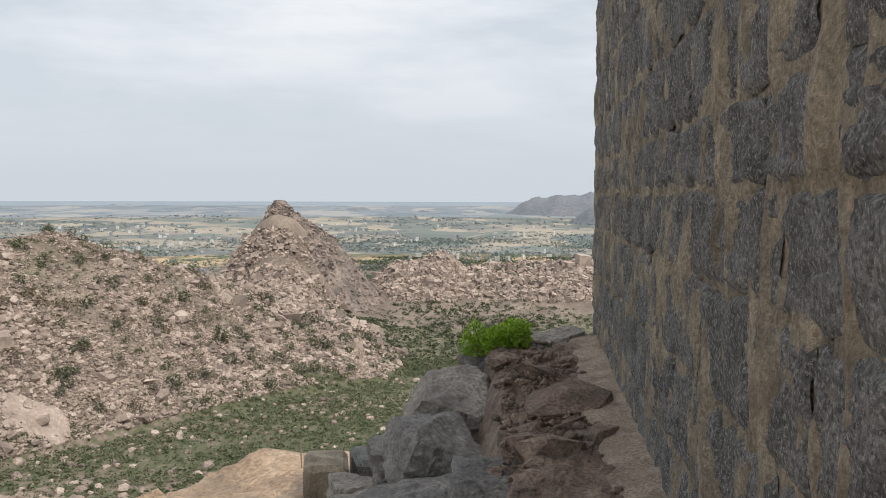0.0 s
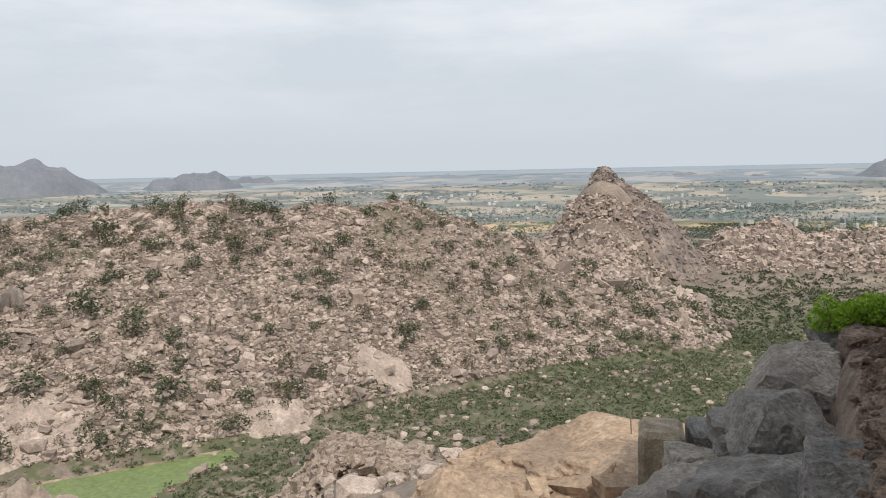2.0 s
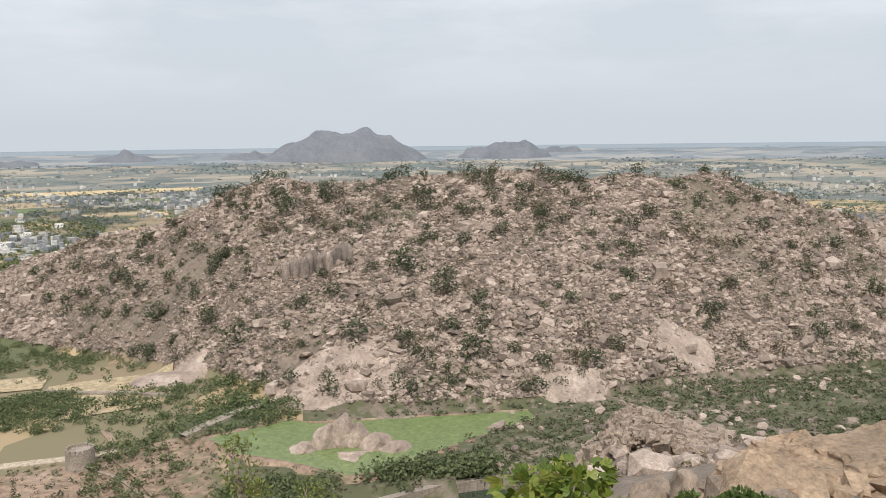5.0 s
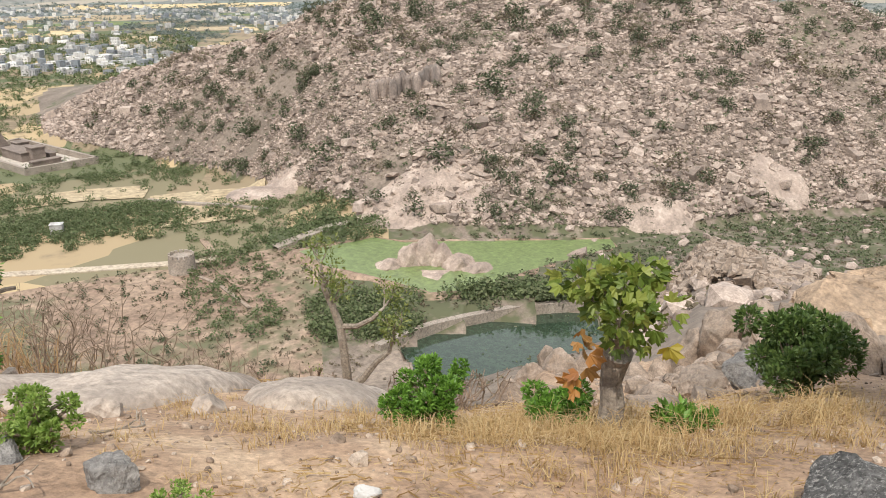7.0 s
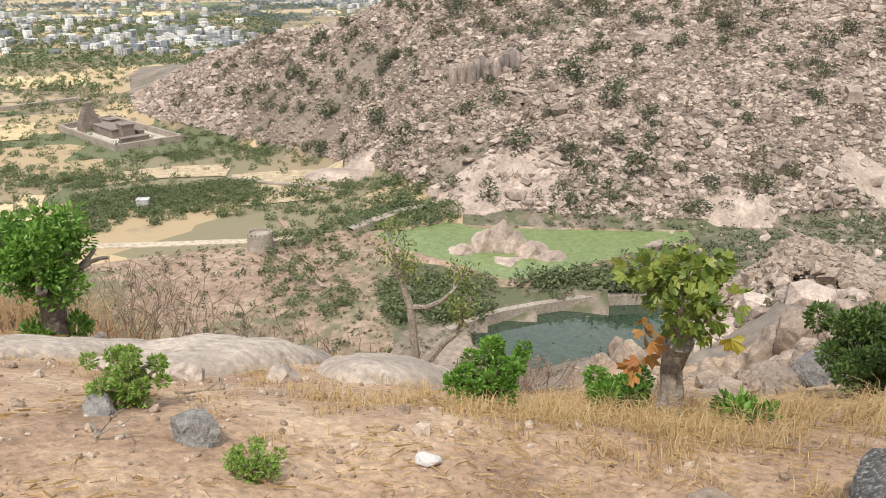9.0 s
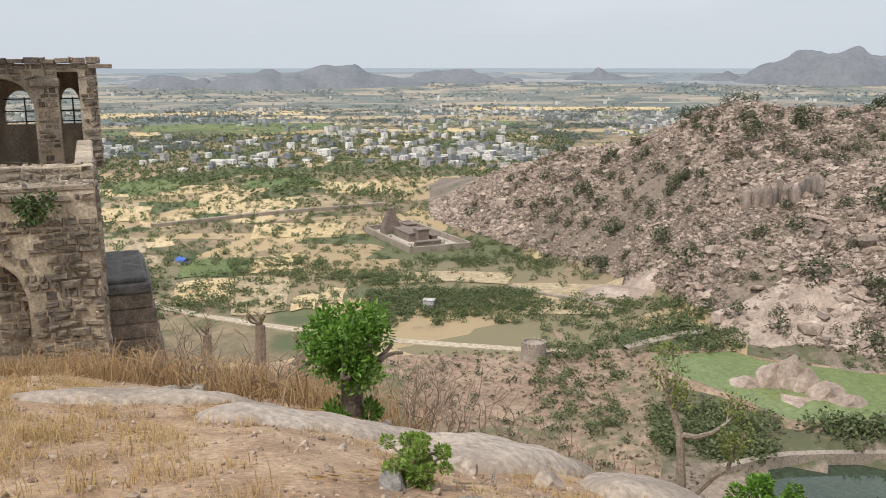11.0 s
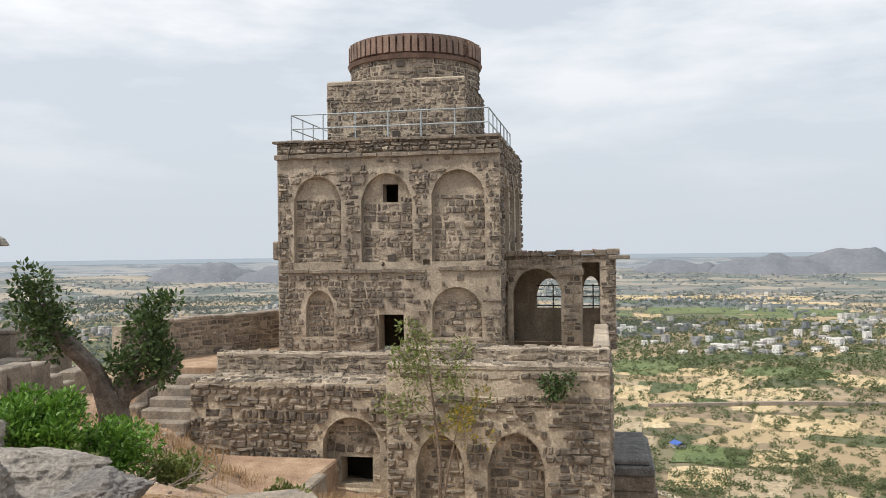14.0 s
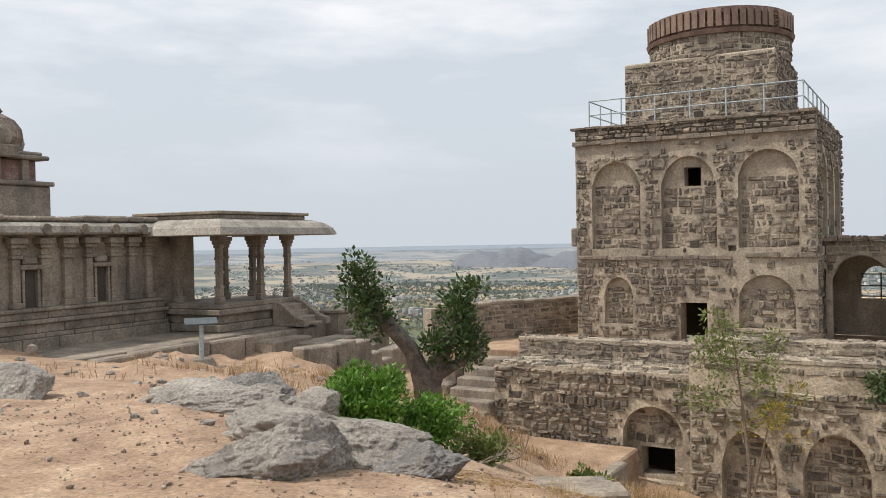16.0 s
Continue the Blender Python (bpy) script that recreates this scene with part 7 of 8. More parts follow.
def build_ledge():
    """The broken wall top that runs along the bastion's foot."""
    rng = random.Random(8)
    lg = thing("broken_wall_top", "broken top of a laterite and rubble wall at the bastion's foot", "wall")
    n, m = 90, 26
    V, F = [], []
    for i in range(n + 1):
        y = 2.2 + 7.75 * i / n
        right = 1.0 + 0.0998 * (y - 2.2) + 0.12
        left = 0.02 + 0.045 * (y - 2.2) + 0.14 * noise.noise(Vector((y * 1.3, 0, 4)))
        for j in range(m + 1):
            f = j / m
            x = left + (right - left) * f
            z = -1.83 + 0.02 * (y - 2.2) + 0.10 * noise.noise(Vector((x * 1.6, y * 1.1, 1))) + 0.06 * noise.noise(Vector((x * 5, y * 4, 2))) + 0.03 * noise.noise(Vector((x * 14, y * 12, 5)))
            step = noise.noise(Vector((x * 0.9 + 3, y * 0.8, 9)))
            z += 0.09 * (1 if step > 0.05 else 0) * (1 - f)
            edge = min(f * 5, 1, (n - i) / 6)
            z -= (1 - max(edge, 0)) ** 1.5 * 0.7
            V.append((x, y, z))
    for i in range(n):
        for j in range(m):
            k = i * (m + 1) + j
            F.append((k, k + 1, k + m + 2, k + m + 1))
    raw_mesh("core", V, F, M_LATERITE, lg, smooth=False)
    # gravelly strip at the wall's foot
    V, F = [], []
    for i in range(61):
        y = 2.2 + 7.2 * i / 60
        for j in range(9):
            x = 1.12 + 0.0998 * (y - 2.2) - 0.46 + 0.5 * j / 8 + 0.12 * noise.noise(Vector((y * 2.4, j * 0.3, 0)))
            V.append((x, y, -1.76 + 0.02 * (y - 2.2) + 0.09 * (j / 8) + 0.03 * noise.noise(Vector((x * 4, y * 4, 11))) - 0.18 * (j == 0)))
    for i in range(60):
        for j in range(8):
            k = i * 9 + j
            F.append((k, k + 1, k + 10, k + 9))
    gs = raw_mesh("gravel_strip", V, F, M_GRAVEL, lg, smooth=True)
    tagged(gs, "gravelly earth along the wall's foot")
    # side of the wall: dark blocks stepping down the outer edge
    specs = [(0.05, 8.3, -2.15, 0.75, 0.8, 0.62), (-0.2, 7.5, -2.42, 0.75, 0.7, 0.55), (-0.1, 6.9, -2.2, 0.7, 0.8, 0.6), (-0.4, 7.2, -2.85, 0.8, 0.7, 0.7), (0.2, 9.1, -2.1, 0.6, 0.7, 0.5), (-0.15, 5.6, -2.35, 0.75, 1.5, 0.62),
             (-0.62, 5.9, -2.75, 0.9, 1.3, 0.7), (0.1, 4.6, -2.22, 0.6, 1.0, 0.55), (-0.45, 4.7, -2.75, 0.9, 1.2, 0.6), (0.52, 3.9, -1.95, 0.6, 0.8, 0.4), (0.35, 5.2, -1.98, 0.55, 0.7, 0.4), (0.95, 5.7, -1.92, 0.45, 0.6, 0.35),
             (1.25, 9.7, -1.72, 0.6, 0.55, 0.32), (0.9, 9.85, -1.78, 0.5, 0.45, 0.3), (0.55, 9.6, -1.85, 0.5, 0.5, 0.32), (-0.75, 8.6, -3.25, 0.7, 0.8, 0.6)]
    for k, (x, y, z, a, b, c) in enumerate(specs):
        rock("wall_stone", x, y, (a * 1.12, b * 1.12, c * 1.1), 100 + k, M_PALEROCK if k % 3 == 0 else M_ROCK, "dark weathered block fallen from the broken wall", z=z, turn=rng.uniform(-20, 20), sink=0.5, detail=5, jag=0.2, group="blocks of the broken wall", blocky=0.85, tip=(rng.uniform(-9, 9), rng.uniform(-14, 6)))
    g = np.random.default_rng(88)
    yy = g.uniform(2.6, 9.7, 900)
    xx = g.uniform(0.15, 1.0, 900) + 0.07 * (yy - 2.2)
    boulders("ledge_gravel", xx, yy, -1.78 + 0.02 * (yy - 2.2) + 0 * xx, np.exp(g.normal(-3.3, 0.5, 900)), M_LATERITE, "", 89, sink=0.3, parent=lg)
    yy = g.uniform(2.8, 9.7, 70)
    xx = g.uniform(0.1, 0.95, 70) + 0.07 * (yy - 2.2)
    boulders("ledge_rubble", xx, yy, -1.84 + 0.02 * (yy - 2.2), np.exp(g.normal(-1.5, 0.45, 70)), M_LATERITE, "", 90, sink=0.3, flat=(0.35, 0.6), parent=lg)
    for ob in lg.children:
        if ob.name.startswith("ledge_"):
            tagged(ob, kind="stuff")
    # squared block at the outer end
    bl = thing("cut_block", "squared rust-stained stone block", "block", pose(-1.32, 9.4, -3.15, 0, 0, 8))
    one_box("body", M_RENDER, bl, -0.24, 0.26, -0.34, 0.34, -0.6, 0.2, 0.06)
    bl = thing("cut_block", "squared grey stone block resting on the slope", "block", pose(-0.82, 9.7, -3.2, 0, 0, 14))
    one_box("body", M_WALLROCK, bl, -0.22, 0.24, -0.34, 0.34, -0.6, 0.22, 0.06)
    # fill below
    bm = bmesh.new()
    box(bm, -0.15, 1.6, 2.4, 9.7, -5.0, -2.35, 0.1)
    part("rubble_core", bm, M_LATERITE, lg)


def build_slabs():
    # orange-brown bedrock below the wall
    for k, (az, r, w, d, h, t) in enumerate(((10.5, 15.5, 6.5, 4.6, 1.5, 10), (16.5, 15.0, 2.8, 2.6, 1.1, 30), (6.0, 17.5, 6.0, 4.5, 1.4, 0), (14.0, 18.5, 3.6, 2.6, 1.5, 50), (3.0, 16.0, 3.0, 2.2, 1.3, 20))):
        x, y = polar(az, r)
        rock("bedrock", x, y, (w, d, h), 200 + k, M_BEDROCK, "rough orange-brown bedrock on the slope", turn=t, sink=0.4, detail=6, jag=0.34, group="bedrock below the wall")
    g = np.random.default_rng(64)
    x, y, a, r = spread(g, 260, 1, 24, 13.5, 24)
    boulders("bedrock_blocks", x, y, ground_z(x, y) + 0.25, np.exp(g.normal(-0.65, 0.5, len(x))), M_BEDROCK, "broken orange-brown blocks on the bedrock", 65, flat=(0.3, 0.6), blocky=True)
    # long pale slab that crosses the slope
    for k, (x, y, w, d, h, t) in enumerate(((-7.3, -0.9, 2.6, 0.9, 0.11, 100), (-6.3, 0.55, 2.6, 1.05, 0.15, 112), (-5.5, 1.75, 2.4, 1.3, 0.22, 122), (-4.6, 2.75, 1.9, 1.0, 0.22, 130))):
        patch("pale_slab", x, y, w, d, h, t, M_PALE, "pale smooth granite slab across the dry slope", group="slab on the slope", seed=k + 3)
    # bare rock over the pond and the dark fluted cliff above it
    x, y = polar(49.6, 361)
    patch("granite_outcrop", x, y, 62, 36, 1.9, 50, M_PINKROCK, "bare pinkish granite face above the pond", 60, "outcrop", seed=11)
    x, y = polar(60.5, 432)
    patch("granite_outcrop", x, y, 40, 30, 4.0, 60, M_PINKROCK, "bare pinkish granite face at the hill's foot", 40, "outcrop", seed=12)
    x, y = polar(33.5, 356)
    patch("granite_outcrop", x, y, 34, 20, 3.0, 35, M_PINKROCK, "bare pinkish granite face at the valley's edge", 40, "outcrop", seed=13)
    x, y = polar(26.0, 402)
    patch("granite_outcrop", x, y, 30, 18, 3.0, 30, M_PINKROCK, "bare pinkish granite face at the valley's edge", 40, "outcrop", seed=14)
    cl = thing("fluted_cliff", "dark water-stained cliff of upright granite ribs", "cliff")
    rng = random.Random(17)
    for k in range(14):
        az = 48.6 + 0.32 * k
        x, y = polar(az, 431 + rng.uniform(-3, 3))
        z = gz(x, y)
        bm = bmesh.new()
        bmesh.ops.create_icosphere(bm, subdivisions=3, radius=1)
        h = rng.uniform(12, 17)
        for v in bm.verts:
            p = v.co * (1 + 0.2 * noise.noise(v.co * 2 + Vector((k, 0, 0))))
            v.co = Vector((x + p.x * 2.3, y + p.y * 2.3, z + 1.5 + math.copysign(abs(p.z) ** 0.6, p.z) * h / 2))
        part("rock_rib", bm, M_PEAK, cl)
    # the rock peak and its shoulder
    V, F = [], []
    n, m = 70, 120
    for i in range(n + 1):
        f = i / n
        for j in range(m):
            a = 2 * math.pi * j / m
            c, s = math.cos(a), math.sin(a)
            w = Vector((c * f * 3, s * f * 3, 2))
            R = f * (46 + 74 * max(0.0, c) ** 2 * min(1, f * 1.3)) * (1 + 0.2 * noise.noise(w) + 0.06 * noise.noise(w * 4))
            z = -5 - 88 * f ** (1.6 - 0.4 * max(0.0, c)) + (4 * noise.noise(w * 1.6) + 2.2 * noise.noise(w * 5) + 1.0 * noise.noise(w * 13)) * min(1, 3 * f)
            V.append((-164 + R * c, 868 + R * s, z))
    for i in range(n):
        for j in range(m):
            q = i * m + j
            F.append((q, q + m, i * m + m + (j + 1) % m, i * m + (j + 1) % m))
    V = np.array(V)
    f = np.repeat(np.arange(n + 1) / n, m)
    V[:, 2] += smooth(f, 0.45, 1.0) * (ground_z(V[:, 0], V[:, 1]) - 3 - V[:, 2])
    g = np.random.default_rng(72)
    pick = V[(np.sqrt(g.uniform(0.01, 1, 6500)) * (n - 2)).astype(int) * m + g.integers(0, m, 6500)]
    boulders("peak_boulders", pick[:, 0], pick[:, 1], pick[:, 2] - 0.6, np.exp(g.normal(0.8, 0.45, len(pick))), M_PEAK, "granite blocks piled over the rocky peak", 73, blocky=True)
    tagged(raw_mesh("rock_peak", V, F, M_PEAK), "steep granite peak with a long shoulder over the spur", "peak")




def build_stick():
    x, y = polar(9.6, 16.0)
    z = gz(x, y)
    st = thing("marker_stick", "thin crooked stick standing upright in the bedrock", "stick", pose(x, y, z))
    bm = bmesh.new()
    tube(bm, [(0, 0, -0.2), (0.02, 0.0, 0.9), (-0.02, 0.03, 1.55)], [0.02, 0.016, 0.012], 6)
    part("shaft", bm, M_TWIG, st)


def build_near_rocks():
    for k, (x, y, w, d, h, m, l) in enumerate((
        (-2.67, 0.53, 0.15, 0.12, 0.1, M_ROCK, "grey fist-sized stone on dry earth"), (-2.1, 1.24, 0.08, 0.06, 0.05, M_WHITE, "small whitish stone on earth"), (-1.26, 1.91, 0.2, 0.14, 0.08, M_BOULDER, "lichen-grey stone half sunk in earth"),
        (-0.8, 2.3, 0.3, 0.26, 0.24, M_WALLROCK, "squarish dark grey stone on earth"), (-3.2, 0.3, 0.24, 0.12, 0.06, M_ROCK, "flat grey stone under a small bush"), (-4.5, 1.1, 0.2, 0.16, 0.14, M_PALE, "pale broken stone on earth"), (-4.2, 1.6, 0.2, 0.18, 0.14, M_PALE, "pale broken stone on earth"),
        (-8.22, 9.67, 0.85, 0.7, 0.75, M_BOULDER, "rounded brownish boulder on the slope"), (-7.9, 10.0, 0.55, 0.5, 0.6, M_BOULDER, "rounded brownish boulder on the slope"), (-6.2, 11.0, 0.75, 0.7, 0.7, M_BOULDER, "split rounded boulder on the slope"), (-6.85, 10.7, 0.62, 0.6, 0.6, M_BOULDER, "rounded brownish boulder on the slope"),
    )):
        rock("stone", x, y, (w * 1.2, d * 1.2, h * 1.3), 300 + k, m, l, turn=37 * k, sink=0.3, detail=4, category="stone", blocky=0.75 if k in (0, 3) else 0.0)
    for k, (x, y, w, d, h, m, l) in enumerate((
        (-5.4, 11.6, 0.8, 0.7, 0.65, M_BOULDER, "rounded brownish boulder on the slope"), (-9.3, 9.9, 0.8, 0.7, 0.9, M_BOULDER, "rounded brownish boulder on the slope"), (-3.1, 8.2, 0.8, 0.7, 0.62, M_BOULDER, "grey brown boulder on the slope"), (-2.4, 8.5, 0.75, 0.7, 0.6, M_BOULDER, "grey brown boulder on the slope"), (-1.5, 8.9, 0.9, 0.8, 0.5, M_PALEROCK, "broad grey brown rock on the slope"), (-3.7, 8.0, 0.9, 0.8, 0.5, M_ROCK, "dark grey rock behind a bush"),
        
        (-7.1, -8.9, 1.1, 0.9, 0.5, M_PALEROCK, "pale cracked rock in the dust"), (-7.6, -10.2, 0.9, 0.7, 0.4, M_PALEROCK, "pale rounded rock in the dust"), (-5.24, -12.7, 1.1, 0.8, 0.6, M_PALEROCK, "pale rock at the yard's edge"),
    )):
        rock("rock", x, y, (w * 1.2, d * 1.2, h * 1.35), 330 + k, m, l, turn=31 * k, sink=0.32, detail=5, category="rock")
    for k, (x, y, w, d, h, turn, m, l) in enumerate((
        (-4.0, -6.1, 1.25, 0.9, 0.66, 150, M_PALEROCK, "pale grey pointed rock beside the path"), (-5.0, -6.5, 2.2, 1.2, 0.78, 118, M_PALEROCK, "broad smooth grey rock sloping into the bushes"), (-6.2, -9.5, 2.1, 1.3, 0.62, 140, M_PALEROCK, "low pale cracked outcrop in the dust"),
        (-5.1, -5.45, 0.8, 0.6, 0.42, 140, M_ROCK, "smooth grey rock at the bushes' foot"), (-7.7, -10.3, 1.4, 0.9, 0.75, 120, M_ROCK, "low grey rock behind the pale outcrop"),
    )):
        rock("rock_outcrop", x, y, (w, d, h), 520 + k, m, l, turn=turn, sink=0.42, detail=6, jag=0.3, category="rock")
    for k, (az, r, w, h) in enumerate(((38.0, 28.0, 1.25, 1.3), (39.7, 27.0, 1.3, 1.3), (42.0, 26.0, 1.1, 1.2), (40.8, 29.0, 0.9, 1.0), (28.6, 31.0, 2.0, 2.4), (30.4, 31.5, 1.7, 2.2), (32.2, 31.0, 1.6, 1.9), (27.6, 34.0, 1.9, 2.6), (33.8, 30.0, 1.3, 1.4), (26.0, 30.0, 1.6, 2.0))):
        x, y = polar(az, r)
        rock("boulder", x, y, (w, w * 0.9, h), 560 + k, M_BOULDER, "rounded brown boulder heaped on the steep slope", turn=53 * k, sink=0.3, detail=5, jag=0.2, category="boulder", group="boulders on the steep slope", soft=True)
    rng = np.random.default_rng(12)
    x, y, a, r = spread(rng, 15000, 15, 160, 1.6, 13)
    V = np.exp(rng.normal(-4.2, 0.6, len(x)))
    boulders("pebbles", x, y, ground_z(x, y), V, M_PEBBLE, "loose pebbles and stone chips on the dry earth", 13, sink=0.2, category="pebbles")
    x, y, a, r = spread(rng, 260, 80, 160, 9, 24)
    boulders("rubble", x, y, ground_z(x, y), np.exp(rng.normal(-2.0, 0.45, len(x))), M_PALEROCK, "loose rubble stones on the slope", 14, category="rubble")
    x, y, a, r = spread(rng, 240, 14, 36, 8.5, 30)
    boulders("boulder_field", x, y, ground_z(x, y), np.exp(rng.normal(-1.1, 0.45, len(x))), M_BOULDER, "brown boulders and broken stones on the steep slope", 16, category="rubble")
    x, y, a, r = spread(rng, 900, 10, 40, 8, 40)
    boulders("slope_stones", x, y, ground_z(x, y), np.exp(rng.normal(-1.9, 0.5, len(x))), M_BOULDER, "small brown stones on the steep slope", 17, category="rubble")




# ---- plants near the path ----
def leaves(rng, centres, radii, per, size, shape=0.5, droop=0.0, lobed=False):
    """Verts and faces of leaves about the centres; each is a folded blade of two quads, or a five-lobed blade."""
    V, F = [], []
    for c, rad in zip(centres, radii):
        c = np.asarray(c, float)
        d = rng.normal(size=(per, 3))
        d /= np.linalg.norm(d, axis=1, keepdims=True)
        p = c + d * rad * rng.uniform(0.35, 1.0, (per, 1)) ** 0.5
        for q, dd in zip(p, d):
            out = dd + rng.normal(size=3) * 0.5 + np.array([0, 0, 0.25 - droop])
            out /= np.linalg.norm(out)
            side = np.cross(out, rng.normal(size=3))
            side /= np.linalg.norm(side) + 1e-9
            up = np.cross(side, out)
            s = size * rng.uniform(0.6, 1.3)
            k = len(V)
            if lobed:
                V += [q] + [q + out * s * a + side * s * b + up * s * e for a, b, e in ((0.1, -0.5, -0.08), (0.45, -0.62, -0.12), (0.5, -0.28, 0), (0.95, -0.3, -0.1), (0.8, 0, 0), (1.1, 0, -0.12), (0.8, 0, 0), (0.95, 0.3, -0.1), (0.5, 0.28, 0), (0.45, 0.62, -0.12), (0.1, 0.5, -0.08))]
                F += [(k, k + 1, k + 2, k + 3), (k, k + 3, k + 4, k + 5), (k, k + 5, k + 6, k + 7), (k, k + 7, k + 8, k + 9), (k, k + 9, k + 10, k + 11)]
            else:
                w = s * shape
                V += [q, q + out * s * 0.5 + side * w * 0.5 + up * s * 0.08, q + out * s, q + out * s * 0.5 - side * w * 0.5 + up * s * 0.08]
                F += [(k, k + 1, k + 2, k + 3)]
    return np.array(V), np.array(F)


def branchy(rng, bm, start, way, length, radius, depth, tips, bend=0.35, split=2, shrink=0.7):
    """Grows a limb with forks; the ends go into tips."""
    p, d = Vector(start), Vector(way).normalized()
    pts, rad = [p.copy()], [radius]
    n = 4
    for k in range(n):
        d = (d + Vector((rng.normal(), rng.normal(), rng.normal() + 0.25)) * bend * 0.4).normalized()
        p = p + d * length / n
        pts.append(p.copy())
        rad.append(radius * (1 - (1 - shrink) * (k + 1) / n))
    tube(bm, pts, rad, 7 if radius > 0.03 else 5)
    if depth == 0:
        tips.append(tuple(p))
        return
    tips.append(tuple(p))
    for _ in range(split):
        w = (d + Vector((rng.normal(), rng.normal(), rng.normal() * 0.6 + 0.2)) * 0.75).normalized()
        branchy(rng, bm, p, w, length * rng.uniform(0.6, 0.85), radius * shrink, depth - 1, tips, bend, split, shrink)


def bush(name, x, y, w, h, seed, mat, label, leaf=0.05, n=900, stems=7, bark=None, category="bush", group="", z=None):
    """Thin stems with leaves clumped round their ends."""
    rng = np.random.default_rng(seed)
    z = gz(x, y) if z is None else z
    t = thing(name, label, category, pose(x, y, z), group)
    bm = bmesh.new()
    tips = []
    for k in range(stems):
        a = 2 * math.pi * k / stems + rng.uniform(-0.4, 0.4)
        branchy(rng, bm, (0.03 * math.cos(a), 0.03 * math.sin(a), -0.05), (math.cos(a) * w / h * rng.uniform(0.15, 0.75), math.sin(a) * w / h * rng.uniform(0.15, 0.75), 1), h * rng.uniform(0.3, 0.52), 0.012 * max(1, h), 1, tips, 0.4)
    part("stems", bm, bark or M_TWIG, t)
    tips = [p for p in tips if p[2] > 0.12 * h]
    per = max(4, n // max(1, len(tips)))
    V, F = leaves(rng, tips, [max(0.022, 0.15 * (0.65 * w + 0.35 * h))] * len(tips), int(per * 1.5), leaf * 1.1)
    V[:, 2] = np.maximum(V[:, 2], 0.01)
    raw_mesh("foliage", V, F, mat, t)
    return t


def build_round_tree():
    rng = np.random.default_rng(301)
    x, y = -7.97, 1.02
    z = gz(x, y)
    t = thing("round_tree", "small bright green tree with a round crown", "tree", pose(x, y, z))
    bm = bmesh.new()
    tips = []
    tube(bm, [(0, 0, -0.2), (0.03, 0.0, 0.2), (-0.02, 0.02, 0.45)], [0.15, 0.115, 0.13], 9)
    for k in range(8):
        a = 2 * math.pi * k / 8
        branchy(rng, bm, (0, 0, 0.4), (math.cos(a) * 0.7, math.sin(a) * 0.7, 0.8), 0.42, 0.04, 1, tips)
    part("trunk", bm, M_DARKBARK, t)
    cs, rs = [], []
    for k in range(70):
        d = rng.normal(size=3)
        d /= np.linalg.norm(d)
        f = rng.uniform(0.45, 1.0)
        cs.append((d[0] * 0.44 * f, d[1] * 0.44 * f, 0.88 + d[2] * 0.5 * f))
        rs.append(0.13)
    for k in range(10):
        a = rng.uniform(0, 6.28)
        cs.append((0.2 * math.cos(a), 0.2 * math.sin(a), 0.06))
        rs.append(0.12)
    V, F = leaves(rng, cs, rs, 95, 0.065, 0.42)
    raw_mesh("crown", V, F, M_LEAF, t)


def build_leaf_tree():
    rng = np.random.default_rng(302)
    x, y = -2.37, 3.08
    z = gz(x, y)
    t = thing("broad_leaf_tree", "stubby pollarded tree with broad green and yellow leaves", "tree", pose(x, y, z + 0.12) @ Matrix.Diagonal((0.9, 0.9, 0.9, 1)))
    bm = bmesh.new()
    tube(bm, [(0, 0, -0.2), (0.01, 0, 0.08), (-0.02, 0.01, 0.2), (0.0, 0.02, 0.36), (0.03, 0, 0.43)], [0.1, 0.075, 0.068, 0.085, 0.09], 10)
    for v in bm.verts:
        v.co += v.co.normalized() * 0.012 * noise.noise(v.co * 22)
    part("trunk", bm, M_BARK, t)
    bm = bmesh.new()
    tips = []
    for k in range(8):
        a = 2 * math.pi * k / 8
        branchy(rng, bm, (0.02, 0, 0.4), (math.cos(a) * 0.55, math.sin(a) * 0.55, 0.9), 0.3, 0.012, 1, tips)
    part("twigs", bm, M_BARK, t)
    cs = [p for p in tips if p[2] > 0.5]
    V, F = leaves(rng, cs, [0.1] * len(cs), 15, 0.076, lobed=True, droop=0.6)
    raw_mesh("crown", V, F, M_LEAF_BIG, t)
    # where each dead or yellow leaf hangs: offsets towards the sides of the crown
    side = Vector((0.62, 0.78, 0))
    V, F = leaves(rng, [tuple(-side * 0.2 + Vector((0, 0, 0.5 - 0.09 * k))) for k in range(4)] + [tuple(side * 0.02 + Vector((0, 0, 0.42)))], [0.06] * 5, 3, 0.09, lobed=True, droop=1.2)
    raw_mesh("withered_leaves", V, F, M_LEAF_RUST, t)
    V, F = leaves(rng, [tuple(side * 0.3 + Vector((0, 0, 0.46)))], [0.04], 2, 0.15, lobed=True, droop=0.9)
    raw_mesh("yellow_leaves", V, F, M_LEAF_YELLOW, t)


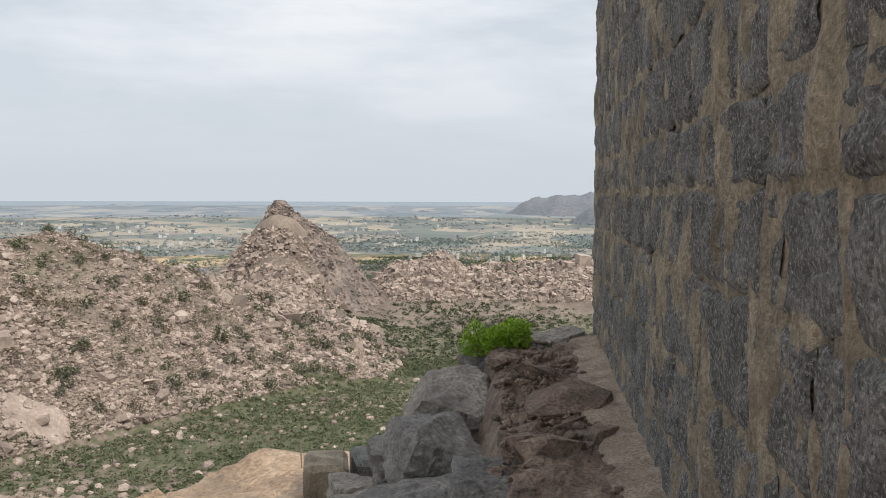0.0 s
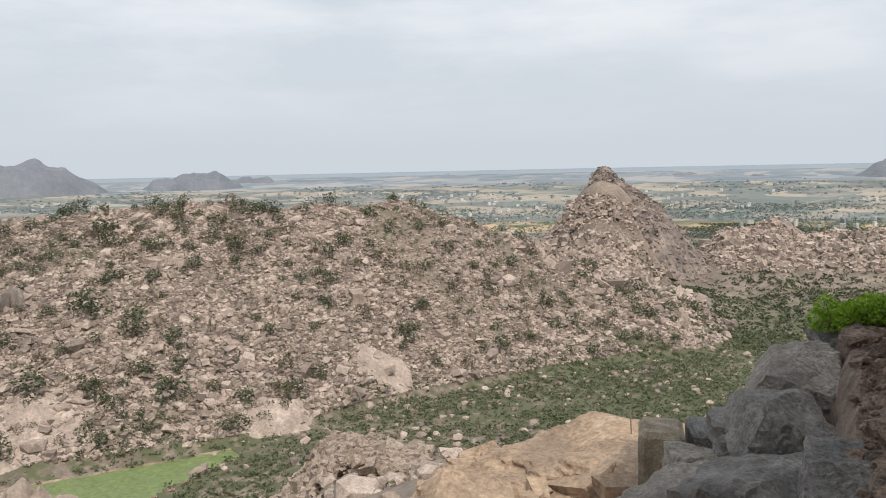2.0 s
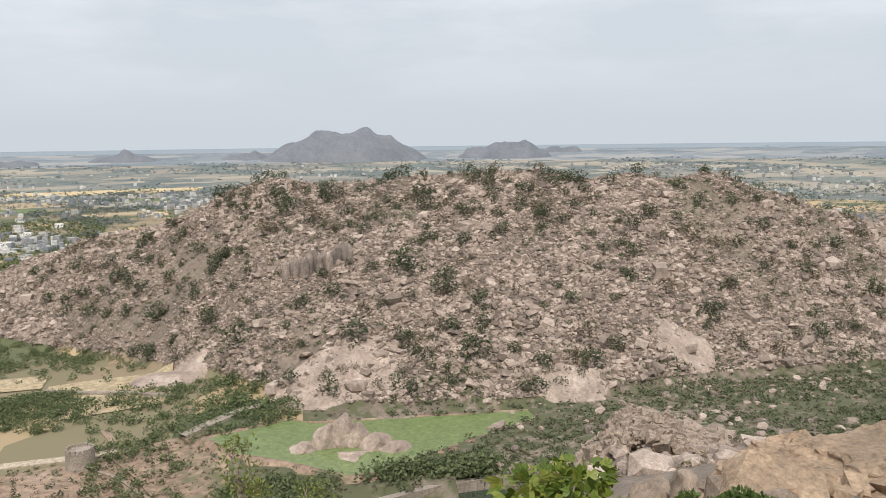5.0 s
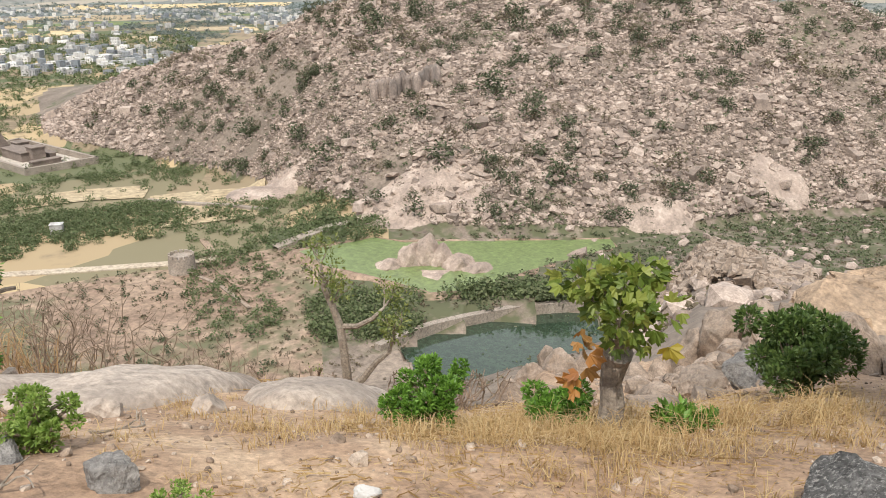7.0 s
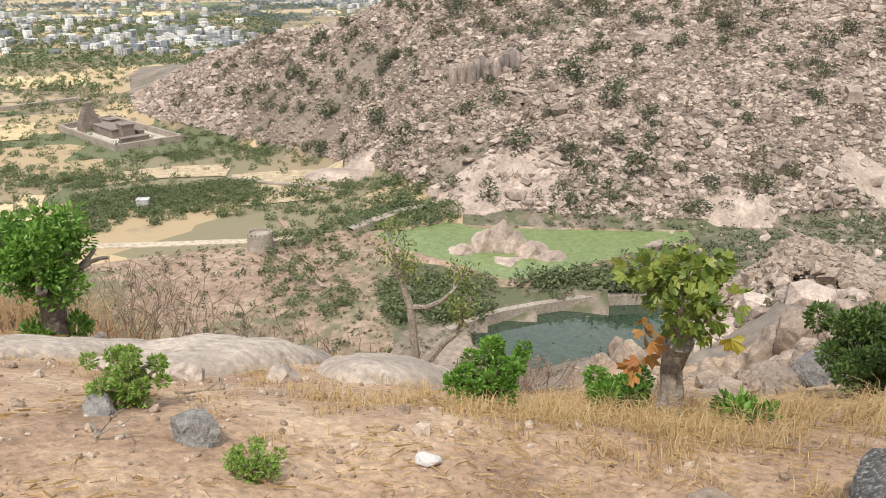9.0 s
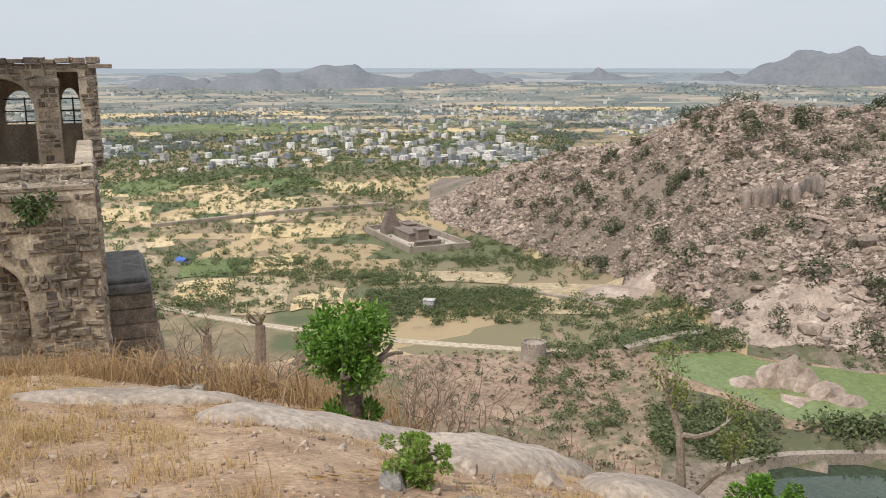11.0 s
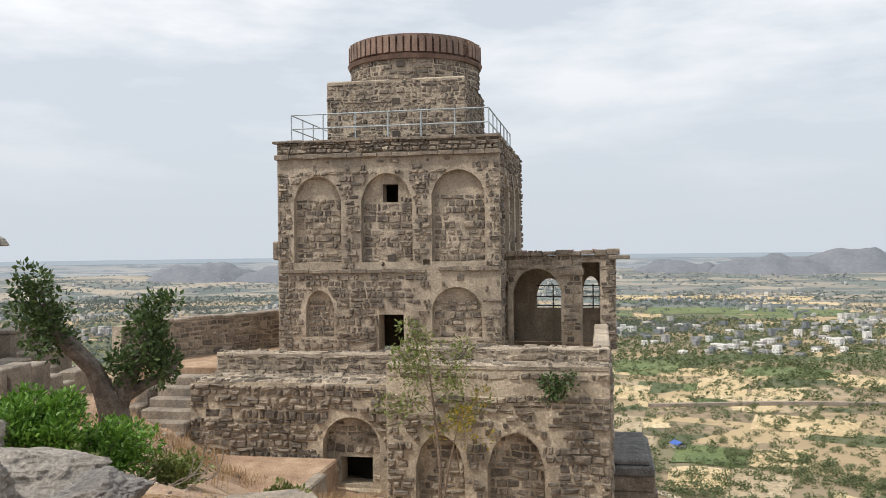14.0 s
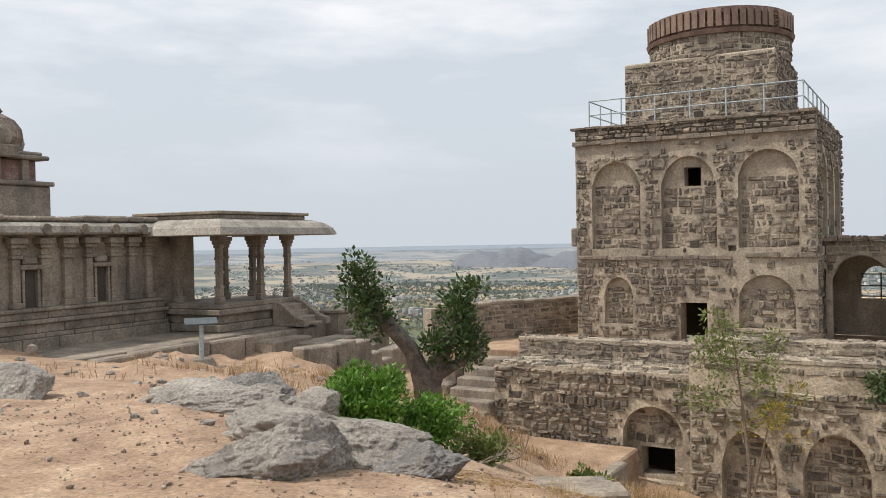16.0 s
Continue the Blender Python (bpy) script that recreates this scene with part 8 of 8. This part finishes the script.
def build_bare_tree():
    rng = np.random.default_rng(303)
    x, y = -6.5, 4.22
    z = gz(x, y)
    t = thing("pale_bark_tree", "crooked nearly bare tree with pale bark and small leaf tufts", "tree", pose(x, y, z))
    h = -4.5 - z
    bm = bmesh.new()
    along_y = Vector((0.62, 0.78, 0))
    P = lambda s, u: tuple(along_y * s + Vector((0, 0, h + u)))
    tips = []
    tube(bm, [P(0.02, -0.35), P(0.0, 0.15), P(-0.02, 0.42), P(-0.05, 0.72)], [0.06, 0.05, 0.046, 0.042], 8)
    tube(bm, [P(-0.05, 0.72), P(-0.12, 0.95), P(-0.2, 1.15), P(-0.22, 1.4)], [0.042, 0.036, 0.028, 0.014], 7)
    tube(bm, [P(-0.05, 0.72), P(0.12, 0.72), P(0.28, 0.8), P(0.4, 0.92)], [0.034, 0.03, 0.024, 0.014], 7)
    tube(bm, [P(0.02, 0.0), P(0.16, 0.12), P(0.3, 0.3), P(0.44, 0.42), P(0.5, 0.62)], [0.045, 0.04, 0.034, 0.026, 0.014], 7)
    part("trunk", bm, M_BARK, t)
    bm = bmesh.new()
    for s, u in ((-0.22, 1.4), (-0.2, 1.15), (-0.12, 0.98), (0.4, 0.92), (0.5, 0.62), (0.44, 0.45)):
        for k in range(3):
            a = rng.uniform(0, 6.28)
            branchy(rng, bm, P(s, u), (math.cos(a) * 0.6, math.sin(a) * 0.6, 0.8), 0.16, 0.009, 1, tips)
    part("twigs", bm, M_BARK, t)
    V, F = leaves(rng, tips, [0.085] * len(tips), 26, 0.045)
    raw_mesh("crown", V, F, M_LEAF_DULL, t)




def build_sapling():
    rng = np.random.default_rng(304)
    x, y = -19.2, -6.6
    z = gz(x, y)
    t = thing("sapling", "thin sapling with sparse green and yellow leaves before the terrace", "sapling", pose(x, y, z))
    h = -2.0 - z
    bm = bmesh.new()
    tips = []
    tube(bm, [(0, 0, -0.2), (0.05, 0.1, h * 0.3), (0, -0.05, h * 0.6), (0.0, -0.25, h * 0.95)], [0.05, 0.042, 0.03, 0.012], 6)
    tube(bm, [(0.05, 0.05, 0.1), (0.1, 0.35, h * 0.35), (0.05, 0.6, h * 0.6)], [0.03, 0.024, 0.012], 6)
    for k in range(15):
        f = 0.42 + 0.55 * k / 14
        a = rng.uniform(0, 6.28)
        branchy(rng, bm, (0, -0.25 * (f - 0.3), h * f), (math.cos(a), math.sin(a), 0.25), 0.75 * (1.25 - f) + 0.25, 0.012, 1, tips, 0.5)
    part("trunk", bm, M_TWIG, t)
    up = [p for p in tips if p[2] > 0.62 * h or rng.random() < 0.45]
    V, F = leaves(rng, up, [0.3] * len(up), 60, 0.1, 0.45)
    raw_mesh("green_leaves", V, F, M_LEAF_DULL, t)
    lo = [p for p in tips if p[2] < 0.75 * h and p[1] > -0.2]
    V, F = leaves(rng, lo, [0.26] * len(lo), 46, 0.1, 0.45)
    raw_mesh("yellow_leaves", V, F, M_LEAF_YELLOW, t)


def build_forked_tree():
    """The leaning tree with a thick forked trunk beside the stairs."""
    rng = np.random.default_rng(305)
    x, y = -11.57, -10.13
    z = gz(x, y)
    t = thing("forked_tree", "old tree with a thick dark forked trunk and clumped crown", "tree", pose(x, y, z))
    h = -3.0 - z
    s = Vector((-0.58, 0.82, 0))  # to the right, seen from the path
    P = lambda a, u: tuple(s * a + Vector((0, 0, h + u)))
    bm = bmesh.new()
    tube(bm, [P(0.05, -0.5), P(0.02, 0.1), P(0.0, 0.5), P(-0.1, 0.85)], [0.33, 0.26, 0.24, 0.22], 12)
    tube(bm, [P(-0.1, 0.75), P(-0.3, 1.25), P(-0.65, 1.65), P(-0.95, 1.95), P(-1.05, 2.3)], [0.2, 0.16, 0.14, 0.11, 0.06], 10)
    tube(bm, [P(0.05, 0.6), P(0.22, 1.0), P(0.45, 1.5), P(0.6, 2.0)], [0.19, 0.15, 0.12, 0.06], 10)
    tube(bm, [P(0.2, 0.75), P(0.55, 0.95), P(0.9, 1.1), P(1.05, 1.3)], [0.11, 0.09, 0.07, 0.04], 8)
    for v in bm.verts:
        v.co += Vector((noise.noise(v.co * 4), noise.noise(v.co * 4 + Vector((9, 0, 0))), 0)) * 0.05
    part("trunk", bm, M_DARKBARK, t)
    cs, rs = [], []
    for (a, u), w, hh, n in (((-1.12, 2.15), 0.42, 0.62, 26), ((-0.85, 1.75), 0.3, 0.3, 10), ((0.62, 1.75), 0.42, 0.55, 26), ((0.85, 1.3), 0.36, 0.34, 16), ((0.25, 1.35), 0.34, 0.3, 14), ((-1.25, 2.6), 0.25, 0.3, 8), ((0.6, 2.25), 0.28, 0.25, 8)):
        for _ in range(n):
            d = rng.normal(size=3) * 0.5
            cs.append(tuple(Vector(P(a, u)) + s * d[0] * w + Vector((-s.y, s.x, 0)) * d[1] * w + Vector((0, 0, d[2] * hh))))
            rs.append(0.16)
    bm = bmesh.new()
    for c in cs[::2]:
        near = P(-1.0, 2.0) if Vector(c).dot(s) < -0.3 else P(0.5, 1.5)
        tube(bm, [near, c], [0.02, 0.006], 4)
    part("twigs", bm, M_DARKBARK, t)
    V, F = leaves(rng, cs, rs, 40, 0.11, 0.5)
    raw_mesh("crown", V, F, M_LEAF_DARK, t)


def twiggy(name, x, y, w, h, seed, label, n=24, mat=None):
    rng = np.random.default_rng(seed)
    t = thing(name, label, "dry bush", pose(x, y, gz(x, y)), "leafless bushes on the slope")
    bm = bmesh.new()
    tips = []
    for k in range(n):
        a = rng.uniform(0, 6.28)
        o = rng.uniform(0, w / 2)
        branchy(rng, bm, (o * math.cos(a), o * math.sin(a), -0.1), (math.cos(a) * 0.5, math.sin(a) * 0.5, 1), h * rng.uniform(0.35, 0.6), 0.011, 2, tips, 0.5)
    part("twigs", bm, mat or M_TWIG, t)


def grass(name, pts, seed, blades, height, label, mat=None, spread_by=0.16):
    """Dry tufts: thin bent blades, many to a tuft."""
    rng = np.random.default_rng(seed)
    P = np.repeat(np.asarray(pts, float), blades, 0)
    n = len(P)
    off = rng.normal(size=(n, 2)) * spread_by
    b = np.stack([P[:, 0] + off[:, 0], P[:, 1] + off[:, 1]], -1)
    z = ground_z(b[:, 0], b[:, 1]) - 0.01
    a = rng.uniform(0, 2 * np.pi, n)
    h = height * rng.uniform(0.35, 1.25, n) * (P[:, 2] if P.shape[1] > 2 else 1)
    lean = rng.uniform(0.2, 1.5, n) * h
    w = (0.0012 + 0.0016 * rng.random(n)) * (1 + 2.0 * (height > 0.3))
    d = np.stack([np.cos(a), np.sin(a)], -1)
    s = np.stack([-d[:, 1], d[:, 0]], -1) * w[:, None]
    base = np.c_[b, z]
    mid = np.c_[b + d * (lean * 0.4)[:, None], z + h * 0.6]
    tip = np.c_[b + d * lean[:, None], z + h * (1 - 0.45 * lean / np.maximum(h, 1e-6))]
    s3 = np.c_[s, np.zeros(n)]
    V = np.stack([base - s3, base + s3, mid + s3 * 0.8, mid - s3 * 0.8, tip + s3 * 0.25, tip - s3 * 0.25], 1).reshape(-1, 3)
    k = np.arange(n)[:, None] * 6
    F = np.concatenate([k + np.array([[0, 1, 2, 3]]), k + np.array([[3, 2, 4, 5]])], 0)
    return tagged(raw_mesh(name, V, F, mat or M_GRASS), label, "grass", kind="stuff")


def build_plants():
    build_round_tree()
    build_leaf_tree()
    build_bare_tree()
    build_sapling()
    build_forked_tree()
    bush("lime_bush", 0.62, 9.35, 0.75, 0.5, 401, M_LEAF_LIME, "bright lime-green bush on the broken wall", 0.045, 4200, 14, z=-1.78)
    bush("dense_bush", -2.68, 6.1, 0.55, 0.88, 402, M_LEAF_DENSE, "dense dark green bush at the edge of the slope", 0.045, 8000, 20)
    bush("leafy_bush", -2.75, 3.1, 0.5, 0.34, 403, M_LEAF, "low green bush below the pollarded tree", 0.03, 4200, 14)
    bush("leafy_bush", -3.25, 2.5, 0.15, 0.55, 404, M_LEAF, "upright green bush at the edge of the slope", 0.026, 5200, 14)
    bush("small_bush", -3.32, 0.46, 0.12, 0.35, 405, M_LEAF_MID, "small light green bush on dry earth", 0.02, 3600, 13)
    bush("small_bush", -2.29, 0.6, 0.05, 0.2, 406, M_LEAF_MID, "little light green bush on dry earth", 0.013, 2000, 11)
    bush("leafy_bush", -2.2, 3.6, 0.45, 0.22, 407, M_LEAF, "low green weeds in dry grass", 0.06, 420, 7)
    bush("shrub", -8.0, -8.6, 1.7, 1.1, 408, M_LEAF, "bright green shrub below the forked tree", 0.075, 9000, 22)
    bush("shrub", -9.0, -8.3, 1.5, 1.0, 409, M_LEAF, "green shrub among dead branches", 0.07, 4200, 18)
    bush("shrub", -9.9, -7.9, 1.4, 0.6, 410, M_LEAF_DULL, "straggling shrub with dead twigs", 0.08, 900, 12)
    bush("shrub", -6.3, -6.6, 0.35, 0.4, 411, M_LEAF_DULL, "small weed growing from the rock", 0.05, 420, 7)
    bush("shrub", -13.3, -7.9, 1.3, 0.55, 412, M_LEAF_DULL, "dull green weeds beside the court steps", 0.08, 1100, 10)
    # fig plant rooted in the terrace wall
    p = PALACE @ Vector((2.15, -6.08, -3.35))
    t = thing("wall_plant", "dark green fig plant rooted in the terrace wall", "plant", Matrix.Translation(p))
    rng = np.random.default_rng(420)
    bm = bmesh.new()
    tips = []
    for k in range(9):
        branchy(rng, bm, (-0.1, 0, 0), (0.8, rng.uniform(-1, 1), rng.uniform(-0.7, 0.6)), 0.3, 0.012, 1, tips)
    part("stems", bm, M_TWIG, t)
    V, F = leaves(rng, tips, [0.17] * len(tips), 18, 0.12, 0.5, 0.5)
    raw_mesh("foliage", V, F, M_LEAF_DARK, t)
    for k, (x, y, w, h) in enumerate(((-11.2, 0.0, 2.0, 1.0), (-11.8, 1.2, 1.8, 0.9), (-10.2, 3.2, 2.0, 1.15), (-9.8, 4.3, 1.8, 1.1), (-11.0, 2.4, 2.0, 1.0), (-11.6, 5.2, 2.0, 1.2), (-8.8, 5.4, 1.2, 0.7), (-7.0, 5.2, 0.9, 0.5), (-12.6, -0.6, 1.6, 1.0), (-5.0, 4.4, 0.8, 0.45), (-9.6, -8.3, 1.3, 0.5), (-14.5, 3.0, 2.4, 1.2))):
        twiggy("dry_bush", x, y, w, h, 430 + k, "leafless brown bush of fine dry twigs")
    for k, (x, y, h) in enumerate(((-16.5, -0.3, 1.4), (-14.5, 0.6, 1.5), (-14.4, 1.3, 1.3), (-11.8, 7.2, 1.2))):
        rng = np.random.default_rng(460 + k)
        z = gz(x, y)
        t = thing("pollarded_tree", "short pollarded tree trunk, nearly leafless", "tree", pose(x, y, z), "pollarded trunks down the slope")
        bm = bmesh.new()
        tips = []
        tube(bm, [(0, 0, -0.4), (0.05, 0, h * 0.5), (-0.05, 0.03, h)], [0.13, 0.1, 0.09], 8)
        for _ in range(4):
            a = rng.uniform(0, 6.28)
            branchy(rng, bm, (-0.05, 0.03, h), (math.cos(a) * 0.5, math.sin(a) * 0.5, 0.7), 0.2, 0.03, 1, tips)
        part("trunk", bm, M_TWIG, t)
        V, F = leaves(rng, tips, [0.08] * len(tips), 4, 0.05)
        raw_mesh("leaf_tufts", V, F, M_LEAF_DULL, t)
    rng = np.random.default_rng(470)
    pts = []
    for cx, cy, sx, sy, n, hh in ((-2.3, 2.6, 0.5, 0.45, 70, 0.8), (-2.5, 3.4, 0.4, 0.3, 34, 1.3), (-3.3, 1.9, 0.6, 0.5, 34, 0.6), (-4.7, -1.4, 1.2, 0.7, 60, 0.7), (-6.2, -2.1, 1.4, 0.7, 70, 0.8), (-8.5, -2.7, 1.6, 0.7, 60, 1.0), (-1.9, 4.3, 0.3, 0.4, 22, 1.4), (-4.2, 1.3, 1.0, 0.5, 30, 0.4), (-3.6, -1.8, 0.7, 0.5, 50, 0.9), (-5.6, -3.2, 1.0, 0.6, 60, 1.0), (-3.0, 2.9, 0.5, 0.4, 40, 0.9)):
        for _ in range(n):
            pts.append((rng.normal(cx, sx), rng.normal(cy, sy), hh))
    grass("dry_grass", pts, 471, 46, 0.15, "dry straw-yellow grass tufts on the slope", spread_by=0.06)
    pts = []
    for cx, cy, sx, sy, n, hh in ((-16.6, -4.4, 1.2, 1.2, 170, 1.0), (-15.5, -6.8, 1.6, 0.8, 130, 0.9), (-16.6, -2.5, 1.0, 0.9, 110, 1.2), (-13.5, -0.8, 1.3, 0.8, 130, 1.3), (-12.2, 0.8, 1.2, 0.9, 120, 1.3), (-18.5, -11.6, 1.2, 1.5, 110, 0.8), (-12.5, -15.0, 3.0, 1.5, 110, 0.5), (-15.5, -14.5, 2.0, 1.2, 110, 0.5)):
        for _ in range(n):
            pts.append((rng.normal(cx, sx), rng.normal(cy, sy), hh))
    grass("dry_grass", pts, 472, 16, 0.5, "tall dry brown grass below the terrace", M_GRASS_BROWN, 0.16)
    x, y, a, r = spread(rng, 700, 20, 130, 1.8, 13)
    grass("short_grass", np.c_[x, y], 473, 8, 0.07, "short dry grass sprigs in bare earth", spread_by=0.05)
    # straw litter lying flat
    rng = np.random.default_rng(474)
    x, y, a, r = spread(rng, 42000, 20, 135, 1.5, 9)
    keep = fbm(x * 0.7, y * 0.7, 77) > 0.47
    x, y = x[keep], y[keep]
    n = len(x)
    t, ln, w = rng.uniform(0, np.pi, n), rng.uniform(0.006, 0.045, n), rng.uniform(0.0005, 0.0012, n)
    d, q = np.stack([np.cos(t), np.sin(t)], -1), np.stack([-np.sin(t), np.cos(t)], -1)
    ends = [np.c_[x, y] + d * (s * ln)[:, None] + q * (k * w)[:, None] for s, k in ((-1, -1), (1, -1), (1, 1), (-1, 1))]
    V = np.stack([np.c_[e, ground_z(e[:, 0], e[:, 1]) + 0.012 + 0.012 * rng.random(n)] for e in ends], 1).reshape(-1, 3)
    tagged(raw_mesh("straw_litter", V, np.arange(4 * n).reshape(-1, 4), M_GRASS), "loose dry straw lying on the earth", "straw", kind="stuff")
    # dead branches on the ground
    for k, (x, y, l, tr) in enumerate(((-3.6, 0.75, 0.3, 60), (-9.2, -7.6, 1.4, 20), (-8.9, -8.0, 1.2, 80), (-9.8, -8.2, 1.3, 130), (-2.9, 0.2, 0.25, 10), (-6.9, -3.0, 0.9, 40))):
        rng = np.random.default_rng(480 + k)
        t = thing("dead_branch", "grey dead branch lying on the ground", "branch", pose(x, y, gz(x, y) + 0.03, 0, 0, tr))
        bm = bmesh.new()
        tips = []
        branchy(rng, bm, (0, 0, 0), (1, 0, -0.15), l * 0.5, 0.005 + 0.009 * l, 2, tips, 0.5)
        part("wood", bm, M_BARK, t)



build_bastion_wall()
build_ledge()
build_slabs()
build_near_rocks()
build_stick()
build_plants()
